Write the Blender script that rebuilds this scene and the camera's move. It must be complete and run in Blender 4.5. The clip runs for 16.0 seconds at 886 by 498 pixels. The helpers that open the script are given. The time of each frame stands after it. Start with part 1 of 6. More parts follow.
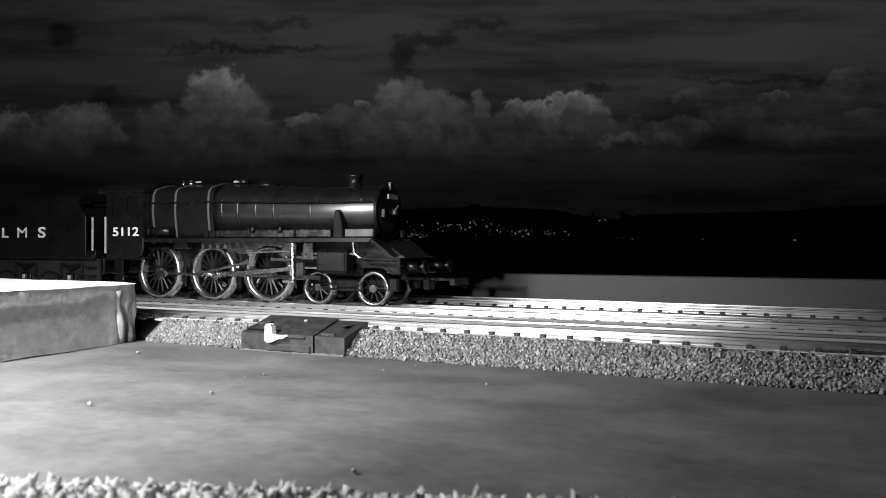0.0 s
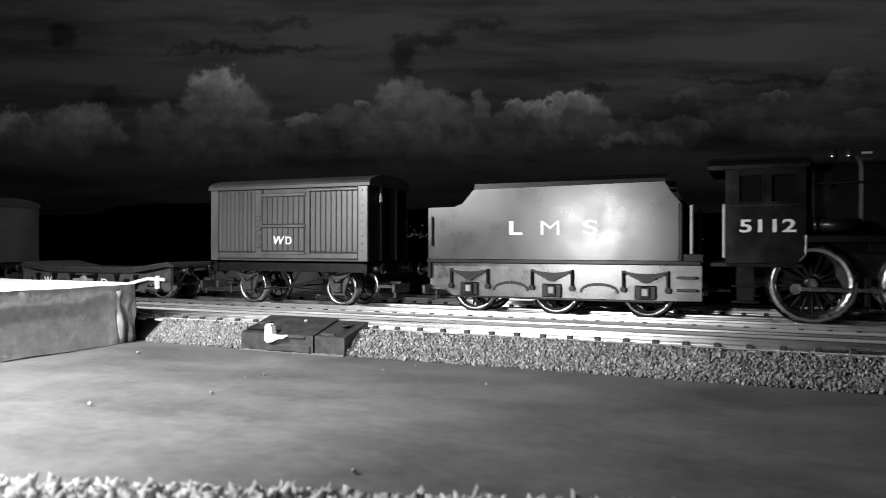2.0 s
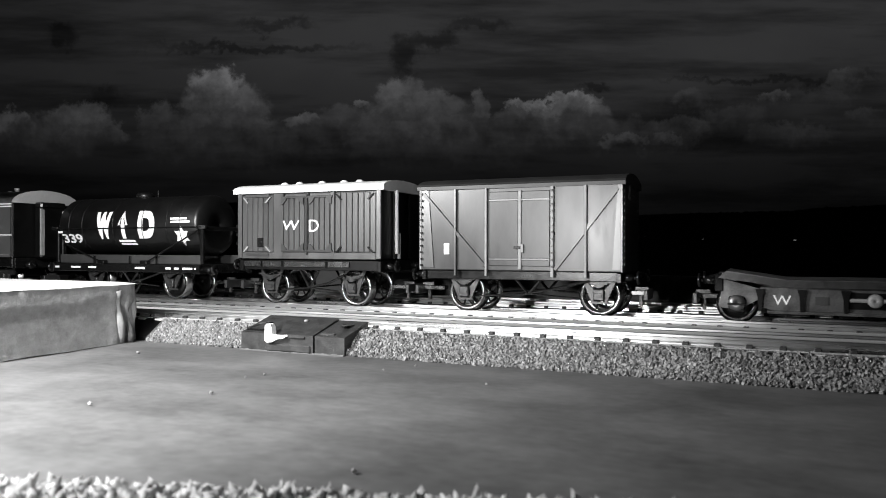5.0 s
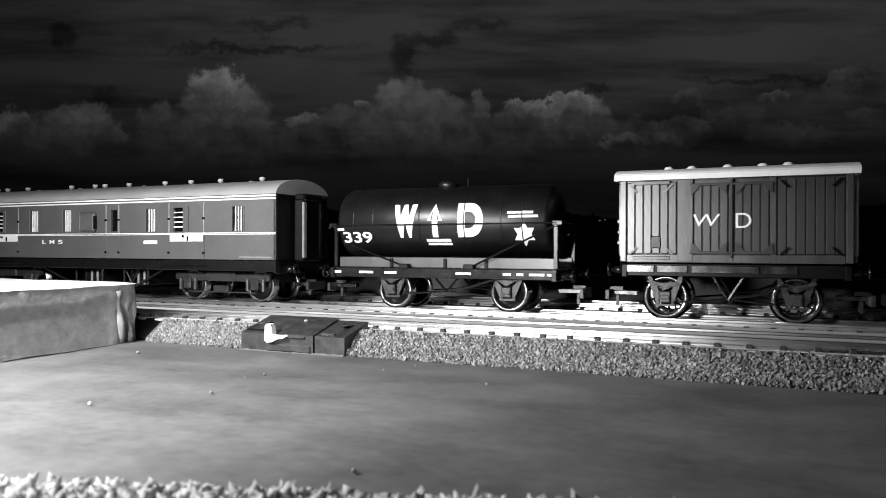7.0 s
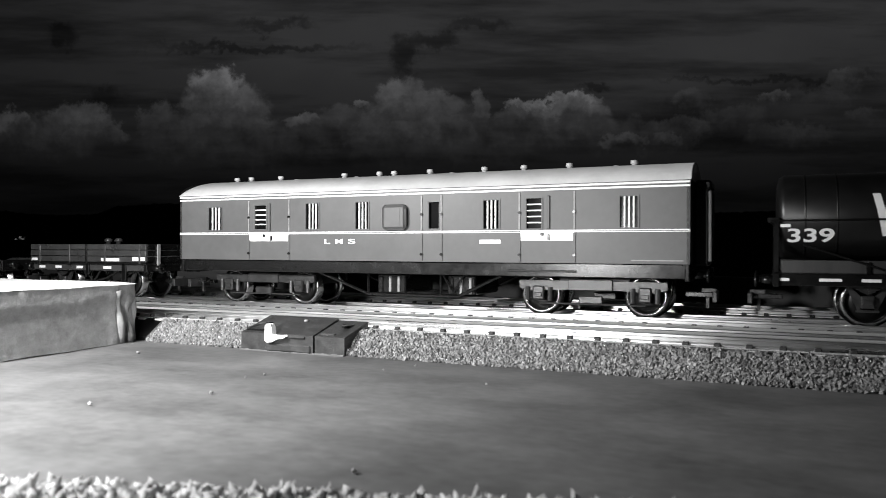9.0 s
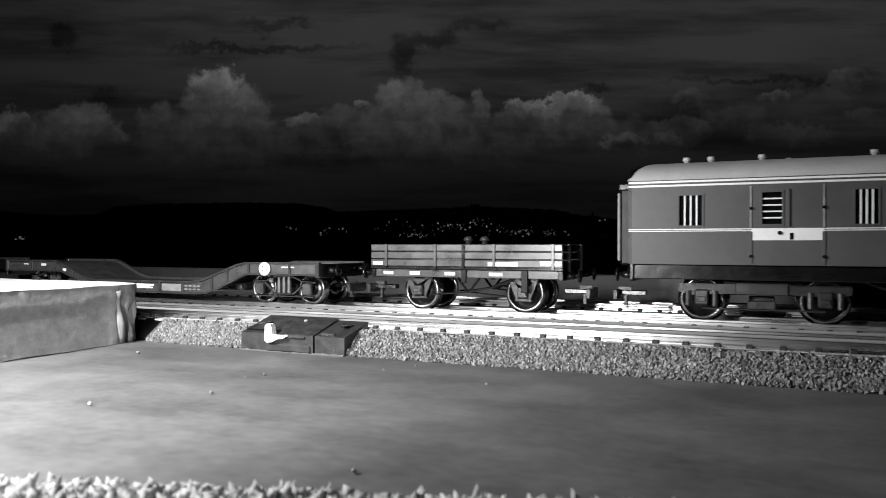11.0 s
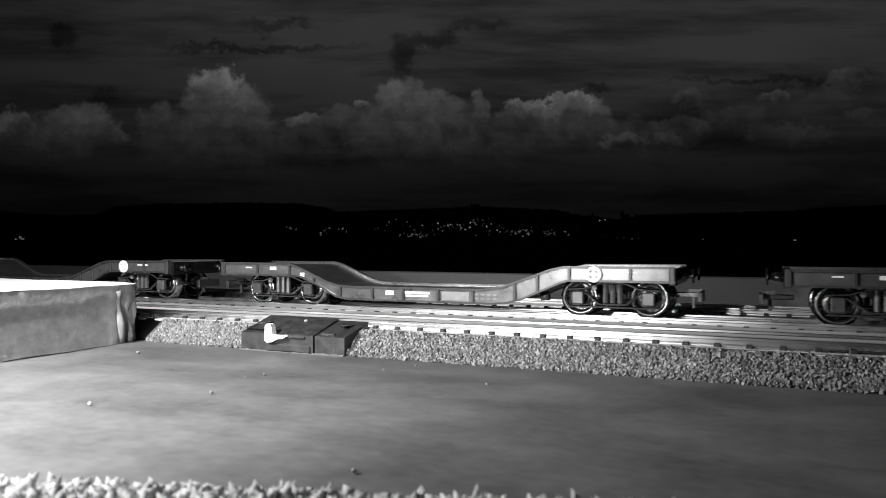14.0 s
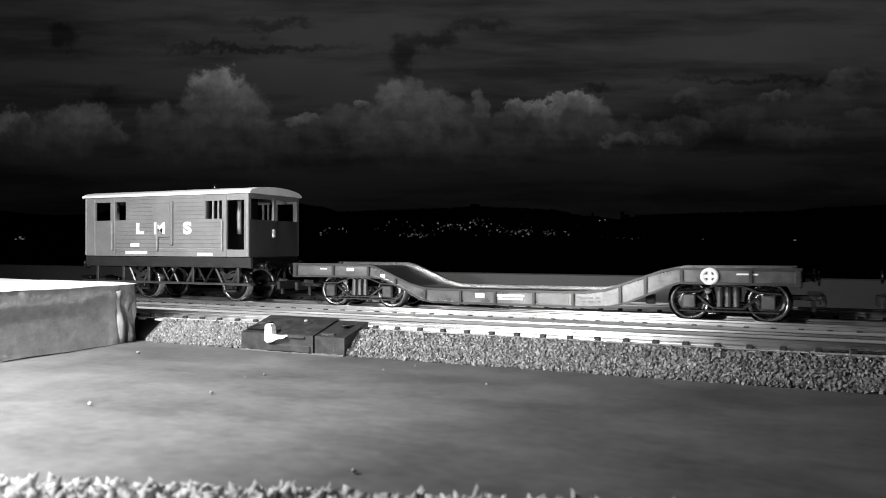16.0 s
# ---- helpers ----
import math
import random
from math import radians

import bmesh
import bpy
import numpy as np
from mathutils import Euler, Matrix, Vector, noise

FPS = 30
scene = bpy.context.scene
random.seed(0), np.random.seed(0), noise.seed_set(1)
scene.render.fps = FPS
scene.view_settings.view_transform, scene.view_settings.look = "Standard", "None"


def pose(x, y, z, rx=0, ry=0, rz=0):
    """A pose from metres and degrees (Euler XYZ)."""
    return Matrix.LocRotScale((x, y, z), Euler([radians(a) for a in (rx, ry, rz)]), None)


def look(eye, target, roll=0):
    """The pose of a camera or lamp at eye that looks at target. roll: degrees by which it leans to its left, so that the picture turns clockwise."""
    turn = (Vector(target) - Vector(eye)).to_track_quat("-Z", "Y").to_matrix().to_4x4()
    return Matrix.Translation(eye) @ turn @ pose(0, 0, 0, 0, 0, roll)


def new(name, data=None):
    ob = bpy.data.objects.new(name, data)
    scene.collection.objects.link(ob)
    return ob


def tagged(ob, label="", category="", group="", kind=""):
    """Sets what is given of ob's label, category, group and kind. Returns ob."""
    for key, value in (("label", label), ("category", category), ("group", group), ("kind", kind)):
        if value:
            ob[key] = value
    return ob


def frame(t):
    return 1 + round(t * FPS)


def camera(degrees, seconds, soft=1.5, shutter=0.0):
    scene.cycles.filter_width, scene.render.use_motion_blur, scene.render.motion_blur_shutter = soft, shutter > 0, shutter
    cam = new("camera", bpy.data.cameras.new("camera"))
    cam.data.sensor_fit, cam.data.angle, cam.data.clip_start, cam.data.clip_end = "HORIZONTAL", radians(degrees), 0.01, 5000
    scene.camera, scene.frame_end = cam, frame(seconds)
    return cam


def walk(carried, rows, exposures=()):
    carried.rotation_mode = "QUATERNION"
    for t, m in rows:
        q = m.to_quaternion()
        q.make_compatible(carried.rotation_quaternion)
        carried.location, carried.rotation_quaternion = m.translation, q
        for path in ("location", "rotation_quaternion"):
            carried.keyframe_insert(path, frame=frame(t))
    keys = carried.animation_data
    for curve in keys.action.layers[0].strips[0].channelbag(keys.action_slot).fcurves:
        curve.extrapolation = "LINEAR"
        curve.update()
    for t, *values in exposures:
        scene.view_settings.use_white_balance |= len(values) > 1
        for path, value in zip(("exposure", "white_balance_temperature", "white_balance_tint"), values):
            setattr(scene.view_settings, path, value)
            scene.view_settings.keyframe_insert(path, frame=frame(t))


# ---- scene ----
# Model railway, gauge 16.5 mm: x runs along the track, y away from the camera.
EYE = Vector((0.0, 0.0, 0.0325))
AHEAD = Vector((-0.403, 0.9152, -0.0023))
cam = camera(62.66, 16.0, soft=0.85, shutter=0.12)
cam.data.dof.use_dof = True
cam.data.dof.focus_distance = 0.29
cam.data.dof.aperture_fstop = 44.0
walk(cam, [(0.0, look(EYE, EYE + AHEAD, 0.115)), (16.0, look(EYE, EYE + AHEAD, 0.115))])

# ---- light: a dim room and one small lamp beside the layout ----
world = bpy.data.worlds.new("room")
scene.world = world
world.use_nodes = True
world.node_tree.nodes["Background"].inputs[0].default_value = (1, 1, 1, 1)
world.node_tree.nodes["Background"].inputs[1].default_value = 0.002
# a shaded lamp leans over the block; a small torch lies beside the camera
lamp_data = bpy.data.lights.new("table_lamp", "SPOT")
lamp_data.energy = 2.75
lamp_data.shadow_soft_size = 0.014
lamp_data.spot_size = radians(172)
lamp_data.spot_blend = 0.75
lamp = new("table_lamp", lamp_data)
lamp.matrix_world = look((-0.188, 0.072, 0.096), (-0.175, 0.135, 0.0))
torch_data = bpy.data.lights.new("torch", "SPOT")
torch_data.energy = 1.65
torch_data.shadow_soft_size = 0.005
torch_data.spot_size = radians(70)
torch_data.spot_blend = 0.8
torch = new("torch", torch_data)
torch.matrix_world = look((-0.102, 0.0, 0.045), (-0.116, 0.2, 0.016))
scene.view_settings.exposure = 0.0

# ---- materials ----
MATS = {}


def mat(name, base, rough=0.5, metal=0.0, vary=0.25, size=0.004, bump=0.1, streak=(1, 1, 1), coat=0.0, rand=0.0, spec=0.5, crumbs=0.0):
    """Grey paint or plastic with fine grain and larger stains; size is that of the larger stains in metres."""
    m = bpy.data.materials.new(name)
    m.use_nodes = True
    nt = m.node_tree
    n, l = nt.nodes, nt.links
    bsdf = n["Principled BSDF"]
    tc = n.new("ShaderNodeTexCoord")
    mp = n.new("ShaderNodeMapping")
    mp.inputs["Scale"].default_value = streak
    l.new(tc.outputs["Object"], mp.inputs[0])
    big = n.new("ShaderNodeTexNoise")
    big.inputs["Scale"].default_value = 1.0 / size
    big.inputs["Detail"].default_value = 5
    big.inputs["Roughness"].default_value = 0.62
    fine = n.new("ShaderNodeTexNoise")
    fine.inputs["Scale"].default_value = 9.0 / size
    fine.inputs["Detail"].default_value = 3
    l.new(mp.outputs[0], big.inputs["Vector"])
    l.new(mp.outputs[0], fine.inputs["Vector"])
    mix = n.new("ShaderNodeMath")
    mix.operation = "MULTIPLY_ADD"
    mix.inputs[1].default_value = 0.35
    l.new(fine.outputs["Fac"], mix.inputs[0])
    l.new(big.outputs["Fac"], mix.inputs[2])
    ramp = n.new("ShaderNodeMapRange")
    ramp.inputs["From Min"].default_value = 0.4
    ramp.inputs["From Max"].default_value = 0.95
    ramp.inputs["To Min"].default_value = base * (1 - vary)
    ramp.inputs["To Max"].default_value = base * (1 + vary)
    l.new(mix.outputs[0], ramp.inputs["Value"])
    out = ramp.outputs[0]
    if rand:
        info = n.new("ShaderNodeObjectInfo")
        rr = n.new("ShaderNodeMapRange")
        rr.inputs["To Min"].default_value = 1 - rand
        rr.inputs["To Max"].default_value = 1 + rand
        l.new(info.outputs["Random"], rr.inputs["Value"])
        mu = n.new("ShaderNodeMath")
        mu.operation = "MULTIPLY"
        l.new(out, mu.inputs[0])
        l.new(rr.outputs[0], mu.inputs[1])
        out = mu.outputs[0]
    if crumbs:
        geo = n.new("ShaderNodeNewGeometry")
        cr = n.new("ShaderNodeMapRange")
        cr.inputs["To Min"].default_value = 1 - crumbs
        cr.inputs["To Max"].default_value = 1 + crumbs
        l.new(geo.outputs["Random Per Island"], cr.inputs["Value"])
        mu = n.new("ShaderNodeMath")
        mu.operation = "MULTIPLY"
        l.new(out, mu.inputs[0])
        l.new(cr.outputs[0], mu.inputs[1])
        out = mu.outputs[0]
    l.new(out, bsdf.inputs["Base Color"])
    rg = n.new("ShaderNodeMapRange")
    rg.inputs["To Min"].default_value = max(0.04, rough - 0.12)
    rg.inputs["To Max"].default_value = min(1.0, rough + 0.14)
    l.new(big.outputs["Fac"], rg.inputs["Value"])
    l.new(rg.outputs[0], bsdf.inputs["Roughness"])
    bsdf.inputs["Metallic"].default_value = metal
    bsdf.inputs["Specular IOR Level"].default_value = spec
    bsdf.inputs["Coat Weight"].default_value = coat
    if bump:
        bp = n.new("ShaderNodeBump")
        bp.inputs["Strength"].default_value = bump
        bp.inputs["Distance"].default_value = 0.0004
        l.new(mix.outputs[0], bp.inputs["Height"])
        l.new(bp.outputs[0], bsdf.inputs["Normal"])
    MATS[name] = m
    return m


LOCO = mat("black_gloss_paint", 0.004, 0.32, vary=0.35, size=0.006, bump=0.04, spec=0.2)
TENDER = mat("tender_paint", 0.003, 0.29, vary=0.3, size=0.014, bump=0.03, spec=0.55)
TFRAME = mat("tender_frame_paint", 0.11, 0.29, metal=0.9, vary=0.25, size=0.006, bump=0.04)
CABP = mat("cab_paint", 0.004, 0.24, vary=0.25, size=0.007, bump=0.04, spec=0.4)
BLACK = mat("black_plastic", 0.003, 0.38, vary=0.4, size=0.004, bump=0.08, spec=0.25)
GUARD = mat("axleguard_plastic", 0.022, 0.34, vary=0.5, size=0.002, bump=0.3, spec=0.7)
FRAME = mat("frame_plastic", 0.005, 0.23, vary=0.4, size=0.004, bump=0.08)
RODSTEEL = mat("polished_steel", 0.5, 0.24, metal=1.0, vary=0.15, size=0.003, bump=0.03)
STEEL = mat("tyre_steel", 0.3, 0.22, metal=1.0, vary=0.2, size=0.003, bump=0.03)
DRIVER = mat("bright_tyre_steel", 0.38, 0.24, metal=1.0, vary=0.2, size=0.003, bump=0.03)
WMETAL = mat("cast_metal", 0.16, 0.25, metal=1.0, vary=0.3, size=0.004, bump=0.05)
BOILER = mat("boiler_paint", 0.004, 0.3, vary=0.3, size=0.006, bump=0.03, spec=0.6)
RAIL = mat("rail_steel", 0.72, 0.3, metal=1.0, vary=0.2, size=0.006, bump=0.05, streak=(0.15, 1, 1))
VANG = mat("grey_van_paint", 0.034, 0.33, vary=0.35, size=0.006, bump=0.14, streak=(1, 1, 0.2), rand=0.15, spec=1.0)
VANG2 = mat("worn_grey_van_paint", 0.034, 0.33, vary=0.35, size=0.008, bump=0.1, streak=(1, 1, 0.3), rand=0.08)
VANG3 = mat("planked_van_paint", 0.05, 0.31, vary=0.4, size=0.006, bump=0.14, streak=(1, 1, 0.2), rand=0.18, spec=1.0)
PALE = mat("pale_worn_edge", 0.22, 0.5, vary=0.35, size=0.003, bump=0.1)
ROOFD = mat("dark_roof_paint", 0.02, 0.5, vary=0.35, size=0.01, bump=0.08)
ROOFW = mat("white_roof_paint", 0.75, 0.5, vary=0.1, size=0.01, bump=0.08)
ROOFC = mat("grey_coach_roof", 0.36, 0.42, vary=0.15, size=0.012, bump=0.05)
COACH = mat("coach_paint", 0.08, 0.46, vary=0.16, size=0.02, bump=0.04, spec=0.35)
BRAKE = mat("brake_van_paint", 0.17, 0.4, vary=0.2, size=0.01, bump=0.06)
GILT = mat("dull_gilt_lettering", 0.45, 0.45, vary=0.15, size=0.004, bump=0.0)
WHITE = mat("white_lettering", 0.8, 0.5, vary=0.06, size=0.004, bump=0.0)
TANK = mat("tank_black_paint", 0.005, 0.34, vary=0.4, size=0.01, bump=0.03, spec=0.42)
WELL = mat("well_wagon_paint", 0.15, 0.29, metal=0.7, vary=0.35, size=0.006, bump=0.06, coat=0.4)
# darker copy of the girder paint; keeps flanges and deck dark beside the sheen
WELLEDGE = mat("dull_flange_paint", 0.035, 0.34, vary=0.5, size=0.005, bump=0.08, spec=0.5)
BOGIE = mat("moulded_bogie_plastic", 0.05, 0.36, vary=0.5, size=0.003, bump=0.2, spec=0.8)
OPENP = mat("open_wagon_paint", 0.07, 0.3, metal=0.4, vary=0.35, size=0.006, bump=0.05, spec=1.0, coat=0.6)
FLATP = mat("flat_wagon_paint", 0.14, 0.33, metal=0.7, vary=0.6, size=0.005, bump=0.12, coat=0.3)
BOARD = mat("painted_baseboard", 0.1, 0.62, vary=0.48, size=0.024, bump=0.3, streak=(0.8, 1.2, 1), spec=0.25)
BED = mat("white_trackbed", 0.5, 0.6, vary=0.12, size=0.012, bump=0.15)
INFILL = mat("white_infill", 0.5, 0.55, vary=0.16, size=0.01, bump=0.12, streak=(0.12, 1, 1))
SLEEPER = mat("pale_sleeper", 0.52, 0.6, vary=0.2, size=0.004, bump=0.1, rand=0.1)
# darker copies of bed and sleeper; the weaker light further back is in the colour
BEDDIM = mat("dim_trackbed", 0.12, 0.65, vary=0.3, size=0.01, bump=0.2)
SLEEPERDIM = mat("dim_sleeper", 0.15, 0.6, vary=0.25, size=0.004, bump=0.1, rand=0.15)
CHAIR = mat("dark_rail_chair", 0.02, 0.6, vary=0.3, size=0.002, bump=0.0)
BANK = mat("ballast_glue", 0.06, 0.8, vary=0.5, size=0.002, bump=0.3)
BALLAST = mat("grey_ballast", 0.17, 0.55, vary=0.4, size=0.003, bump=0.1, crumbs=0.5, spec=0.6)
FLOCK = mat("pale_flock", 0.42, 0.8, vary=0.25, size=0.005, bump=0.1, crumbs=0.15)
PLASTER = mat("plastered_block", 0.28, 0.75, vary=0.32, size=0.003, bump=0.9, streak=(1, 1, 1))
PLASTERTOP = mat("white_plaster_top", 0.62, 0.7, vary=0.12, size=0.01, bump=0.3)
WALLM = mat("low_wall_paint", 0.045, 0.6, vary=0.25, size=0.02, bump=0.05)
BOXM = mat("motor_box_plastic", 0.026, 0.5, vary=0.75, size=0.003, bump=0.6)
GLASS = mat("dark_glass", 0.004, 0.08, vary=0.1, size=0.01, bump=0.0, spec=0.25)

# ---- mesh helpers, in millimetres ----
MM = 0.001


class Shape:
    """A bmesh built in millimetres about an origin."""

    def __init__(self, ox=0.0, oy=0.0, oz=0.0):
        self.bm = bmesh.new()
        self.o = Vector((ox, oy, oz))

    def v(self, p):
        return self.bm.verts.new((Vector(p) - self.o) * MM)

    def box(self, x0, x1, y0, y1, z0, z1, bevel=0.0):
        x0, x1 = min(x0, x1), max(x0, x1)
        y0, y1 = min(y0, y1), max(y0, y1)
        z0, z1 = min(z0, z1), max(z0, z1)
        c = [self.v((x, y, z)) for z in (z0, z1) for y in (y0, y1) for x in (x0, x1)]
        fs = [self.bm.faces.new([c[i] for i in q]) for q in ((0, 2, 3, 1), (4, 5, 7, 6), (0, 1, 5, 4), (2, 6, 7, 3), (0, 4, 6, 2), (1, 3, 7, 5))]
        if bevel:
            es = list({e for f in fs for e in f.edges})
            bmesh.ops.bevel(self.bm, geom=es, offset=bevel * MM, segments=1, affect="EDGES")
        return self

    def prism(self, prof, y0, y1, bevel=0.0):
        """A profile of (x, z) drawn out from y0 to y1."""
        f0 = [self.v((x, y0, z)) for x, z in prof]
        f1 = [self.v((x, y1, z)) for x, z in prof]
        n = len(prof)
        fs = [self.bm.faces.new(f0), self.bm.faces.new(f1[::-1])]
        for i in range(n):
            fs.append(self.bm.faces.new((f0[i], f1[i], f1[(i + 1) % n], f0[(i + 1) % n])))
        bmesh.ops.recalc_face_normals(self.bm, faces=fs)
        if bevel:
            bmesh.ops.bevel(self.bm, geom=list({e for f in fs for e in f.edges}), offset=bevel * MM, segments=1, affect="EDGES")
        return self

    def prismx(self, prof, x0, x1, smooth=False):
        """A profile of (y, z) drawn out from x0 to x1."""
        f0 = [self.v((x0, y, z)) for y, z in prof]
        f1 = [self.v((x1, y, z)) for y, z in prof]
        n = len(prof)
        if smooth:
            fs = [self.bm.faces.new([self.v((x0, y, z)) for y, z in prof]), self.bm.faces.new([self.v((x1, y, z)) for y, z in prof][::-1])]
        else:
            fs = [self.bm.faces.new(f0), self.bm.faces.new(f1[::-1])]
        for i in range(n):
            fs.append(self.bm.faces.new((f0[i], f1[i], f1[(i + 1) % n], f0[(i + 1) % n])))
            fs[-1].smooth = smooth
        bmesh.ops.recalc_face_normals(self.bm, faces=fs)
        return self

    def rod(self, p, q, r, n=10, r2=None):
        p, q = Vector(p), Vector(q)
        d = (q - p).normalized()
        s = d.orthogonal().normalized()
        t = d.cross(s)
        r2 = r if r2 is None else r2
        a = [self.v(p + (s * math.cos(k * math.tau / n) + t * math.sin(k * math.tau / n)) * r) for k in range(n)]
        b = [self.v(q + (s * math.cos(k * math.tau / n) + t * math.sin(k * math.tau / n)) * r2) for k in range(n)]
        fs = [self.bm.faces.new(a[::-1]), self.bm.faces.new(b)]
        for i in range(n):
            f = self.bm.faces.new((a[i], a[(i + 1) % n], b[(i + 1) % n], b[i]))
            f.smooth = n > 8
            fs.append(f)
        bmesh.ops.recalc_face_normals(self.bm, faces=fs)
        return self

    def lathe(self, prof, c, axis="y", n=32):
        """(radius, along) turned about an axis through c; a closed ring."""
        c = Vector(c)
        rings = []
        for k in range(n):
            a = k * math.tau / n
            ring = []
            for r, h in prof:
                u, w = r * math.cos(a), r * math.sin(a)
                p = {"y": (u, h, w), "x": (h, u, w), "z": (u, w, h)}[axis]
                ring.append(self.v(c + Vector(p)))
            rings.append(ring)
        fs = []
        m = len(prof)
        for k in range(n):
            for i in range(m):
                f = self.bm.faces.new((rings[k][i], rings[k][(i + 1) % m], rings[(k + 1) % n][(i + 1) % m], rings[(k + 1) % n][i]))
                f.smooth = True
                fs.append(f)
        bmesh.ops.recalc_face_normals(self.bm, faces=fs)
        return self

    def tube(self, pts, r, n=8):
        """One closed tube through the points."""
        rings = []
        for i, p in enumerate(pts):
            d = Vector(pts[min(i + 1, len(pts) - 1)]) - Vector(pts[max(i - 1, 0)])
            s = d.cross(Vector((0, 1, 0.01))).normalized()
            t = d.normalized().cross(s)
            rings.append([self.v(Vector(p) + (s * math.cos(k * math.tau / n) + t * math.sin(k * math.tau / n)) * r) for k in range(n)])
        fs = [self.bm.faces.new(rings[0]), self.bm.faces.new(rings[-1])]
        for a, b in zip(rings, rings[1:]):
            for k in range(n):
                f = self.bm.faces.new((a[k], a[(k + 1) % n], b[(k + 1) % n], b[k]))
                f.smooth = True
                fs.append(f)
        bmesh.ops.recalc_face_normals(self.bm, faces=fs)
        return self

    def path(self, pts, r, n=8):
        for p, q in zip(pts, pts[1:]):
            self.rod(p, q, r, n)
        return self


def finish(name, shape, material):
    me = bpy.data.meshes.new(name)
    shape.bm.normal_update()
    shape.bm.to_mesh(me)
    shape.bm.free()
    me.materials.append(material)
    return me


def part(name, shape, material, parent, label=""):
    ob = new(name, finish(name, shape, material))
    ob.parent = parent
    return tagged(ob, label)


def piece(name, mesh, parent, x=0.0, y=0.0, z=0.0):
    ob = new(name, mesh)
    ob.parent = parent
    ob.location = (x * MM, y * MM, z * MM)
    return ob


def lettering(text, x0, x1, z0, z1, y, o, parent, name="lettering", bend=None, bold=0.0, material=None, slant=0.0, tilt=None):
    """Raised letters that fill x0 to x1 and z0 to z1 on the side at y; bend = (axis height, radius) wraps them round a barrel."""
    cu = bpy.data.curves.new("letters", "FONT")
    cu.body, cu.size, cu.offset, cu.shear = text, 1.0, bold, slant
    tmp = new("letters", cu)
    me = bpy.data.meshes.new_from_object(tmp.evaluated_get(bpy.context.evaluated_depsgraph_get()))
    bpy.data.objects.remove(tmp)
    bpy.data.curves.remove(cu)
    bm = bmesh.new()
    bm.from_mesh(me)
    bpy.data.meshes.remove(me)
    xs, ys = [v.co.x for v in bm.verts], [v.co.y for v in bm.verts]
    ax, bx, ay, by = min(xs), max(xs), min(ys), max(ys)
    for v in bm.verts:
        px = x0 + (v.co.x - ax) / (bx - ax) * (x1 - x0)
        pz = z0 + (v.co.y - ay) / (by - ay) * (z1 - z0)
        v.co = Vector((px, 0, pz))
    if bend:
        z = z0 + 1.0
        while z < z1:
            bmesh.ops.bisect_plane(bm, geom=list(bm.verts) + list(bm.edges) + list(bm.faces), plane_co=(0, 0, z), plane_no=(0, 0, 1))
            z += 1.0
    for f in bm.faces:
        f.smooth = False
    solid = bmesh.ops.extrude_face_region(bm, geom=list(bm.faces))
    for v in solid["geom"]:
        if isinstance(v, bmesh.types.BMVert):
            v.co.y += 0.12
    for v in bm.verts:
        if bend:
            dz = v.co.z - bend[0]
            v.co.y += -math.sqrt(max(0.1, bend[1] ** 2 - dz * dz)) - 0.07
        elif tilt:
            v.co.y += tilt[0] + (tilt[1] - tilt[0]) * (v.co.z - z0) / (z1 - z0)
        else:
            v.co.y += y - 0.07
        v.co = (v.co - Vector(o)) * MM
    bmesh.ops.recalc_face_normals(bm, faces=list(bm.faces))
    me = bpy.data.meshes.new(name)
    bm.to_mesh(me)
    bm.free()
    me.materials.append(material or WHITE)
    ob = new(name, me)
    ob.parent = parent
    return ob


# ---- how far the train has come, in metres, time by time ----
TIMES = [0, .5, 1, 1.5, 2, 2.5, 3, 3.5, 4, 4.2, 6.3, 6.5, 7, 7.5, 8, 8.5, 9, 9.2, 11.3, 11.5, 12, 12.5, 13, 13.5, 14, 14.5, 15, 15.5, 16]
COME = [-314.5, -250.6, -186.5, -120.9, -53.1, 14.6, 75, 127.6, 178.3, 197.1, 366.1, 382.4, 420.4, 453.1, 491.2, 534.2, 577.1, 592.8, 797, 819.3, 882, 941.6, 996.8, 1051.3, 1108.4, 1172.1, 1239.5, 1301.3, 1353.5]


def come(t):
    """Millimetres of travel at t, by a smooth monotone curve through the table."""
    k = max(0, min(len(TIMES) - 2, int(np.searchsorted(TIMES, t, "right")) - 1))
    def slope(i):
        if i == 0 or i == len(TIMES) - 1:
            j = 0 if i == 0 else i - 1
            return (COME[j + 1] - COME[j]) / (TIMES[j + 1] - TIMES[j])
        h0, h1 = TIMES[i] - TIMES[i - 1], TIMES[i + 1] - TIMES[i]
        d0, d1 = (COME[i] - COME[i - 1]) / h0, (COME[i + 1] - COME[i]) / h1
        return (d0 * h1 + d1 * h0) / (h0 + h1)
    h = TIMES[k + 1] - TIMES[k]
    u = (t - TIMES[k]) / h
    return (COME[k] * (2 * u ** 3 - 3 * u * u + 1) + slope(k) * h * (u ** 3 - 2 * u * u + u)
            + COME[k + 1] * (3 * u * u - 2 * u ** 3) + slope(k + 1) * h * (u ** 3 - u * u))


TRACK_Y = 256.8
RAIL_Z = 9.5
VEHICLES = []
WHEELS = []
RODS = []

# ---- the setting ----
X0, X1 = -2150.0, 1750.0


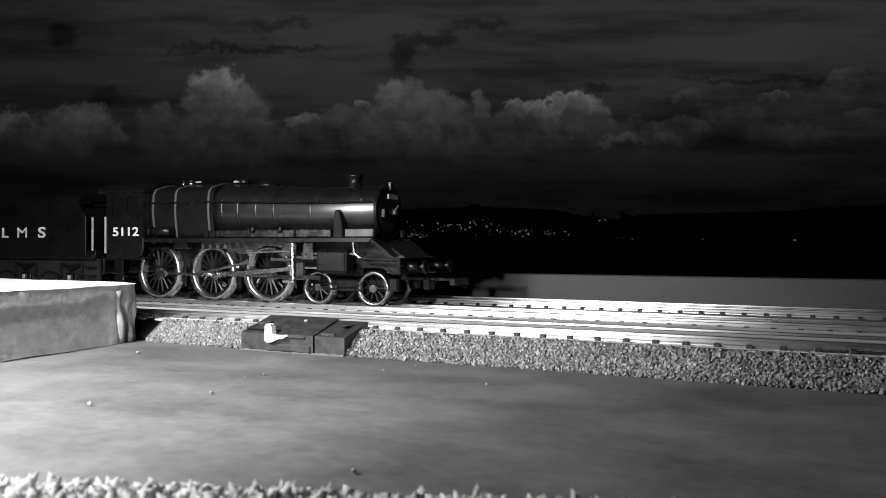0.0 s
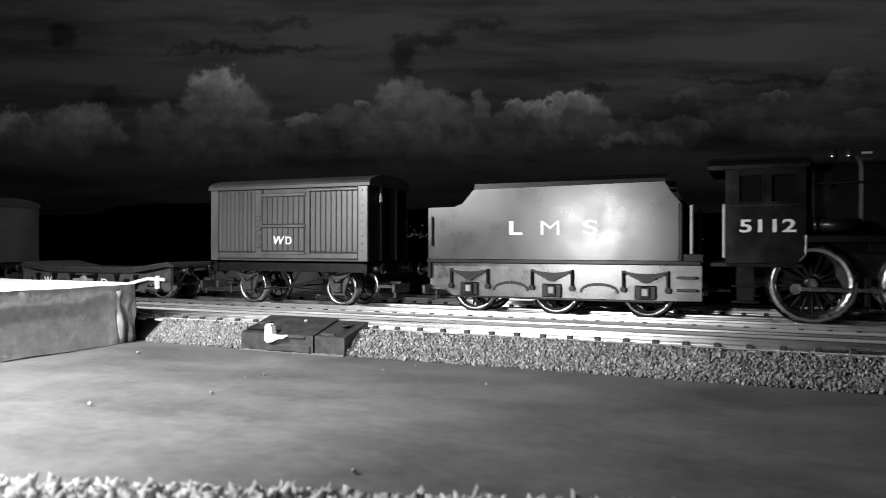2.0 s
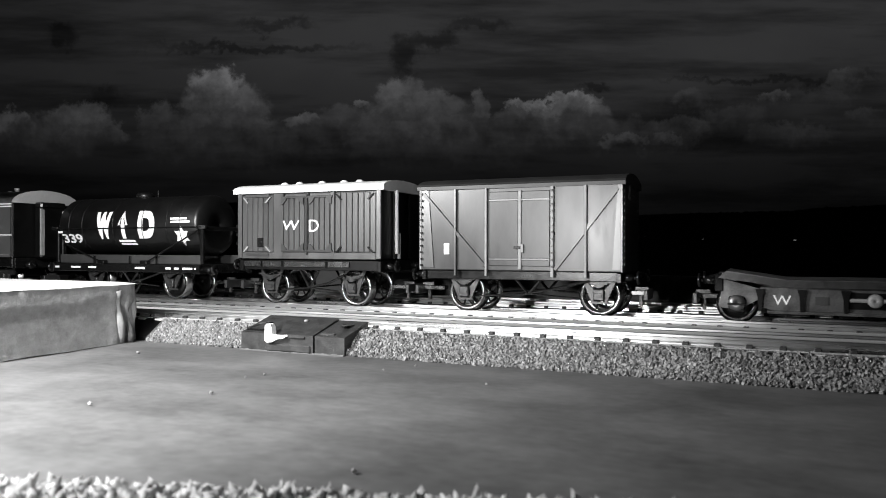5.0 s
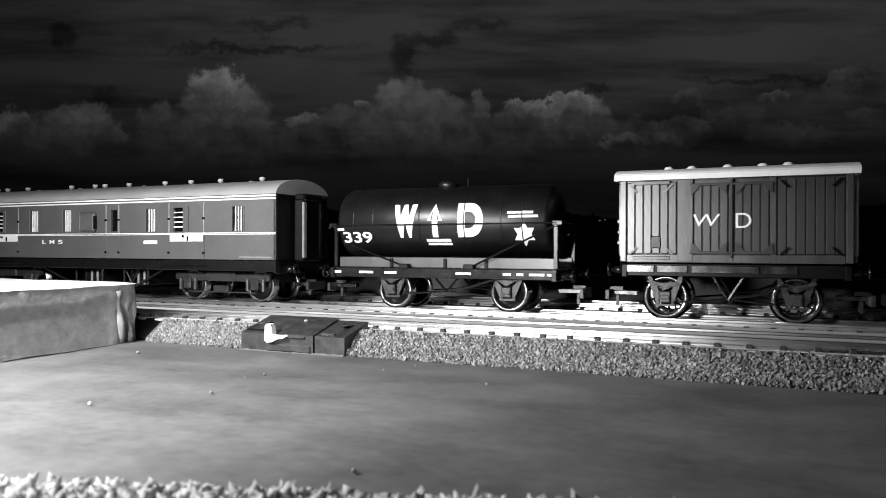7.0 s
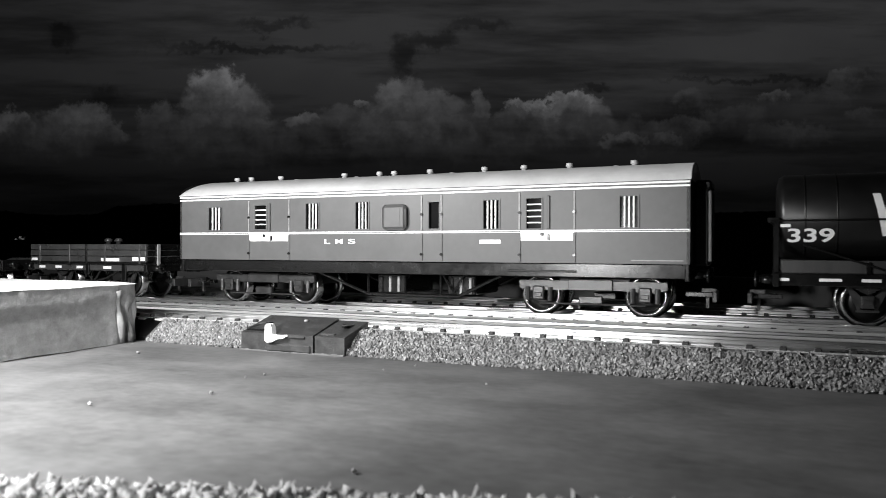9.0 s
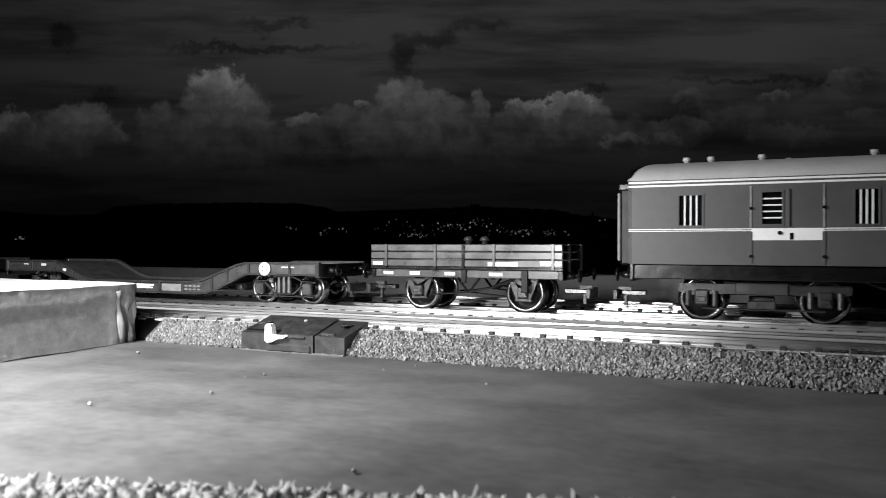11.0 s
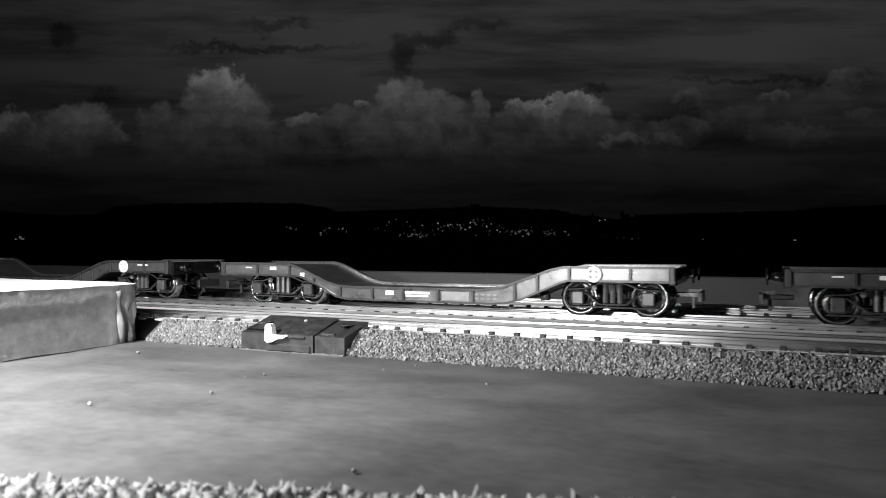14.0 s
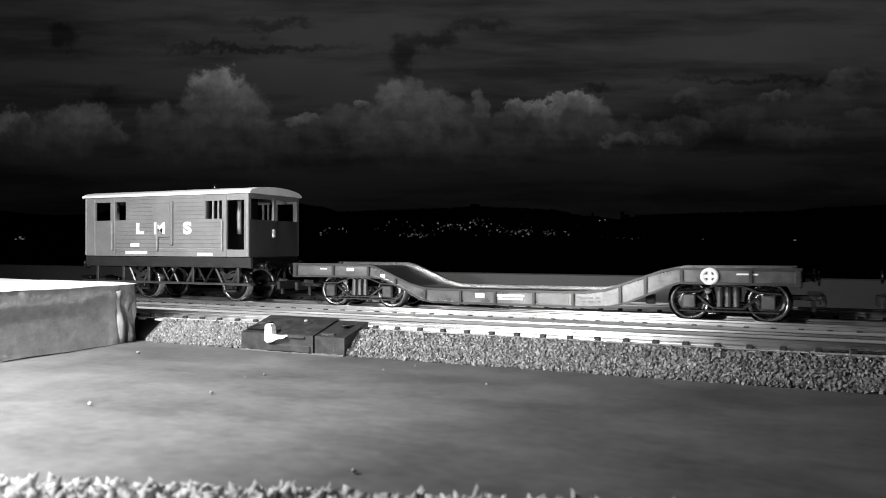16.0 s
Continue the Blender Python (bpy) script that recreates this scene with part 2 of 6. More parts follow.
def setting():
    base = tagged(new("ground"), "grey painted baseboard with stains and loose crumbs", "baseboard", kind="structure")
    # the board has faint waves
    bm = Shape()
    xs = [X0 - 150, -1200, -800] + [x * 20.0 - 500 for x in range(0, 41)] + [600, 1000, X1 + 150]
    ys = [-500, -250] + [y * 20.0 - 100 for y in range(0, 25)] + [395]
    g = {}
    for i, x in enumerate(xs):
        for j, y in enumerate(ys):
            g[i, j] = bm.v((x, y, 0.25 * noise.noise((x / 90, y / 70, 0)) - 0.25 if y < 180 else 0.0))
    for i in range(len(xs) - 1):
        for j in range(len(ys) - 1):
            bm.bm.faces.new((g[i, j], g[i + 1, j], g[i + 1, j + 1], g[i, j + 1])).smooth = True
    part("board_top", bm, BOARD, base)
    part("board_core", Shape().box(X0 - 150, X1 + 150, -500, 395, -18, -0.8), BOARD, base)

    bed = tagged(new("trackbed"), "pale trackbed under three parallel tracks", "trackbed", kind="structure")
    part("underlay", Shape().prismx([(189.5, 0), (195.5, 6.0), (196.5, 6.8), (247, 6.8), (247, 0)], X0, X1), BED, bed)
    # rear bed: the fall-off of light is painted in with the darker copy
    part("rear_underlay", Shape().prismx([(247.02, 0), (247.02, 6.8), (328, 6.8), (336, 0)], X0, X1), BEDDIM, bed, "rear trackbed, darkened for the weaker light there")

    part("infill", Shape().box(X0, X1, 204.4, 217.3, 6.9, 8.7, 0.3), INFILL, bed, "smooth white infill between the rails")
    part("infill", Shape().box(X0, X1, 220.6, 232.8, 6.9, 7.9, 0.3), INFILL, bed)
    part("infill", Shape().box(X0, X1, 233.1, 245.2, 6.9, 7.7, 0.3), INFILL, bed)

    shoulder = tagged(new("ballast_bank"), "grey ballast bank along the front track", "ballast", kind="structure")
    part("bank_core", Shape().prismx([(187.4, 0), (187.9, 1.2), (194.2, 5.6), (196.6, 7.0), (197.2, 7.0), (197.2, 0)], -194.5, X1), BANK, shoulder)
    # this stretch is coloured black as the shadow of the plastered block
    part("bank_end", Shape().prismx([(189.2, 0), (189.3, 1.2), (194.4, 5.2), (196.6, 6.9), (197.2, 6.9), (197.2, 0)], X0, -195), BLACK, shoulder)

    wall = tagged(new("wall_back"), "low plain grey boundary wall behind the tracks", "wall", kind="structure")
    part("wall_face", Shape().box(X0, X1, 345, 351, 0, 19.6, 0.5), WALLM, wall)


def far_pebbles(name, count, place, sizes, material, label, cat, smooth=False, tall=1.0):
    """Many angular crumbs in one mesh."""
    verts, faces = [], []
    base = [(1, 0, 0), (-1, 0, 0), (0, 1, 0), (0, -1, 0), (0, 0, 1), (0, 0, -1)]
    tri = [(0, 2, 4), (2, 1, 4), (1, 3, 4), (3, 0, 4), (2, 0, 5), (1, 2, 5), (3, 1, 5), (0, 3, 5)]
    for k in range(count):
        c = Vector(place())
        r = random.uniform(*sizes)
        lean = 6 if tall == 1.0 else 0.9
        e = Euler((random.uniform(-lean, lean), random.uniform(-lean, lean), random.uniform(0, 6))).to_matrix()
        i = len(verts)
        for b in base:
            s = Vector((b[0] * random.uniform(.6, 1.3), b[1] * random.uniform(.6, 1.3), b[2] * random.uniform(.5, 1.2) * tall)) * r
            verts.append((c + e @ s) * MM)
        faces += [tuple(i + q for q in f) for f in tri]
    me = bpy.data.meshes.new(name)
    me.from_pydata(verts, [], faces)
    if smooth:
        me.shade_smooth()
    me.materials.append(material)
    return tagged(new(name, me), label, cat, kind="stuff")


def tracks():
    pitch = 7.75
    for row, yn in enumerate((202.6, 248.5, 301.5)):
        tr = tagged(new("railway_track"), "steel rails in dark chairs on pale sleepers", "track", "parallel tracks", kind="structure")
        yc = yn + 8.25
        for side in (-1, 1):
            y = yc + side * 8.25
            prof = [(y - 1.25, 6.9), (y + 1.25, 6.9), (y + 1.2, 7.3), (y + 0.3, 7.6), (y + 0.3, 8.5), (y + 0.65, 8.8), (y + 0.62, 9.35),
                    (y + 0.45, 9.5), (y - 0.45, 9.5), (y - 0.62, 9.35), (y - 0.65, 8.8), (y - 0.3, 8.5), (y - 0.3, 7.6), (y - 1.2, 7.3)]
            part("rail", Shape().prismx(prof, X0, X1), RAIL, tr)
        # rear rows take the darker copy, as less light reaches them
        tone = SLEEPERDIM if row else SLEEPER
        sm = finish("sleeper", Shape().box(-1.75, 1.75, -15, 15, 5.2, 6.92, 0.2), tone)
        ch = Shape()
        for side in (-1, 1):
            for s2 in (-1, 1):
                y = side * 8.25 + s2 * 1.55
                ch.box(-0.85, 0.85, y - 0.75, y + 0.75, 6.8, 7.85, 0.2)
        cm = finish("rail_chair", ch, CHAIR)
        first = math.ceil(X0 / pitch)
        rest, restc = Shape(), Shape()
        for k in range(first, int(X1 / pitch)):
            x = k * pitch + (4.6, 2.9, 1.0)[row]
            if -380 < x < 90:
                s = piece("sleeper", sm, tr, x, yc, 0)
                piece("rail_chair", cm, s, 0, 0, 0)
            else:
                rest.box(x - 1.75, x + 1.75, yc - 15, yc + 15, 5.2, 6.92)
                for side in (-1, 1):
                    restc.box(x - 0.85, x + 0.85, yc + side * 8.25 - 2.3, yc + side * 8.25 + 2.3, 6.8, 7.3)
        tagged(part("far_sleepers", rest, tone, tr), kind="stuff")
        tagged(part("far_chairs", restc, CHAIR, tr), kind="stuff")


def platform_block():
    b = tagged(new("platform_block"), "rough plastered block with a white top", "block")
    b.location = (-0.25, 0.12, 0)
    o = (-250, 120, 0)
    s = Shape(*o)
    # a body with an uneven end, from fine strips
    rows, cols = 16, 90
    g = {}
    for j in range(cols):
        y = 40 + j * (189.0 - 40) / (cols - 1)
        for i in range(rows):
            z = 19.6 * i / (rows - 1)
            cx = -197.0 + 0.14 * noise.noise((y / 16, z / 7, 3)) + 0.16 * noise.noise((y / 2.5, z / 2.5, 8))
            cx += 0.22 * noise.noise((y / 1.6, z / 1.3, 5)) - 0.7 * max(0.0, noise.noise((y / 4.0, z / 2.2, 11)) - 0.28)
            if z > 14.2 + 1.0 * noise.noise((y / 12, 0, 4)) + 0.4 * noise.noise((y / 3, 1, 4)):
                cx += 0.75
            if y > 176:
                t = (y - 176) / 13
                cx -= 3.4 * t * t - 0.9 * math.sin(t * 9 + z * 0.12) * (0.35 + 0.5 * t)
            g[i, j] = s.v((cx, y + (0.5 * noise.noise((z / 5, y / 5, 1)) if y > 176 else 0), z + 0.35 * noise.noise((y / 11, 5, z / 20))))
    for i in range(rows - 1):
        for j in range(cols - 1):
            s.bm.faces.new((g[i, j], g[i, j + 1], g[i + 1, j + 1], g[i + 1, j])).smooth = True
    back = [s.v((-700, 189, g[i, cols - 1].co.z / MM)) for i in (0, rows - 1)]
    s.bm.faces.new([g[i, cols - 1] for i in range(rows)] + back[::-1])
    rim = [g[rows - 1, j].co.x / MM - 250 for j in range(cols)]
    part("end_face", s, PLASTER, b)
    part("core", Shape(*o).box(-700, -201.5, 40, 188.6, 0, 19.2), PLASTER, b)
    top = Shape(*o)
    t = {}
    for i in range(26):
        for j in range(cols):
            x = -700 + (701.6 - 200) * (i / 25) ** 0.5
            if i == 25:
                x = rim[j] + 0.25
            y = 40 + j * (189.4 - 40) / (cols - 1)
            t[i, j] = top.v((x, y, 20.0 + 0.35 * noise.noise((x / 22, y / 15, 2)) - (0.35 if i == 25 else 0)))
    for i in range(25):
        for j in range(cols - 1):
            top.bm.faces.new((t[i, j], t[i + 1, j], t[i + 1, j + 1], t[i, j + 1])).smooth = True
    part("top_coat", top, PLASTERTOP, b, "white plaster top coat")
    for y, w in ((178, 1.0), (182.5, 0.8), (186.5, 0.9)):
        drip = Shape(*o)
        pts = [(-197.6 - 0.25 * (y - 178) + 0.6 * math.sin(k * 1.1 + y), y + 0.28 * k * (1 if y < 186 else 0.1), 18.0 - k * 2.2) for k in range(9)]
        drip.tube(pts, w * 1.5, 12)
        part("plaster_drip", drip, PLASTER, b)


def motor_box():
    b = tagged(new("point_motor"), "dark plastic point motor with a white lever", "point motor")
    b.location = (-0.133, 0.193, 0)
    o = (-133, 193, 0)
    s = Shape(*o).prismx([(185.5, 0), (185.5, 5.6), (200.5, 9.6), (201.5, 0)], -151.5, -124.6)
    part("housing", s, BOXM, b)
    part("end_housing", Shape(*o).prismx([(185.9, 0), (185.9, 5.5), (200, 9.0), (201, 0)], -124.2, -113.8), BOXM, b)
    skirt = Shape(*o)
    low = [(-152.3 + k * 0.65, 184.9 - 0.8 * noise.noise((k / 4, 7, 1))) for k in range(60)]
    for (xa, ya), (xb, yb) in zip(low, low[1:]):
        skirt.bm.faces.new([skirt.v(q) for q in ((xa, ya, -0.1), (xb, yb, -0.1), (xb, 185.6, 0.45 + 0.5 * noise.noise((xb / 2, 3, 0))), (xa, 185.6, 0.45 + 0.5 * noise.noise((xa / 2, 3, 0))))]).smooth = True
    part("base_skirt", skirt, BOARD, b, "uneven paint built up along the foot")
    part("screw", Shape(*o).lathe([(0, 9.0), (1.3, 9.0), (1.3, 9.35), (0.7, 9.4), (0, 9.3)], (-118, 193.5, -1.2), "z", 14), BLACK, b)
    part("screw", Shape(*o).lathe([(0, 9.0), (1.3, 9.0), (1.3, 9.35), (0.7, 9.4), (0, 9.3)], (-147, 194, -1.2), "z", 14), BLACK, b)
    part("pin", Shape(*o).lathe([(0, 0), (0.8, 0), (0.8, 0.5), (0.4, 0.7), (0, 0.7)], (-134.5, 196.5, 8.5), "z", 12), PALE, b, "pale round pin")
    lv = Shape(*o).prism([(-141.2, 8.2), (-140.4, 8.8), (-139.2, 8.6), (-138.6, 7.4), (-138.4, 5.6), (-136.8, 5.2), (-134.2, 5.5), (-133.4, 5.1), (-134.8, 4.4), (-136.6, 4.2), (-138.6, 3.2), (-140.6, 3.0), (-141.4, 3.8)], 183.9, 186.0)
    part("lever", lv, WHITE, b, "bright white bent lever")
    part("lid_ring", Shape(*o).lathe([(1.5, 0), (2.1, 0), (2.1, 0.7), (1.5, 0.7)], (-118.6, 196.0, 7.6), "z", 18), BOXM, b, "raised ring round the screw hole")
    part("lid_rim", Shape(*o).path([(-150.8, 188.5, 6.5), (-149.6, 192, 7.5), (-146.5, 194.2, 8.1)], 0.5, 8), BOXM, b)
    part("front_ledge", Shape(*o).box(-136.0, -127.4, 184.9, 186.2, 4.5, 5.2, 0.25), BOXM, b)
    part("front_pad", Shape(*o).box(-142.2, -125.4, 185.0, 186.0, 0.2, 2.6, 0.4), BOXM, b)
    part("end_slots", Shape(*o).box(-123.0, -118.2, 187.2, 189.0, 5.7, 6.35, 0.2), VANG, b, "small ribbed terminal strip")
    part("slot", Shape(*o).box(-150.5, -144.5, 187, 188.4, 5.8, 6.5), BLACK, b)


def backdrop():
    far = 1.5
    k = 1000.0 / 1288.0 * far
    m = look(EYE, EYE + AHEAD, 0.115) @ Matrix.Translation((0, 0, -far)) @ Matrix.Diagonal((k, k, k, 1))
    # sky
    s = bmesh.new()
    c = [s.verts.new(p) for p in ((-1.6, -0.2, 0), (1.6, -0.2, 0), (1.6, 1.1, 0), (-1.6, 1.1, 0))]
    s.faces.new(c)
    me = bpy.data.meshes.new("backdrop_sky")
    s.to_mesh(me)
    s.free()
    sky = tagged(new("backdrop_sky", me), "dark evening sky with lit cumulus clouds", "sky", kind="structure")
    sky.matrix_world = m
    mt = bpy.data.materials.new("cloudy_sky")
    mt.use_nodes = True
    me.materials.append(mt)
    nt = mt.node_tree
    n, l = nt.nodes, nt.links
    n.remove(n["Principled BSDF"])
    emit = n.new("ShaderNodeEmission")
    l.new(emit.outputs[0], n["Material Output"].inputs[0])
    tc = n.new("ShaderNodeTexCoord")

    def math_node(op, a, b=None, c=None):
        q = n.new("ShaderNodeMath")
        q.operation = op
        for i, v in enumerate((a, b, c)):
            if v is None:
                continue
            if isinstance(v, (int, float)):
                q.inputs[i].default_value = v
            else:
                l.new(v, q.inputs[i])
        return q.outputs[0]

    def vec(op, a, b):
        q = n.new("ShaderNodeVectorMath")
        q.operation = op
        for i, v in enumerate((a, b)):
            if isinstance(v, tuple):
                q.inputs[i].default_value = v
            else:
                l.new(v, q.inputs[i])
        return q

    def fbm(scale, detail, rough, stretch=(1, 1, 1), shift=(0, 0, 0), warp=0.0):
        mp = n.new("ShaderNodeMapping")
        mp.inputs["Scale"].default_value = stretch
        mp.inputs["Location"].default_value = shift
        l.new(tc.outputs["Object"], mp.inputs[0])
        t = n.new("ShaderNodeTexNoise")
        t.inputs["Scale"].default_value = scale
        t.inputs["Detail"].default_value = detail
        t.inputs["Roughness"].default_value = rough
        t.inputs["Distortion"].default_value = warp
        l.new(mp.outputs[0], t.inputs["Vector"])
        return t

    sep = n.new("ShaderNodeSeparateXYZ")
    l.new(tc.outputs["Object"], sep.inputs[0])
    # two scales of billows push the cloud edges about
    w1 = vec("SUBTRACT", fbm(15, 8, 0.7).outputs["Color"], (0.5, 0.5, 0.5))
    w2 = vec("MULTIPLY", w1.outputs[0], (0.1, 0.1, 0.0))
    p = vec("ADD", tc.outputs["Object"], w2.outputs[0])
    # clouds: centre, half width, half height (thousandths), brightness
    clouds = ((25, 228, 55, 32, 38), (140, 215, 60, 34, 42), (165, 240, 70, 24, 24), (385, 155, 50, 34, 105), (400, 185, 85, 42, 56), (410, 225, 115, 36, 30),
              (540, 214, 30, 18, 52), (640, 188, 18, 11, 55), (708, 168, 46, 36, 62), (735, 200, 90, 40, 46), (760, 240, 100, 40, 30), (846, 178, 18, 26, 50),
              (935, 186, 40, 16, 105), (1010, 180, 58, 17, 125), (1000, 198, 84, 24, 80), (940, 210, 52, 30, 40), (1095, 252, 48, 16, 36))
    faint = ((1180, 246, 34, 13, 30), (1368, 180, 30, 17, 28))
    bodies = ((60, 250, 130, 45, 15), (280, 215, 40, 40, 22), (420, 255, 190, 55, 17), (600, 225, 60, 40, 22), (660, 235, 60, 40, 24), (780, 255, 180, 60, 17), (850, 205, 26, 40, 36), (920, 225, 60, 40, 26), (1010, 235, 110, 45, 24),
              (1140, 245, 100, 32, 18), (1200, 235, 60, 28, 20), (1225, 185, 42, 24, 17), (1300, 215, 70, 30, 14), (1490, 150, 45, 22, 20), (1450, 175, 70, 25, 12), (1530, 205, 40, 18, 14), (1400, 240, 90, 26, 10))
    total = None
    for x, y, rx, ry, amp in clouds + faint + bodies:
        d = vec("SUBTRACT", p.outputs[0], ((x - 784) / 1000, (441 - y) / 1000, 0))
        d = vec("MULTIPLY", d.outputs[0], (1000 / rx, 1000 / ry, 0))
        ln = n.new("ShaderNodeVectorMath")
        ln.operation = "LENGTH"
        l.new(d.outputs[0], ln.inputs[0])
        mr = n.new("ShaderNodeMapRange")
        mr.interpolation_type = "SMOOTHSTEP"
        mr.inputs["From Min"].default_value = 1.08
        mr.inputs["From Max"].default_value = 0.72
        mr.inputs["To Max"].default_value = amp / 100
        l.new(ln.outputs["Value"], mr.inputs["Value"])
        # the tops catch the light and the undersides fade away
        sy = n.new("ShaderNodeSeparateXYZ")
        l.new(d.outputs[0], sy.inputs[0])
        up = n.new("ShaderNodeMapRange")
        up.interpolation_type = "SMOOTHSTEP"
        up.inputs["From Min"].default_value = -1.0
        up.inputs["From Max"].default_value = 0.75
        l.new(sy.outputs[1], up.inputs["Value"])
        v = math_node("MULTIPLY", mr.outputs[0], up.outputs[0])
        total = v if total is None else math_node("MAXIMUM", total, v)
    # rounded lumps inside the clouds
    lumps = None
    for scale, amount in ((24.0, 0.75), (60.0, 0.4)):
        vor = n.new("ShaderNodeTexVoronoi")
        vor.feature = "SMOOTH_F1"
        vor.inputs["Scale"].default_value = scale
        vor.inputs["Smoothness"].default_value = 0.35
        shifted = vec("ADD", p.outputs[0], (0.004, -0.006, 0.0))
        l.new(shifted.outputs[0], vor.inputs["Vector"])
        g2 = math_node("MULTIPLY_ADD", vor.outputs["Distance"], -amount, amount * 0.62)
        lumps = g2 if lumps is None else math_node("ADD", lumps, g2)
    fine = fbm(30, 6, 0.6, shift=(3, 1, 0))
    tex = math_node("ADD", math_node("MULTIPLY_ADD", fine.outputs["Fac"], 1.8, -0.2), lumps)
    cloud = math_node("MULTIPLY", math_node("MULTIPLY", total, math_node("MAXIMUM", tex, 0.05)), 0.08)
    # the clear sky above, streaked and darker towards the ground
    streak = fbm(3.0, 6, 0.62, stretch=(0.7, 6.0, 1), shift=(2, 0, 0))
    wide = fbm(2.0, 4, 0.55, stretch=(1, 2, 1), shift=(7, 3, 0))
    mr = n.new("ShaderNodeMapRange")
    mr.interpolation_type = "SMOOTHSTEP"
    mr.inputs["From Min"].default_value = 0.06
    mr.inputs["From Max"].default_value = 0.40
    mr.inputs["To Min"].default_value = 0.0042
    mr.inputs["To Max"].default_value = 0.025
    l.new(sep.outputs[1], mr.inputs["Value"])
    side = n.new("ShaderNodeMapRange")
    side.interpolation_type = "SMOOTHSTEP"
    side.inputs["From Min"].default_value = -0.80
    side.inputs["From Max"].default_value = -0.25
    side.inputs["To Min"].default_value = 0.55
    side.inputs["To Max"].default_value = 1.0
    l.new(sep.outputs[0], side.inputs["Value"])
    st = n.new("ShaderNodeMapRange")
    st.inputs["From Min"].default_value = 0.38
    st.inputs["From Max"].default_value = 0.56
    st.inputs["To Min"].default_value = 0.55
    st.inputs["To Max"].default_value = 1.12
    l.new(streak.outputs["Fac"], st.inputs["Value"])
    st = math_node("MULTIPLY", st.outputs[0], math_node("MULTIPLY_ADD", wide.outputs["Fac"], 0.9, 0.55))
    skyv = math_node("MULTIPLY", math_node("MULTIPLY", mr.outputs[0], side.outputs[0]), st)
    # scraps of dark cloud and the long dark bars
    for x, y, rx, ry, amp in ((114, 62, 22, 20, 55), (716, 98, 26, 30, 60), (765, 70, 42, 16, 50), (450, 88, 170, 9, 50), (490, 45, 60, 10, 45), (185, 175, 40, 20, 45), (1055, 152, 26, 9, 50),
                              (1370, 140, 190, 6, 40), (1250, 215, 130, 40, 45), (840, 48, 60, 10, 40)):
        d = vec("SUBTRACT", p.outputs[0], ((x - 784) / 1000, (441 - y) / 1000, 0))
        d = vec("MULTIPLY", d.outputs[0], (1000 / rx, 1000 / ry, 0))
        ln = n.new("ShaderNodeVectorMath")
        ln.operation = "LENGTH"
        l.new(d.outputs[0], ln.inputs[0])
        dk = n.new("ShaderNodeMapRange")
        dk.interpolation_type = "SMOOTHSTEP"
        dk.inputs["From Min"].default_value = 0.5
        dk.inputs["From Max"].default_value = 1.4
        dk.inputs["To Min"].default_value = 1 - amp / 100
        dk.inputs["To Max"].default_value = 1.0
        l.new(ln.outputs["Value"], dk.inputs["Value"])
        skyv = math_node("MULTIPLY", skyv, dk.outputs[0])
    out = math_node("ADD", skyv, cloud)
    comb = n.new("ShaderNodeCombineColor")
    l.new(out, comb.inputs[0])
    l.new(out, comb.inputs[1])
    l.new(math_node("MULTIPLY", out, 1.03), comb.inputs[2])
    l.new(comb.outputs[0], emit.inputs[0])

    # hills
    dark = bpy.data.materials.new("dark_hills")
    dark.use_nodes = True
    b = dark.node_tree.nodes["Principled BSDF"]
    b.inputs["Base Color"].default_value = (0.004, 0.004, 0.004, 1)
    b.inputs["Roughness"].default_value = 1.0
    b.inputs["Specular IOR Level"].default_value = 0.0
    ridge = ((-1600, 372), (-300, 380), (0, 373), (60, 379), (110, 381), (165, 380), (215, 365), (290, 361), (420, 359), (520, 360), (570, 366), (600, 375), (690, 372),
             (784, 369), (840, 366), (900, 368), (970, 371), (1040, 382), (1090, 388), (1150, 380), (1250, 377), (1380, 374), (1470, 367), (1568, 363), (2500, 370))
    s = bmesh.new()
    top, low = [], []
    for i in range(900):
        x = -1500 + i * 4.5
        k2 = max(j for j in range(len(ridge) - 1) if ridge[j][0] <= x)
        (xa, ya), (xb, yb) = ridge[k2], ridge[k2 + 1]
        u = (x - xa) / (xb - xa)
        y = ya + (yb - ya) * (3 * u * u - 2 * u ** 3) + 2.2 * noise.noise((x / 9, 0, 0)) + 1.2 * noise.noise((x / 3.1, 4, 0))
        if 118 < x < 160:
            y -= 4 * abs(noise.noise((x / 6, 9, 0)))
        top.append(s.verts.new(((x - 784) / 1000, (441 - y) / 1000, 0.0)))
        low.append(s.verts.new(((x - 784) / 1000, -0.3, 0.0)))
    for i in range(899):
        s.faces.new((low[i], low[i + 1], top[i + 1], top[i]))
    for x, y, w in ((1048, 377, 2), (1100, 375, 3), (1108, 380, 5), (1125, 380, 2), (1134, 382, 2), (996, 374, 1), (840, 362, 8)):
        s.faces.new([s.verts.new(((px - 784) / 1000, (441 - py) / 1000, 0.001)) for px, py in ((x - w, 395), (x + w, 395), (x + w, y), (x - w, y))])
    me = bpy.data.meshes.new("backdrop_hills")
    s.to_mesh(me)
    s.free()
    me.materials.append(dark)
    hills = tagged(new("backdrop_hills", me), "black wooded hills on the far horizon", "hills", kind="structure")
    hills.matrix_world = m @ Matrix.Translation((0, 0, 0.004))

    # houses and towers of the far town
    glow = bpy.data.materials.new("far_town_light")
    glow.use_nodes = True
    b = glow.node_tree.nodes["Principled BSDF"]
    b.inputs["Base Color"].default_value = (0.1, 0.1, 0.1, 1)
    rnd = glow.node_tree.nodes.new("ShaderNodeNewGeometry")
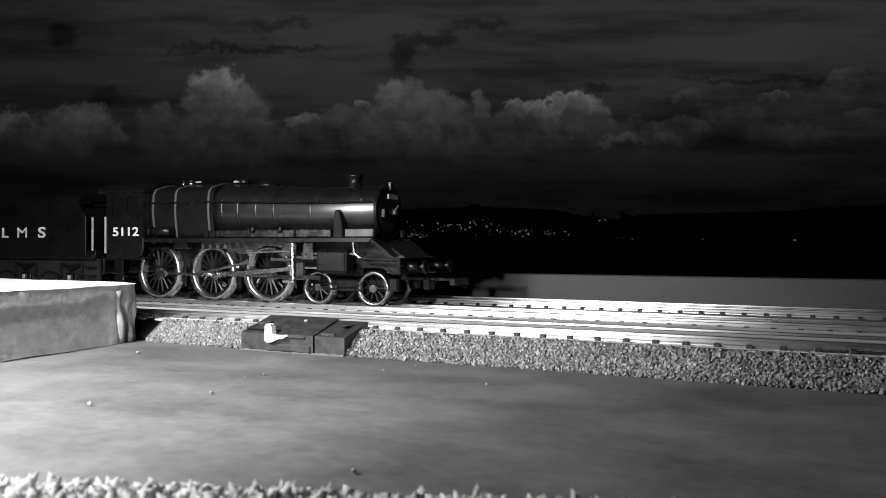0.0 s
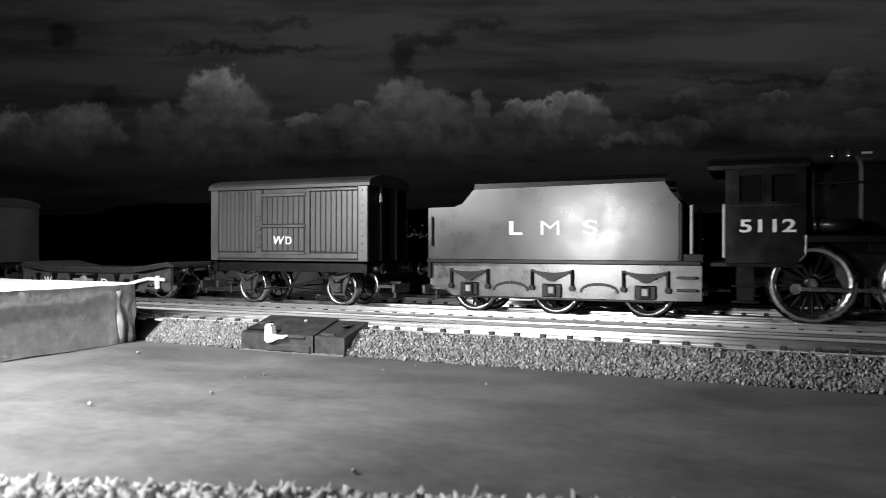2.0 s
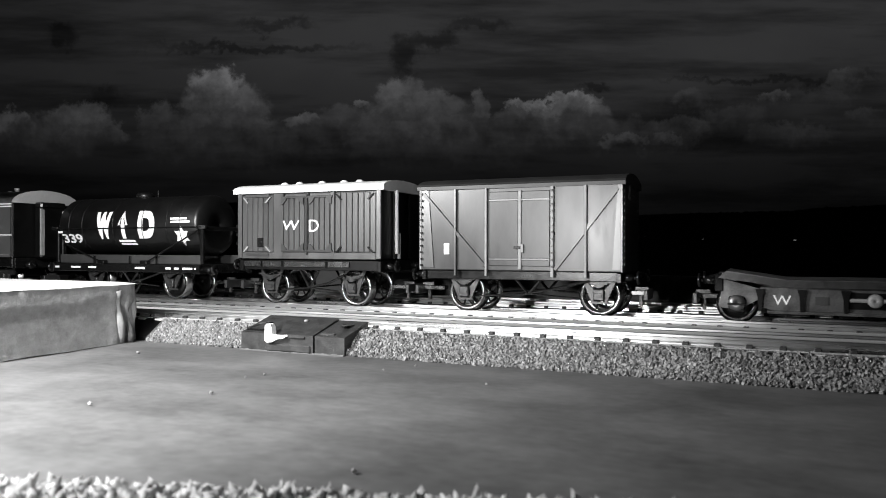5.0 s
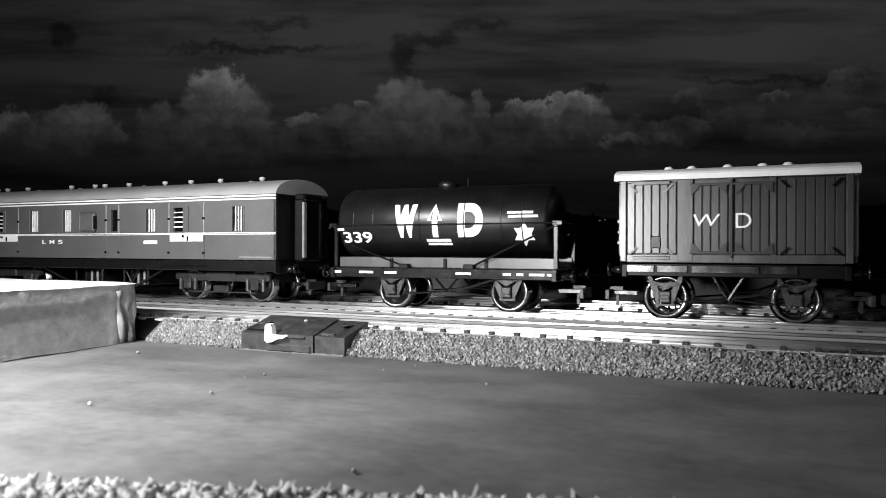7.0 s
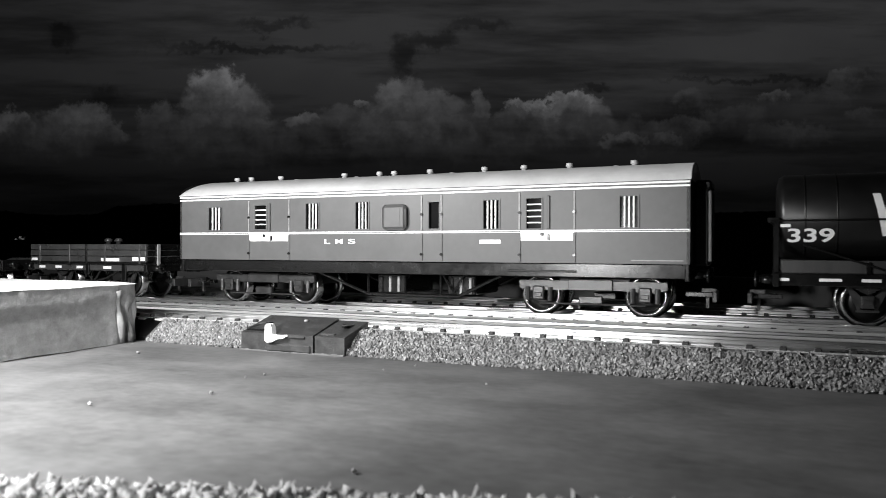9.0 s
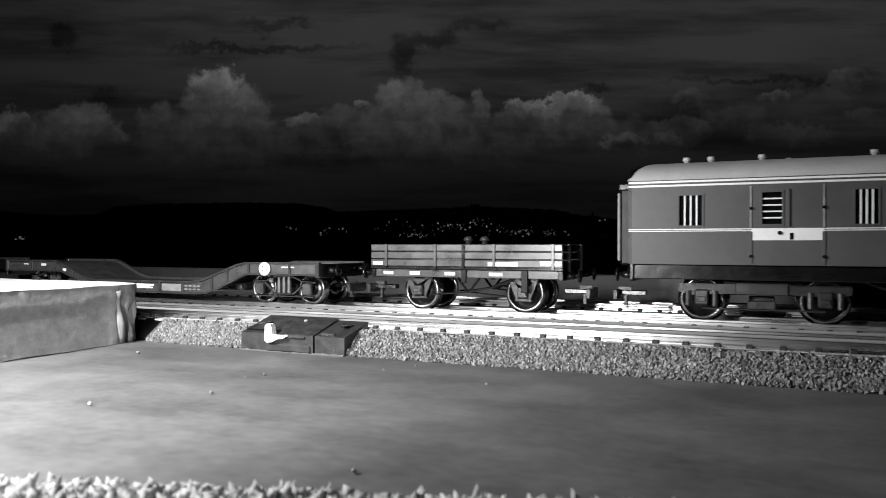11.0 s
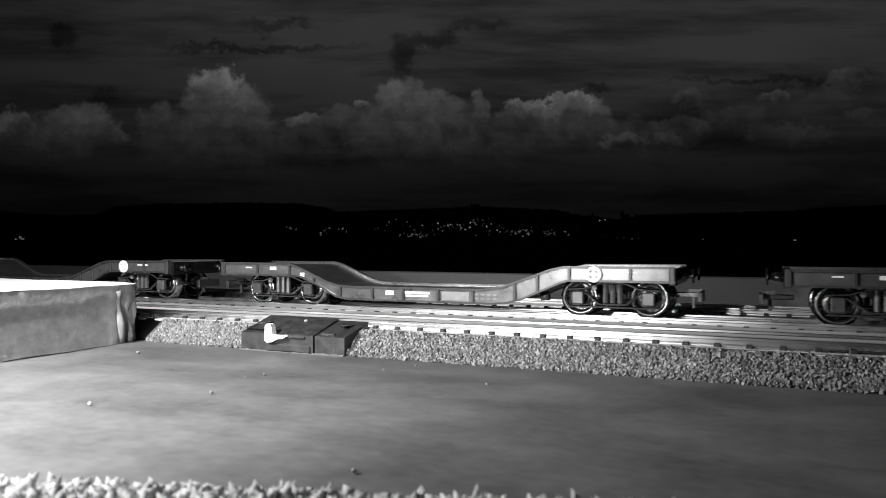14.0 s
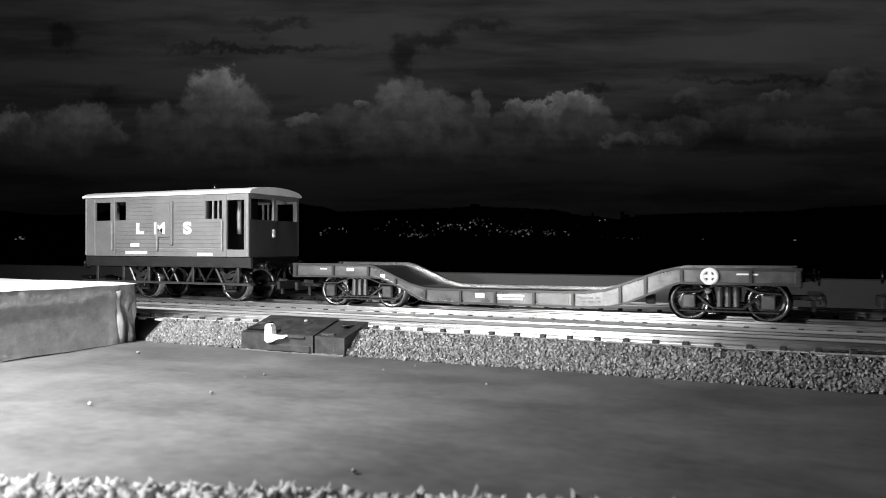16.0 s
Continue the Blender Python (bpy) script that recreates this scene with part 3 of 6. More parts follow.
    pw = glow.node_tree.nodes.new("ShaderNodeMath")
    pw.operation = "POWER"
    pw.inputs[1].default_value = 3.0
    glow.node_tree.links.new(rnd.outputs["Random Per Island"], pw.inputs[0])
    ml = glow.node_tree.nodes.new("ShaderNodeMath")
    ml.operation = "MULTIPLY"
    ml.inputs[1].default_value = 0.2
    glow.node_tree.links.new(pw.outputs[0], ml.inputs[0])
    b.inputs["Emission Color"].default_value = (1, 1, 1, 1)
    glow.node_tree.links.new(ml.outputs[0], b.inputs["Emission Strength"])
    s = bmesh.new()
    rng = random.Random(5)

    def house(x, y, w, h, roof=True):
        X, Y = (x - 784) / 1000, (441 - y) / 1000
        w, h = w / 1000, h / 1000
        pts = [(X - w, Y - h), (X + w, Y - h), (X + w, Y + h * 0.3)] + ([(X, Y + h)] if roof else []) + [(X - w, Y + h * 0.3)]
        f0 = [s.verts.new((px, py, 0.003)) for px, py in pts]
        f1 = [s.verts.new((px, py, 0.0)) for px, py in pts]
        s.faces.new(f0)
        s.faces.new(f1[::-1])
        for i in range(len(pts)):
            s.faces.new((f0[i], f1[i], f1[(i + 1) % len(pts)], f0[(i + 1) % len(pts)]))

    for x, y, sx, sy, count in ((735, 416, 28, 5, 26), (800, 402, 40, 5, 26), (845, 392, 18, 8, 14), (910, 410, 34, 7, 34), (975, 412, 26, 8, 18), (1060, 390, 12, 3, 3),
                                (1110, 420, 30, 5, 8), (520, 404, 15, 3, 6), (620, 406, 40, 5, 7), (40, 421, 10, 3, 8), (560, 412, 30, 6, 4), (1240, 424, 5, 2, 2), (1404, 426, 3, 1, 1), (690, 396, 60, 12, 8), (880, 400, 140, 14, 22)):
        for k in range(count):
            house(x + rng.gauss(0, sx * 0.6), y + rng.gauss(0, sy * 0.5), rng.uniform(0.4, 1.6), rng.uniform(0.5, 1.6), rng.random() < 0.6)
    me = bpy.data.meshes.new("far_town")
    s.to_mesh(me)
    s.free()
    me.materials.append(glow)
    town = tagged(new("far_town", me), "far town with faintly lit house fronts and towers", "town", kind="stuff")
    town.matrix_world = m @ Matrix.Translation((0, 0, 0.005))

# ---- rolling stock: places along the train in millimetres, heights over the baseboard ----
def vehicle(name, qa, qb, label, category, group=""):
    e = tagged(new(name), label, category, group)
    qc = (qa + qb) / 2
    VEHICLES.append((e, qc))
    return e, (qc, 0.0, RAIL_Z)


def wheelset(parent, o, q, r, spokes=0, crank=None, half=9.7, centre=None, label="", phase=0.0, zc=None, hub=False):
    """Two flanged wheels on an axle; it turns as the train rolls."""
    z = RAIL_Z + r if zc is None else zc
    s = Shape(q, 0, z)
    for side in (-1, 1):
        ring = [(r, side * half), (r, side * (half - 1.9)), (r + 0.8, side * (half - 2.2)), (r + 0.8, side * (half - 2.7)), (r * 0.8, side * (half - 2.7)), (r * 0.8, side * half)]
        s.lathe(ring, (q, 0, z), "y", 36)
    s.rod((q, -half + 1, z), (q, half - 1, z), 1.0, 8)
    if crank or hub:
        s.rod((q, -half - 0.15, z), (q, half + 0.15, z), 1.5, 12)
    w = part("wheelset", s, DRIVER if crank else STEEL, parent, label or "steel-tyred wheels on one axle")
    m = centre or BLACK
    spoke = None
    if spokes:
        spoke = finish("spoke", Shape().rod((r * 0.15, 0, 0), (r * 0.8, 0, 0), r * 0.04 + 0.14, 5, r * 0.03 + 0.1), m)
    for side in (-1, 1):
        c = Shape(q, 0, z)
        y = side * (half - 1.2)
        if spokes:
            c.lathe([(0.01, y - 0.7), (r * 0.2, y - 0.7), (r * 0.2, y + 0.7), (0.01, y + 0.7)], (q, 0, z), "y", 12)
            c.lathe([(r * 0.84, y - 0.5), (r * 0.76, y - 0.5), (r * 0.76, y + 0.5), (r * 0.84, y + 0.5)], (q, 0, z), "y", 28)
            for k in range(spokes):
                sp = piece("spoke", spoke, w, 0, y, 0)
                sp.rotation_euler = (0, k * math.tau / spokes, 0)
            if crank:
                # balance weight opposite the pin
                pts = []
                for k in range(13):
                    a = phase + math.pi + (k - 6) * 0.155
                    pts.append((q + r * 0.8 * math.cos(a), z + r * 0.8 * math.sin(a)))
                for k in range(11):
                    a = phase + math.pi + (5 - k) * 0.155
                    f = 0.56 + 0.2 * abs(5 - k) / 5
                    pts.append((q + r * f * math.cos(a), z + r * f * math.sin(a)))
                weight = Shape(q, 0, z).prism(pts, y - 0.5, y + 0.5)
                part("balance_weight", weight, VANG, w, "grey balance weight").location = (0, 0, 0)
                px, pz = q + crank * math.cos(phase), z + crank * math.sin(phase)
                c.rod((px, y + 0.5, pz), (px, y + side * 1.2, pz), 1.5, 10)
        else:
            c.lathe([(0.01, y - 0.5), (r * 0.85, y - 0.3), (r * 0.85, y + 0.5), (0.01, y + 0.5)], (q, 0, z), "y", 24)
            c.rod((q, y - side * 0.2, z), (q, y + side * 0.9, z), r * 0.3, 10)
        part("wheel_centre", c, m, w).location = (0, 0, 0)
    loc = (q - o[0], 0.0 - o[1], z - o[2])
    w.location = Vector(loc) * MM
    WHEELS.append((w, loc, r))
    return w


def couplings(parent, o, qa, qb, ends=(True, True), z=17.0):
    for q, d, on in ((qa, -1, ends[0]), (qb, 1, ends[1])):
        if not on:
            continue
        s = Shape(*o).box(q - d * 3, q + d * 6.2, -1.6, 1.6, z - 0.8, z + 0.8, 0.2)
        part("coupling_bar", s, WMETAL, parent)
        h = Shape(*o).box(q + d * 5.8, q + d * 7.2, -6.5, 6.5, z - 2.2, z + 1.2, 0.2)
        h.box(q + d * 2.2, q + d * 6.6, -0.5, 0.5, z + 0.6, z + 2.0)
        h.box(q + d * 3.4, q + d * 4.6, -0.6, 0.6, z - 4.6, z - 0.6, 0.15)
        part("coupling_hook", h, GUARD, parent, "worn metal coupling hook")


def buffers(parent, o, qa, qb, z=24.0, ends=(True, True)):
    for q, d, on in ((qa, -1, ends[0]), (qb, 1, ends[1])):
        if not on:
            continue
        for y in (-11.4, 11.4):
            s = Shape(*o).rod((q, y, z), (q + d * 3.2, y, z), 1.35, 12, 1.0)
            s.rod((q + d * 3.2, y, z), (q + d * 4.6, y, z), 0.7, 10)
            s.lathe([(0.01, 4.4 * d), (2.2, 4.5 * d), (2.2, 5.1 * d), (0.01, 5.4 * d)], (q, y, z), "x", 16)
            part("buffer", s, FRAME, parent, "round-headed sprung buffer")


def axleguards(parent, o, q, zt, ya=11.6, m=None, zc=16.6):
    """W-shaped guard, leaf spring and axlebox on both sides."""
    for side in (-1, 1):
        y = side * ya
        s = Shape(*o)
        for d in (-1, 1):
            s.prism([(q + d * 5.6, zt), (q + d * 4.4, zt), (q + d * 1.9, zc + 1.8), (q + d * 1.9, zc - 2.3), (q + d * 2.6, zc - 2.3)], y - 0.35, y + 0.35)
        s.box(q - 3, q + 3, y - 0.35, y + 0.35, zc - 3.0, zc - 2.3)
        part("axleguard", s, m or GUARD, parent)
        b = Shape(*o).box(q - 1.8, q + 1.8, y - side * 0.2, y + side * 1.7, zc - 1.8, zc + 1.9, 0.3)
        b.box(q - 1.3, q + 1.3, y + side * 1.6, y + side * 2.1, zc - 0.6, zc + 0.6, 0.1)
        part("axlebox", b, m or GUARD, parent)
        sp = Shape(*o)
        for k, half in enumerate((5.4, 4.2, 3.0, 1.9)):
            z0 = zc + 3.9 - 0.55 * k
            sp.prism([(q - half, z0 + 0.9), (q, z0), (q + half, z0 + 0.9), (q + half, z0 + 1.4), (q, z0 + 0.5), (q - half, z0 + 1.4)], y + side * 0.2, y + side * 1.4)
        part("leaf_spring", sp, m or GUARD, parent)


def brake_gear(parent, o, qa, qb, zt, bright=False):
    mid = (qa + qb) / 2
    for side in (-1, 1):
        y = side * 13.0
        v = Shape(*o)
        for d in (-1, 1):
            v.rod((mid + d * 4.4, y, zt), (mid, y, 16.2), 0.5, 6)
        part("brake_hanger", v, FRAME, parent)
        part("brake_rod", Shape(*o).rod((qa + 6, y, 15.2), (mid, y, 16.4), 0.35, 6).rod((mid, y, 16.4), (qb - 6, y, 15.2), 0.35, 6), FRAME, parent)
        part("brake_lever", Shape(*o).path([(mid, y - side * 0.2, 16.6), (mid + 9, y + side * 0.8, 18.2), (qb - 2.5, y + side * 1.2, 21.6)], 0.5, 6), FRAME, parent)


def roof_arc(half, ze, zt, n=14, thick=1.1):
    top = [(half * math.sin((k / n - 0.5) * math.pi * 0.98), ze + (zt - ze) * math.cos((k / n - 0.5) * math.pi * 0.98)) for k in range(n + 1)]
    return [(-half, ze - thick)] + top + [(half, ze - thick)]


def van_ends(parent, o, qa, qb, half, z0, ze, zt, m, posts=True):
    """Planked ends under the curved roof."""
    for q, d in ((qa, -1), (qb, 1)):
        prof = [(-half, z0), (-half, ze)] + [(half * math.sin((k / 10 - 0.5) * math.pi), ze + (zt - ze - 0.8) * math.cos((k / 10 - 0.5) * math.pi)) for k in range(1, 10)] + [(half, ze), (half, z0)]
        part("end_wall", Shape(*o).prismx(prof, q, q - d * 1.4), m, parent)
        for y in (-half * 0.4, half * 0.4) if posts else ():
            part("end_post", Shape(*o).box(q, q + d * 1.0, y - 0.9, y + 0.9, z0, ze + 1.0, 0.2), m, parent)


def boards_run(parent, o, q0, q1, z0, z1, half, count, m, gap=0.2):
    """Upright boards on both sides, each a piece of its own."""
    w = (q1 - q0) / count
    s = Shape(0, 0, 0).box(-w / 2 + gap / 2, w / 2 - gap / 2, -0.5, 0.5, z0 - o[2], z1 - o[2], 0.2)
    me = finish("board", s, m)
    for side in (-1, 1):
        for k in range(count):
            piece("board", me, parent, q0 + (k + 0.5) * w - o[0], side * (half - 0.2) - o[1], 0)


def underframe(parent, o, qa, qb, axles, z0, z1, half=14.6, m=None, r=7.0, spokes=8, buf=True, gear=True, ends=(True, True)):
    m = m or FRAME
    for side in (-1, 1):
        part("solebar", Shape(*o).box(qa, qb, side * half, side * (half - 1.8), z0, z1, 0.2), m, parent)
    part("floor", Shape(*o).box(qa, qb, -half + 1.9, half - 1.9, z1 - 1.2, z1 - 0.1), BLACK, parent)
    for q in (qa, qb):
        d = -1 if q == qa else 1
        part("headstock", Shape(*o).box(q, q - d * 1.6, -half - 1.0, half + 1.0, z0 - 0.4, z1 - 0.2, 0.2), m, parent)
    for q in axles:
        wheelset(parent, o, q, r, spokes)
        axleguards(parent, o, q, z0)
    if gear:
        brake_gear(parent, o, axles[0], axles[1], z0)
    if buf:
        buffers(parent, o, qa, qb, (z0 + z1) / 2 - 0.2)
    couplings(parent, o, qa, qb, ends)


def van_one():
    qa, qb, h = -159.0, -83.8, 16.2
    p, o = vehicle("goods_van", qa, qb, "grey planked goods van with hand-painted white letters", "goods van", "goods vans")
    part("body_core", Shape(*o).box(qa + 1.2, qb - 1.2, -h + 0.7, h - 0.7, 27, 55.8), VANG2, p)
    van_ends(p, o, qa, qb, h - 0.3, 27, 55.6, 60.2, BLACK)
    part("roof", Shape(*o).prismx(roof_arc(17.0, 57.0, 60.9), qa - 1.0, qb + 1.0), ROOFD, p, "dark curved roof")
    boards_run(p, o, -155.0, -136.2, 30.6, 55.0, h, 9, VANG)
    boards_run(p, o, -132.6, -112.4, 30.9, 40.2, h + 0.3, 8, VANG)
    boards_run(p, o, -132.6, -112.4, 41.6, 52.6, h + 0.3, 8, VANG)
    boards_run(p, o, -109.6, -88.2, 30.6, 54.2, h, 9, VANG)
    for side in (-1, 1):
        y0, y1 = side * h, side * (h + 0.55)
        for a, b, za, zb in ((qa, -155.2, 27, 55.8), (-88.0, qb, 27, 55.8), (-136, -132.8, 28.6, 55.6), (-112.2, -109.8, 28.6, 55.0)):
            part("stanchion", Shape(*o).box(a, b, side * (h - 0.7), y1, za, zb, 0.2), VANG, p)
        part("bottom_rail", Shape(*o).box(-155.1, -88.1, side * (h - 0.6), y1, 28.0, 30.2, 0.25), VANG, p)
        part("door_bar", Shape(*o).box(-133.5, -111.5, y0, side * (h + 1.1), 40.3, 41.5, 0.2), VANG, p)
        part("door_bar", Shape(*o).box(-133.5, -111.5, y0, side * (h + 1.0), 52.7, 54.0, 0.2), VANG, p)
        part("door_bar", Shape(*o).box(-133.5, -111.5, y0, side * (h + 1.0), 29.6, 30.7, 0.2), VANG, p)
        part("door_rail", Shape(*o).box(-111.5, -88.0, y0, side * (h + 0.9), 54.4, 55.2, 0.15), VANG, p)
        for k in range(9):
            z = 31 + k * 2.9
            for q in (-157.4, -86.2):
                part("rivet", Shape(*o).box(q - 0.35, q + 0.35, y1, side * (h + 0.8), z - 0.4, z + 0.4, 0.1), VANG, p)
        for z in (33, 36.5, 40, 44):
            part("hinge", Shape(*o).box(-135.4, -133.2, y1, side * (h + 1.0), z - 0.9, z + 0.9, 0.2), VANG2, p)
    lettering("W", -126.8, -121.6, 33.6, 36.8, -h - 0.75, o, p, bold=0.0, slant=0.15)
    lettering("D", -120.8, -118.2, 33.6, 36.6, -h - 0.75, o, p, bold=0.0)
    part("plate", Shape(*o).prismx([(-9.2, 50), (-7.2, 50), (-8.2, 53.4), (-8.8, 53.4)], qb + 1.0, qb + 1.3), WHITE, p, "small pale plate")
    underframe(p, o, qa + 0.8, qb - 0.8, (-143.0, -99.6), 22.6, 26.2, m=BLACK)


def van_two():
    qa, qb, h = -380.2, -307.0, 16.0
    p, o = vehicle("steel_van", qa, qb, "worn steel goods van with angle posts and braces", "goods van", "goods vans")
    part("body", Shape(*o).box(qa, qb, -h, h, 24.4, 53.5, 0.3), VANG2, p)
    van_ends(p, o, qa - 0.1, qb + 0.1, h - 0.4, 24.4, 53.3, 57.2, VANG2, False)
    part("roof", Shape(*o).prismx(roof_arc(16.8, 54.3, 57.8), qa - 0.9, qb + 0.9), ROOFD, p, "dark curved roof")
    for side in (-1, 1):
        ya, yb = side * (h - 0.1), side * (h + 0.9)
        for q, w in ((-366.0, 0.8), (-354.3, 0.8), (-330.5, 1.1), (-319.1, 0.8)):
            part("post", Shape(*o).box(q - w / 2, q + w / 2, ya, side * (h + 1.2), 22.4, 53.4, 0.15), PALE if q in (-330.5, -319.1, -354.3) else VANG, p)
        for a, b in (((-308.6, 52.0), (-329.6, 25.0)), ((-378.6, 52.0), (-355.0, 26.0))):
            dx, dz = b[0] - a[0], b[1] - a[1]
            n = math.hypot(dx, dz)
            ux, uz = -dz / n * 0.55, dx / n * 0.55
            part("brace", Shape(*o).prism([(a[0] + ux, a[1] + uz), (b[0] + ux, b[1] + uz), (b[0] - ux, b[1] - uz), (a[0] - ux, a[1] - uz)], ya, yb), VANG2, p)
        for q0, q1, q2 in ((qa, -376.8, -374.6), (qb, -308.6, -310.4)):
            part("corner_plate", Shape(*o).prism([(q0, 53.2), (q1, 53.2), (q2, 25.2), (q0, 25.2)], ya, side * (h + 0.45)), VANG, p)
            part("corner_edge", Shape(*o).box(q0, q0 + (0.7 if q0 == qa else -0.7), ya, side * (h + 0.7), 24.4, 53.2, 0.1), PALE if q0 == qa else VANG, p)
        for q0, q1 in ((-353.4, -342.6), (-341.6, -331.4)):
            part("door", Shape(*o).box(q0, q1, ya, side * (h + 0.4), 26.0, 52.0, 0.25), VANG2, p)
            for z in (28.4, 49.0):
                part("door_strap", Shape(*o).box(q0, q1, ya, side * (h + 0.7), z - 0.35, z + 0.35, 0.1), VANG, p)
        part("door_post", Shape(*o).box(-342.6, -341.4, ya, side * (h + 0.9), 25, 52.2, 0.15), PALE, p)
        part("latch", Shape(*o).box(-344, -340.6, ya, side * (h + 1.3), 32, 33, 0.1), FRAME, p)
        part("lock", Shape(*o).box(-341.5, -340.5, ya, side * (h + 1.4), 30.8, 33.6, 0.1), PALE, p)
        part("plate", Shape(*o).box(-370.6, -368.6, ya, side * (h + 0.3), 30, 34), VANG if side > 0 else WHITE, p)
        for k in range(12):
            z = 26 + k * 2.35
            for q in (-330.5, -379.3):
                part("rivet", Shape(*o).box(q - 0.3, q + 0.3, ya, side * (h + 1.45), z - 0.35, z + 0.35), FRAME, p)
    for k in range(12):
        z = 27 + k * 2.2
        part("rivet", Shape(*o).box(qb, qb + 0.45, -h + 0.5, -h + 1.5, z - 0.4, z + 0.4), PALE, p)
    for k in range(14):
        z = 25.4 + k * 2.1
        part("end_plank", Shape(*o).box(qb + 0.1, qb + 0.4, -h + 1.8, h - 1.8, z, z + 1.95), VANG2, p)
    part("lamp_bracket", Shape(*o).prismx([(-9.2, 48.5), (-7.0, 48.5), (-8.6, 53.5), (-9.2, 53.5)], qb + 0.4, qb + 1.2), PALE, p)
    underframe(p, o, qa + 0.6, qb - 0.6, (-364.2, -315.6), 21.2, 24.3, spokes=8)


def van_three():
    qa, qb, h = -463.2, -396.4, 16.0
    p, o = vehicle("planked_van", qa, qb, "dark planked van with a white domed-vent roof", "goods van", "goods vans")
    part("body_core", Shape(*o).box(qa + 1, qb - 1, -h + 0.7, h - 0.7, 28, 54), VANG3, p)
    van_ends(p, o, qa, qb, h - 0.3, 28, 54.0, 57.6, BLACK)
    part("roof", Shape(*o).prismx(roof_arc(17.4, 55.6, 58.6, thick=1.5), qa - 1.7, qb + 1.7), ROOFW, p, "curved roof, whitened for the light on it with rounded edge")
    for q in (-449.5, -442.2, -431.1, -420.6, -413.3):
        part("roof_vent", Shape(*o).lathe([(0.01, 0), (1.9, 0), (1.7, 0.8), (1.0, 1.5), (0.01, 1.7)], (q, -3.0, 58.0), "z", 16), ROOFW, p, "white domed roof vent")
    boards_run(p, o, -461.0, -445.6, 30.6, 53.4, h, 6, VANG3)
    boards_run(p, o, -440.4, -430.4, 31.0, 52.0, h + 0.3, 4, VANG3)
    boards_run(p, o, -428.6, -418.8, 31.0, 52.0, h + 0.3, 4, VANG3)
    boards_run(p, o, -416.6, -398.6, 30.6, 53.4, h, 7, VANG3)
    for side in (-1, 1):
        y0, y1 = side * (h - 0.6), side * (h + 0.6)
        for a, b in ((qa, -461.2), (-445.4, -440.6), (-430.2, -428.8), (-418.6, -416.8), (-398.4, qb)):
            part("post", Shape(*o).box(a, b, y0, y1, 28, 54.2, 0.2), VANG3, p)
        part("bottom_rail", Shape(*o).box(-461.1, -398.5, y0, side * (h + 0.5), 27.8, 30.4, 0.2), VANG3, p)
        for q0, q1 in ((-441.6, -430.0), (-429.0, -417.4)):
            for z in (31.0, 52.2):
                part("hinge_strap", Shape(*o).box(q0, q1, y0, side * (h + 1.1), z - 0.4, z + 0.4, 0.15), VANG2, p)
        for q in (-460.4, -446.4):
            for z, d in ((52.6, -1), (30.4, 1)):
                k = 1 if q < -450 else -1
                part("corner_iron", Shape(*o).prism([(q, z), (q + k * 0.7, z), (q + k * 3.0, z + d * 2.2), (q + k * 2.3, z + d * 2.4)], y0, side * (h + 1.0)), PALE, p)
        part("door_meeting_bar", Shape(*o).box(-429.8, -429.0, y0, side * (h + 1.2), 29.4, 53.6, 0.2), VANG2, p)
        for q, k in ((-441.2, 1), (-430.8, -1), (-428.2, 1), (-417.8, -1)):
            for z, d in ((52.0, -1), (31.2, 1)):
                part("door_corner_iron", Shape(*o).prism([(q, z), (q + k * 2.6, z), (q + k * 2.2, z + d * 0.9), (q + k * 0.8, z + d * 2.4), (q, z + d * 2.8)], y0, side * (h + 1.2)), VANG2, p)
        for q, k in ((-416.2, 1), (-399.2, -1)):
            for z, d in ((53.0, -1), (30.4, 1)):
                part("corner_iron", Shape(*o).prism([(q, z), (q + k * 0.7, z), (q + k * 3.0, z + d * 2.2), (q + k * 2.3, z + d * 2.4)], y0, side * (h + 1.0)), FRAME, p)
        for z in (34.0, 37.5, 41.0):
            part("end_hook", Shape(*o).box(qa - 0.9, qa + 0.3, side * (h - 0.4), side * (h + 0.7), z - 0.6, z + 0.6, 0.2), FRAME, p)
        part("top_iron", Shape(*o).box(-459, -447.5, y0, side * (h + 0.9), 52.6, 53.8, 0.15), VANG, p)
        part("bottom_iron", Shape(*o).box(-459, -447.5, y0, side * (h + 0.9), 28.8, 29.8, 0.15), VANG, p)
        part("label_clip", Shape(*o).box(-453.4, -450.4, y0, side * (h + 0.8), 32.4, 36.2, 0.2), FRAME, p)
        part("end_rivets", Shape(*o).box(qa - 0.3, qa + 0.2, side * (h - 0.5), side * (h + 0.2), 30, 53), FRAME, p)
        for q0, q1 in ((-461.8, -452.6), (-451.8, -442.4), (-441.2, -421.6), (-420.6, -411)):
            part("step_plate", Shape(*o).box(q0, q1, side * 14.6, side * 15.3, 24.6, 26.9, 0.15), WMETAL, p, "shiny worn plate along the solebar")
    lettering("W", -440.6, -432.6, 39.2, 43.0, -h - 0.8, o, p, bold=0.0, slant=0.1)
    lettering("D", -428.2, -423.8, 38.6, 43.2, -h - 0.8, o, p, bold=0.0)
    part("end_pipe", Shape(*o).rod((qb + 1.5, -6.5, 30), (qb + 1.5, -6.5, 54.5), 0.7, 8), WHITE, p, "white upright end pipe")
    part("end_pipe", Shape(*o).rod((qb + 1.5, -4.5, 28), (qb + 1.5, -4.5, 38), 0.7, 8), PALE, p)
    underframe(p, o, qa + 0.4, qb - 0.4, (-449.6, -411.2), 23.4, 27.4, spokes=8, m=BLACK)


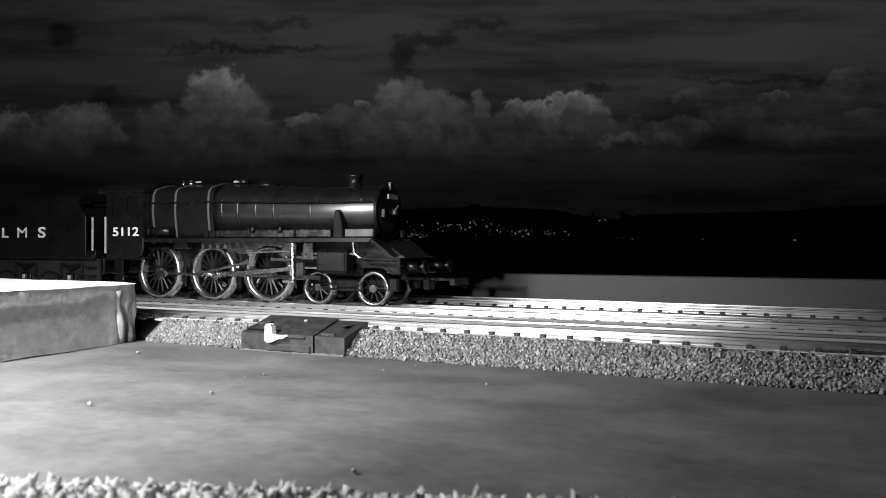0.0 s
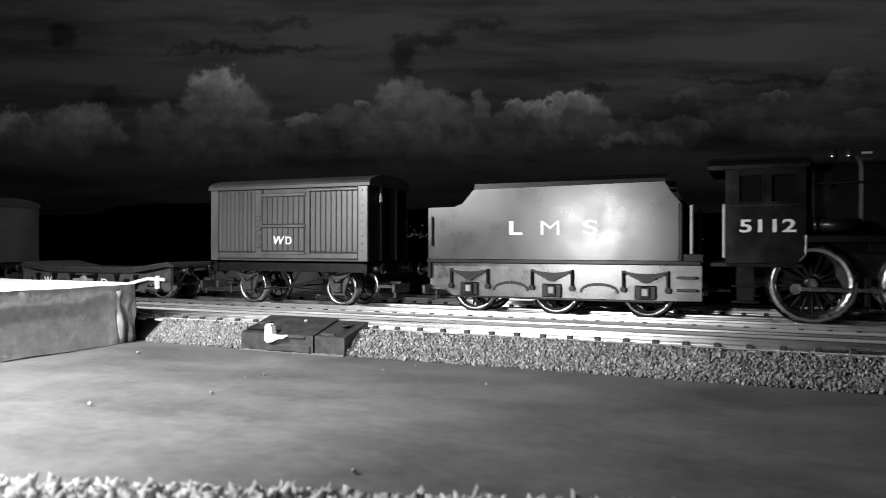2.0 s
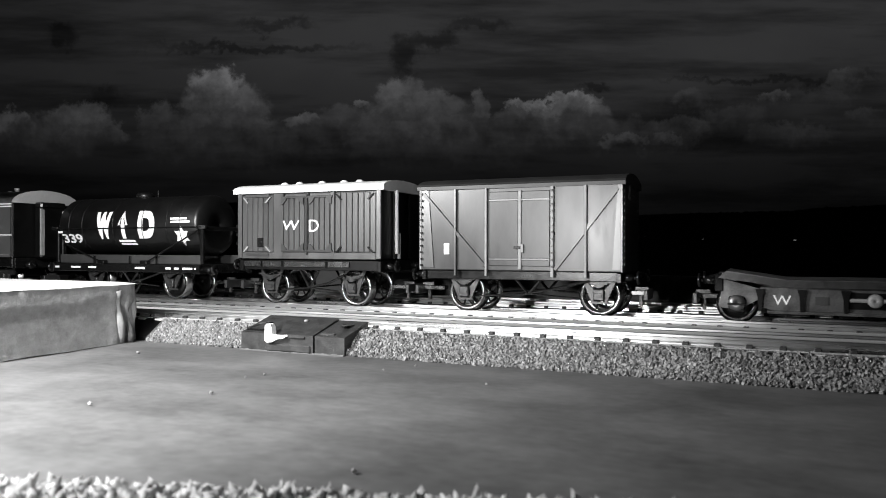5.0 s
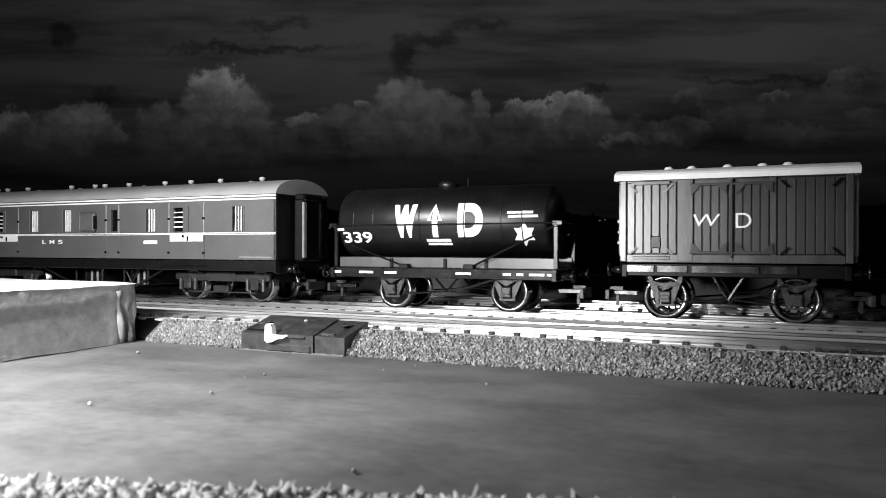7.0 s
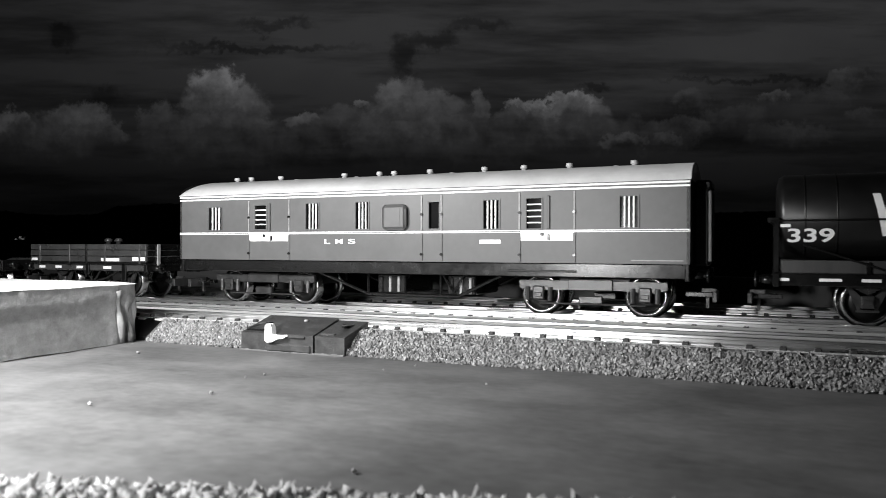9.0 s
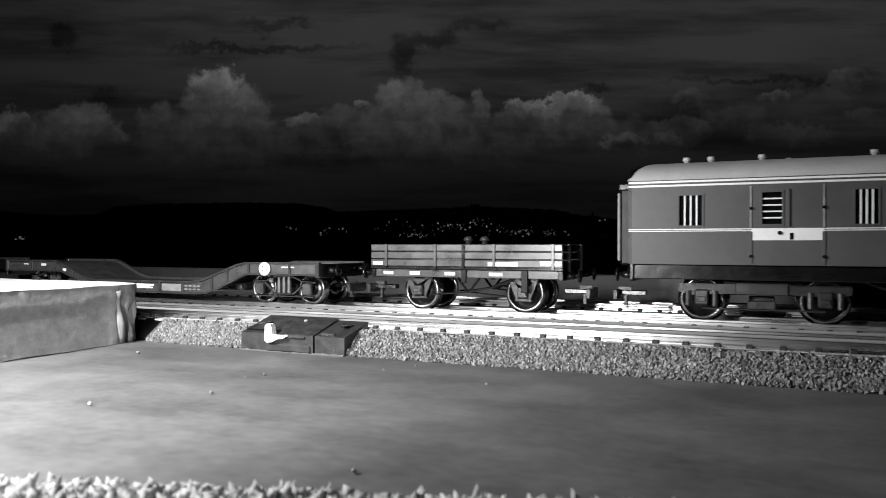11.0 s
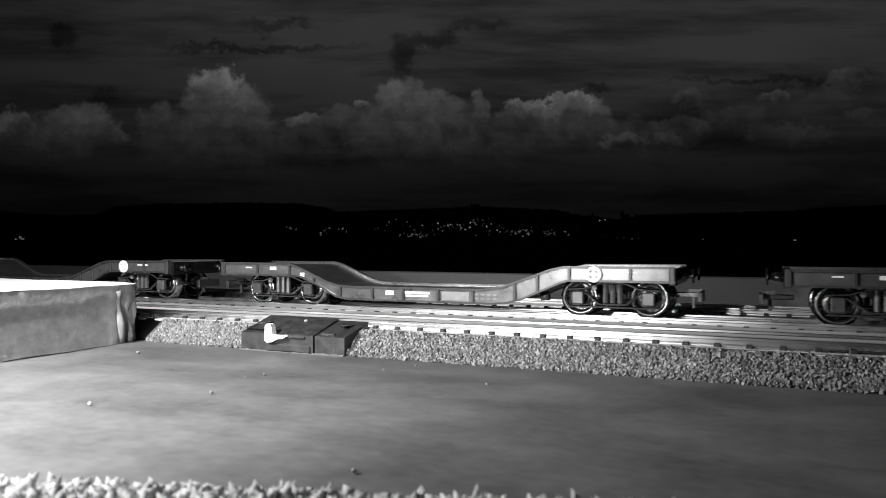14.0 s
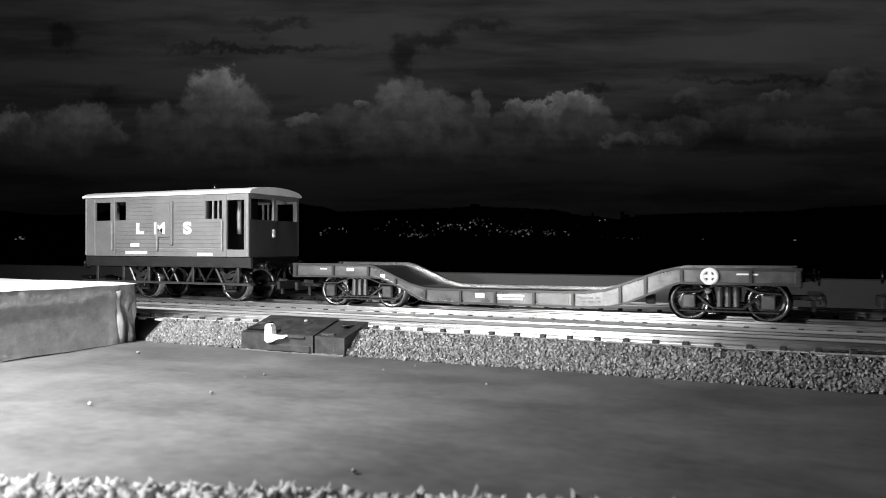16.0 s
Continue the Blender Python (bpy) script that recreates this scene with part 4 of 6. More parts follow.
def flat_wagon():
    qa, qb = -279.0, -180.0
    p, o = vehicle("flat_wagon", qa, qb, "low flat wagon with sloping deck ends and white letters", "flat wagon")
    h = 14.4
    deck = [(-278, 23.2), (-276, 25.2), (-258, 22.6), (-206, 22.8), (-184, 25.6), (-180.5, 24.6), (-180.5, 23.6), (-184.5, 23.8), (-206, 20.6), (-258, 20.6)]
    part("deck", Shape(*o).prism(deck, -h - 1.2, h + 1.2), GUARD, p)
    for k in range(9):
        y = -13.6 + k * 3.4
        part("deck_plank", Shape(*o).prism([(-275.5, 25.4), (-258, 22.85), (-206, 23.05), (-184.2, 25.85), (-184.2, 25.4), (-206, 22.6), (-258, 22.4), (-275.5, 25.0)], y - 1.5, y + 1.5), FLATP, p)
    for side in (-1, 1):
        y0, y1 = side * h, side * (h - 1.6)
        part("side_girder", Shape(*o).prism([(-266, 20.5), (-196, 20.5), (-196, 13.6), (-260, 13.0), (-266, 14.5)], y0, y1), FLATP, p)
        part("lower_flange", Shape(*o).box(-264, -198, side * (h + 0.8), y1, 12.6, 13.6, 0.15), FLATP, p)
        for q in (-266, -254.5, -243, -228, -214.5, -203):
            part("rib", Shape(*o).prism([(q - 1.3, 20.0), (q + 1.3, 20.0), (q + 0.7, 17.6), (q + 0.5, 13.4), (q - 0.5, 13.4), (q - 0.7, 17.6)], y0, side * (h + 1.2)), BLACK, p, "black tapered rib")
        part("end_plate", Shape(*o).prism([(-197, 20.6), (-183.2, 23.2), (-183.4, 13.2), (-186, 12.8), (-197, 18)], y0, y1), FLATP, p)
        part("end_plate", Shape(*o).prism([(-266, 20), (-277, 23), (-277.5, 14), (-272, 13.5), (-266, 17)], y0, y1), FLATP, p)
        part("buffer_step", Shape(*o).box(-279, -276.5, side * 15, side * 8, 19, 24.5, 0.3), FRAME, p)
    # no recess is cut; a black sheet paints its shade on the girder
    part("girder_recess", Shape(*o).box(-242.4, -228.6, -h - 0.12, -h + 0.2, 14.6, 19.4), BLACK, p, "black sheet for the shade behind the brake shaft")
    part("hub", Shape(*o).lathe([(0.01, -15.6), (1.9, -15.6), (2.1, -14.4), (0.01, -14.4)], (-235.5, 0, 17.2), "y", 18), PALE, p)
    part("axle_shaft", Shape(*o).rod((-242, -15.0, 17.2), (-229, -15.0, 17.2), 0.6, 8), PALE, p)
    part("brake_handle", Shape(*o).path([(-211.5, -16.4, 14.8), (-194.5, -16.6, 18.4), (-185.0, -16.4, 18.2)], 0.75, 8).box(-190.1, -188.3, -17, -15.4, 14.0, 19.8, 0.3), WHITE, p, "white brake lever with upright stop")
    lettering("W", -262.4, -257.4, 15.2, 18.2, -h - 0.1, o, p, bold=0.0)
    lettering("D", -225.0, -221.0, 14.8, 17.8, -h - 0.1, o, p, bold=0.0)
    # torch sheen on this girder panel, laid on as a separate plate
    part("pale_panel", Shape(*o).box(-226.9, -215.4, -h - 0.06, -h + 0.3, 13.8, 19.4), VANG, p, "panel behind the letter that imitates the torch's sheen")
    part("data_panel", Shape(*o).box(-251, -247.5, -h - 0.3, -h, 15.6, 18), VANG, p)
    part("data_panel", Shape(*o).box(-210.5, -207.5, -h - 0.3, -h, 15.6, 18), FRAME, p)
    for q in (-272.6, -192.8):
        wheelset(p, o, q, 5.6, 0)
        for side in (-1, 1):
            part("axlebox", Shape(*o).box(q - 2.4, q + 2.4, side * 12.5, side * 15.2, 12.8, 17.6, 0.4).box(q - 2.0, q + 2.0, side * 15.0, side * 15.5, 15.4, 16.2), FRAME if q < -250 else VANG, p)
            part("axle_cap", Shape(*o).lathe([(0.01, side * 15.1), (2.5, side * 15.1), (2.5, side * 15.7), (0.01, side * 15.7)], (q, 0, 15.6), "y", 18), FLATP, p, "round axle cap")
            part("cap_bar", Shape(*o).box(q - 2.6, q + 2.6, side * 15.6, side * 16.1, 14.9, 15.5, 0.1), BLACK, p)
    buffers(p, o, qa, qb, 22.2)
    couplings(p, o, qa, qb, z=16.6)


def tank_wagon():
    qa, qb = -574.5, -484.6
    p, o = vehicle("tank_wagon", qa, qb, "glossy black tank wagon with bold white letters", "tank wagon")
    zc, r = 42.2, 13.4
    prof = [(0.01, -573.6), (r * 0.72, -573.4), (r * 0.94, -572.6), (r, -571.2), (r, -489.6), (r * 0.94, -488.2), (r * 0.72, -487.4), (0.01, -487.2)]
    part("barrel", Shape(*o).lathe([(a, b - o[0]) for a, b in prof], (o[0], 0, zc), "x", 72), TANK, p)
    for q in (-565.6, -557, -537.5, -519.5, -505.4, -497.6):
        part("barrel_seam", Shape(*o).lathe([(r - 0.1, -0.25), (r + 0.1, -0.2), (r + 0.1, 0.2), (r - 0.1, 0.25)], (q, 0, zc), "x", 64), TANK, p)
    part("filler_dome", Shape(*o).lathe([(0.01, 0), (4.0, 0), (4.0, 2.2), (3.0, 3.0), (0.01, 3.2)], (-531, 0, zc + r - 0.8), "z", 24), TANK, p)
    part("dome_handle", Shape(*o).rod((-523, 0, zc + r - 0.5), (-523, 0, zc + r + 3.2), 0.4, 8), FRAME, p)
    for side in (-1, 1):
        part("saddle_plank", Shape(*o).box(-572, -485.6, side * 12.6, side * 10.8, 24.9, 28.8, 0.2), VANG, p, "grey timber saddle plank")
        part("solebar", Shape(*o).box(qa, qb, side * 14.8, side * 12.8, 21.2, 24.8, 0.2), FRAME, p)
        part("wire_rail", Shape(*o).rod((-575, side * (r + 0.5), 40.8), (-485, side * (r + 0.5), 41.0), 0.28, 6), BLACK, p)
        for a, b in (((-566, 33.4), (-543, 25.4)), ((-486, 39.8), (-516, 25.6))):
            part("stay_rod", Shape(*o).rod((a[0], side * 14.2, a[1]), (b[0], side * 14.2, b[1]), 0.35, 6), BLACK, p)
        for q in (-549, -527, -511):
            part("saddle_bracket", Shape(*o).box(q - 0.6, q + 0.6, side * 13.2, side * 12.4, 24.8, 28.4, 0.1), FRAME, p)
        for q in (-543, -517):
            part("stay_anchor", Shape(*o).box(q - 2, q + 2, side * 15.2, side * 12.6, 24.6, 26.4, 0.3), BLACK, p)
    part("floor", Shape(*o).box(qa + 2, qb - 2, -12, 12, 23.4, 24.7), BLACK, p)
    for q, d in ((qa, 1), (qb, -1)):
        part("headstock", Shape(*o).box(q, q + d * 1.8, -15.6, 15.6, 20.8, 24.9, 0.2), FRAME, p)
        part("end_post", Shape(*o).box(q + d * 0.2, q + d * 1.8, -13.0, -11.8, 25, 40, 0.2), FRAME, p, "upright end post")
        part("end_post", Shape(*o).box(q + d * 0.2, q + d * 1.8, 11.6, 13.4, 25, 40, 0.2), FRAME, p)
        part("end_beam", Shape(*o).box(q + d * 0.2, q + d * 1.8, -13.4, 13.4, 39.6, 41.4, 0.2), FRAME, p)
        part("cap_block", Shape(*o).box(q - d * 1.5, q + d * 2, -14.0, -12.6, 40.2, 41.8, 0.2), VANG2 if q == qb else FRAME, p)
    for q in (-549.2, -503.4):
        wheelset(p, o, q, 7.0, 0)
        axleguards(p, o, q, 21.2)
    brake_gear(p, o, -549.2, -503.4, 21.2)
    buffers(p, o, qa, qb, 22.6)
    couplings(p, o, qa, qb)
    bd = (zc, r)
    lettering("W", -548.0, -538.4, 36.0, 48.5, 0, o, p, bend=bd, bold=0.08)
    lettering("D", -522.0, -512.0, 36.2, 48.6, 0, o, p, bend=bd, bold=0.06)

    def decal(pts, name):
        """A flat white shape wrapped on the barrel."""
        bm = bmesh.new()
        bm.faces.new([bm.verts.new((x, 0, z)) for x, z in pts])
        bm.normal_update()
        bmesh.ops.triangulate(bm, faces=list(bm.faces))
        z = min(q[1] for q in pts) + 0.5
        while z < max(q[1] for q in pts):
            bmesh.ops.bisect_plane(bm, geom=list(bm.verts) + list(bm.edges) + list(bm.faces), plane_co=(0, 0, z), plane_no=(0, 0, 1))
            z += 0.8
        ext = bmesh.ops.extrude_face_region(bm, geom=list(bm.faces))
        for v in ext["geom"]:
            if isinstance(v, bmesh.types.BMVert):
                v.co.y += 0.12
        for v in bm.verts:
            v.co.y += -math.sqrt(r * r - (v.co.z - zc) ** 2) - 0.08
            v.co = (v.co - Vector(o)) * MM
        bmesh.ops.recalc_face_normals(bm, faces=list(bm.faces))
        me = bpy.data.meshes.new(name)
        bm.to_mesh(me)
        bm.free()
        me.materials.append(WHITE)
        new(name, me).parent = p

    decal([(-531, 48.6), (-534.0, 42.2), (-532.1, 42.3), (-532.1, 36.2), (-529.9, 36.2), (-529.9, 42.3), (-528, 42.2)], "arrow_mark")
    for d in (-1, 1):
        q = -531 + d * 0.75
        part("arrow_slit", Shape(*o).prism([(q, 45.6), (q + d * 0.9, 42.6), (q + d * 0.35, 42.5)], -r - 0.25, -r + 1.0), TANK, p, "dark slit in the arrow head")
    decal([(-535, 35.6), (-525.2, 35.6), (-525.2, 34.6), (-535, 34.6)], "lettering_bar")
    decal([(-534.6, 34.2), (-525.0, 34.2), (-525.0, 33.3), (-534.6, 33.3)], "lettering_bar")
    decal([(-503, 45.3), (-493.6, 45.3), (-493.6, 44.4), (-503, 44.4)], "lettering_bar")
    decal([(-502.6, 43.9), (-491.8, 43.9), (-491.8, 43.0), (-502.6, 43.0)], "lettering_bar")
    decal([(-496.9 + (4.3 if k % 2 == 0 else 2.5) * math.sin(k * math.pi / 6), 37.2 + (4.3 if k % 2 == 0 else 2.5) * math.cos(k * math.pi / 6)) for k in range(12)], "star_mark")
    lettering("339", -570.4, -557.8, 34.2, 38.4, 0, o, p, tilt=(-11.15, -13.15), bold=0.02)
    part("small_mark", Shape(*o).box(-572.4, -569.6, -r + 0.1, -r - 0.12, 38.8, 39.8), WHITE, p)
    for q0, q1 in ((-573, -570), (-562, -556), (-551, -546), (-522, -516), (-504, -501), (-499, -496.6), (-494.5, -489), (-488, -486)):
        part("data_panel", Shape(*o).box(q0, q1, -14.9, -14.7, 22.6, 23.5), WHITE, p)


def coach_bogie(p, o, axles, mat_side):
    mid = sum(axles) / 2
    for q in axles:
        wheelset(p, o, q, 6.9, 0)
    for side in (-1, 1):
        y = side * 11.4
        s = Shape(*o).prism([(axles[0] - 7, 21.2), (axles[1] + 7, 21.2), (axles[1] + 7, 18.6), (axles[1] + 3, 17.6), (mid + 8, 18.2), (mid - 8, 18.2), (axles[0] - 3, 17.6), (axles[0] - 7, 18.6)], y, y + side * 1.4)
        part("bogie_side", s, mat_side, p, "moulded bogie side frame")
        part("bogie_bolster", Shape(*o).box(mid - 7.5, mid + 7.5, y, side * 13.6, 18.0, 21.8, 0.25), mat_side, p)
        for q in axles:
            part("axlebox", Shape(*o).box(q - 2.0, q + 2.0, y, side * 14.0, 14.6, 19.4, 0.4).box(q - 1.3, q + 1.3, side * 13.9, side * 14.5, 15.6, 17.2, 0.2), GUARD, p)
            for d in (-4, 4):
                part("bogie_spring", Shape(*o).rod((q + d, y + side * 1.4, 14.2), (q + d, y + side * 1.4, 19.0), 0.9, 8), GUARD, p)
        part("spring_plank", Shape(*o).box(mid - 4, mid + 4, y, side * 13.4, 13.6, 16.2, 0.3), GUARD, p)
        part("tie_rod", Shape(*o).rod((axles[0], y + side * 1.0, 13.4), (axles[1], y + side * 1.0, 13.4), 0.3, 6), GUARD, p)
    part("bogie_frame", Shape(*o).box(axles[0] - 6, axles[1] + 6, -6, 6, 17.5, 22.5, 0.3), BLACK, p)


def coach():
    qa, qb, h = -804.0, -598.0, 18.7
    p, o = vehicle("brake_coach", qa, qb, "full brake coach with barred windows and pale roof", "coach")
    # side walls with openings cut through
    wins = [(-788.6, -781.6, 39.4, 48.8, "v"), (-764.8, -759.2, 39.6, 49.2, "h"), (-740.4, -734.4, 39.4, 49.4, "v"), (-718.0, -712.4, 39.4, 49.4, "v"),
            (-687.6, -683.4, 39.2, 48.8, "d"), (-666.6, -660.8, 39.0, 48.9, "v"), (-651.0, -645.6, 38.9, 49.2, "h"), (-619.6, -613.8, 39.0, 49.1, "v")]
    for side in (-1, 1):
        ya, yb = side * h, side * (h - 1.0)
        edge = qa
        for w in wins:
            part("side_panel", Shape(*o).box(edge, w[0], ya, yb, 27.3, 54.0), COACH, p)
            part("side_panel", Shape(*o).box(w[0], w[1], ya, yb, 27.3, w[2]), COACH, p)
            part("side_panel", Shape(*o).box(w[0], w[1], ya, yb, w[3], 54.0), COACH, p)
            edge = w[1]
        part("side_panel", Shape(*o).box(edge, qb, ya, yb, 27.3, 54.0), COACH, p)
        for q0, q1, z0, z1, kind in wins:
            win = part("window", Shape(*o).box(q0, q1, side * (h - 0.9), side * (h - 1.1), z0, z1), GLASS, p, "dark window pane")
            fr = Shape(*o)
            for a, b, c, d in ((q0 - 0.5, q0 + 0.15, z0 - 0.4, z1 + 0.4), (q1 - 0.15, q1 + 0.5, z0 - 0.4, z1 + 0.4)):
                fr.box(a, b, ya, side * (h + 0.25), c, d, 0.1)
            fr.box(q0 - 0.4, q1 + 0.4, ya, side * (h + 0.2), z0 - 0.45, z0 + 0.05).box(q0 - 0.4, q1 + 0.4, ya, side * (h + 0.2), z1 - 0.05, z1 + 0.45)
            part("window_frame", fr, COACH, win)
            if kind == "v":
                for k in range(3):
                    x = q0 + (q1 - q0) * (k + 1) / 4
                    part("bar", Shape(*o).box(x - 0.24, x + 0.24, side * (h - 0.2), side * (h - 0.7), z0, z1), WHITE, win, "white window bar")
            elif kind == "h":
                for k in range(4):
                    z = z0 + (z1 - z0) * (k + 1) / 5
                    part("bar", Shape(*o).box(q0, q1, side * (h - 0.2), side * (h - 0.7), z - 0.22, z + 0.22), WHITE, win, "white window bar")
        for z, t in ((38.0, 0.42), (52.0, 0.3), (53.2, 0.3)):
            part("lining", Shape(*o).box(qa, qb, ya, side * (h + 0.08), z - t, z + t), WHITE, p, "thin pale lining stripe")
        part("waist_groove", Shape(*o).box(qa, qb, side * (h + 0.05), side * (h + 0.14), 37.85, 38.1), COACH, p)
        for q in (-767.8, -748.2, -690.4, -682.6, -653.4, -634.4):
            part("door_edge", Shape(*o).box(q - 0.45, q + 0.45, ya, side * (h + 0.3), 27.6, 37.4, 0.1), COACH, p)
            part("door_edge", Shape(*o).box(q - 0.3, q + 0.3, ya, side * (h + 0.3), 38.5, 51.2, 0.1), PALE, p, "pale door edge lining")
            for z in (30.6, 45):
                part("hinge", Shape(*o).rod((q, side * h, z - 0.6), (q, side * (h + 0.7), z - 0.6), 0.5, 8), FRAME, p)
        for q in (-757.6, -643.2):
            part("grab_rail", Shape(*o).box(q - 0.5, q + 0.5, ya, side * (h + 0.6), 38.8, 50.0, 0.2), COACH, p)
        for q0, q1 in ((-767.6, -748.2), (-653.0, -634.6)):
            part("name_panel", Shape(*o).box(q0, q1, ya, side * (h + 0.16), 34.8, 38.2), WHITE, p, "blank white panel on the door")
            part("panel_mark", Shape(*o).box(q1 - 9, q1 - 8, ya, side * (h + 0.3), 35.0, 37.0), FRAME, p)
            part("door_knob", Shape(*o).rod((q0 + 7.6, side * h, 37.0), (q0 + 7.6, side * (h + 0.7), 37.0), 0.6, 8), FRAME, p)
        # guard's lookout
        lk = part("lookout", Shape(*o).box(-706.0, -696.0, ya, side * (h + 1.8), 38.8, 48.2, 1.2), COACH, p, "projecting guard's lookout")
        part("lookout_pane", Shape(*o).box(-703.6, -698.4, side * (h + 1.7), side * (h + 1.9), 40.6, 46.6), COACH, lk)
        part("lookout_glass", Shape(*o).box(-697.2, -695.9, side * (h + 0.5), side * (h + 1.5), 40.4, 46.4), BLACK, lk)
        part("solebar", Shape(*o).box(qa + 0.5, qb - 0.5, side * (h - 1.4), side * (h - 3), 22.6, 27.2, 0.25), FRAME, p)
        part("step_board", Shape(*o).box(-658, -634, side * (h - 1.4), side * (h - 0.8), 24.2, 24.9, 0.1), BLACK, p)
        part("step_board", Shape(*o).box(-768, -746, side * (h - 1.4), side * (h - 0.8), 24.2, 24.9, 0.1), FRAME, p)
        part("truss", Shape(*o).path([(-737, side * 13.5, 22.5), (-715.5, side * 13.5, 14.8), (-678, side * 13.5, 14.8), (-662, side * 13.5, 22.5)], 0.6, 6), FRAME, p)
        for q in (-715.3, -685.0):
            part("queen_post", Shape(*o).rod((q, side * 13.5, 14.8), (q, side * 13.5, 22.5), 0.55, 6), FRAME, p)
        part("vee_hanger", Shape(*o).path([(-684, side * 13.8, 22.4), (-680, side * 13.8, 16), (-676, side * 13.8, 22.4)], 0.4, 6), FRAME, p)
    lettering("L", -731.8, -729.2, 33.8, 35.6, -h, o, p, bold=0.015)
    lettering("M", -726.9, -723.7, 33.8, 35.6, -h, o, p, bold=0.015)
    lettering("S", -721.2, -718.2, 33.8, 35.6, -h, o, p, bold=0.015)
    part("number_bar", Shape(*o).box(-668, -660.2, -h, -h - 0.12, 33.8, 35.2), WHITE, p, "small white running number bar")
    part("data_bar", Shape(*o).box(-616, -600, -h, -h - 0.1, 28.2, 28.6), PALE, p)
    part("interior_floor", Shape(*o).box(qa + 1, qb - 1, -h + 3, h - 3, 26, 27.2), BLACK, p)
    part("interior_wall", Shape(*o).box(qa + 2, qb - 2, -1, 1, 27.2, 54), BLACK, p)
    prof = [(-h, 27.3), (-h, 54)] + [(h * math.sin((k / 12 - 0.5) * math.pi), 54 + 6.2 * math.cos((k / 12 - 0.5) * math.pi)) for k in range(1, 12)] + [(h, 54), (h, 27.3)]
    for q, d in ((qa, 1), (qb, -1)):
        part("end_wall", Shape(*o).prismx(prof, q, q + d * 1.0), BLACK, p)
        gw = part("gangway", Shape(*o).box(q, q - d * 5, -6.8, 6.8, 26.5, 52.5, 0.8), BLACK, p, "folded gangway bellows")
        part("gangway_plate", Shape(*o).box(q - d * 4.6, q - d * 5.6, -7.4, -5.0, 28, 51, 0.3), PALE, gw)
        part("gangway_plate", Shape(*o).box(q - d * 4.6, q - d * 5.6, 5.0, 7.4, 28, 51, 0.3), FRAME, gw)
        part("gangway_hood", Shape(*o).box(q - d * 0.4, q - d * 5.6, -7.0, 7.0, 51.5, 54.5, 0.7), FRAME, gw)
        part("headstock", Shape(*o).box(q, q + d * 1.8, -h + 1.8, h - 1.8, 21.8, 27, 0.2), FRAME, p)
        part("end_bracket", Shape(*o).box(q + d * 0.2, q + d * 1.6, -h + 0.4, -h + 1.8, 22.0, 27.8, 0.3), FRAME, p)
    # roof with domed far end
    s = Shape(*o)
    rings = []
    for k in range(7):
        u = k / 6
        q = qa - 0.4 + 7 * u
        f = math.sqrt(max(0.0, 1 - (1 - u) ** 2))
        rings.append([s.v((q, (h + 0.3) * math.sin((i / 20 - 0.5) * math.pi), 53.8 + (6.9 * (0.25 + 0.75 * f)) * math.cos((i / 20 - 0.5) * math.pi))) for i in range(21)])
    rings.append([s.v((qb + 0.4, (h + 0.3) * math.sin((i / 20 - 0.5) * math.pi), 53.8 + 6.9 * math.cos((i / 20 - 0.5) * math.pi))) for i in range(21)])
    for a, b in zip(rings, rings[1:]):
        for i in range(20):
            s.bm.faces.new((a[i], a[i + 1], b[i + 1], b[i])).smooth = True
    s.bm.faces.new(rings[0])
    s.bm.faces.new(rings[-1][::-1])
    part("roof", s, ROOFC, p, "pale grey curved roof")
    for q in (-787.8, -780.2, -764.8, -733.4, -717.2, -710.6, -695.0, -672.6, -657.2, -640.4, -617.8):
        part("roof_vent", Shape(*o).lathe([(0.01, 0), (0.9, 0), (0.9, 1.1), (1.3, 1.2), (1.2, 2.3), (0.01, 2.5)], (q, -1.5, 60.2), "z", 12), ROOFC, p, "small mushroom roof vent")
    for q in (-757, -728, -686, -624):
        part("roof_cap", Shape(*o).lathe([(0.01, 0), (1.8, 0), (0.8, 0.9), (0.01, 0.9)], (q, -1, 60.2), "z", 10), ROOFC, p)
    for q0, q1 in ((-712, -700), (-683, -672)):
        part("battery_box", Shape(*o).box(q0, q1, -12.4, 12.4, 15.2, 22.4, 0.5), FRAME, p)
        for k in range(3):
            q = q0 + 2 + k * 3.6
            part("box_rib", Shape(*o).box(q - 0.5, q + 0.5, -12.9, -12.3, 15.6, 21.5, 0.15), PALE if k else FRAME, p)
    coach_bogie(p, o, (-782.2, -747.4), GUARD)
    coach_bogie(p, o, (-648.2, -612.4), GUARD)
    buffers(p, o, qa, qb, 23.6)
    couplings(p, o, qa, qb)


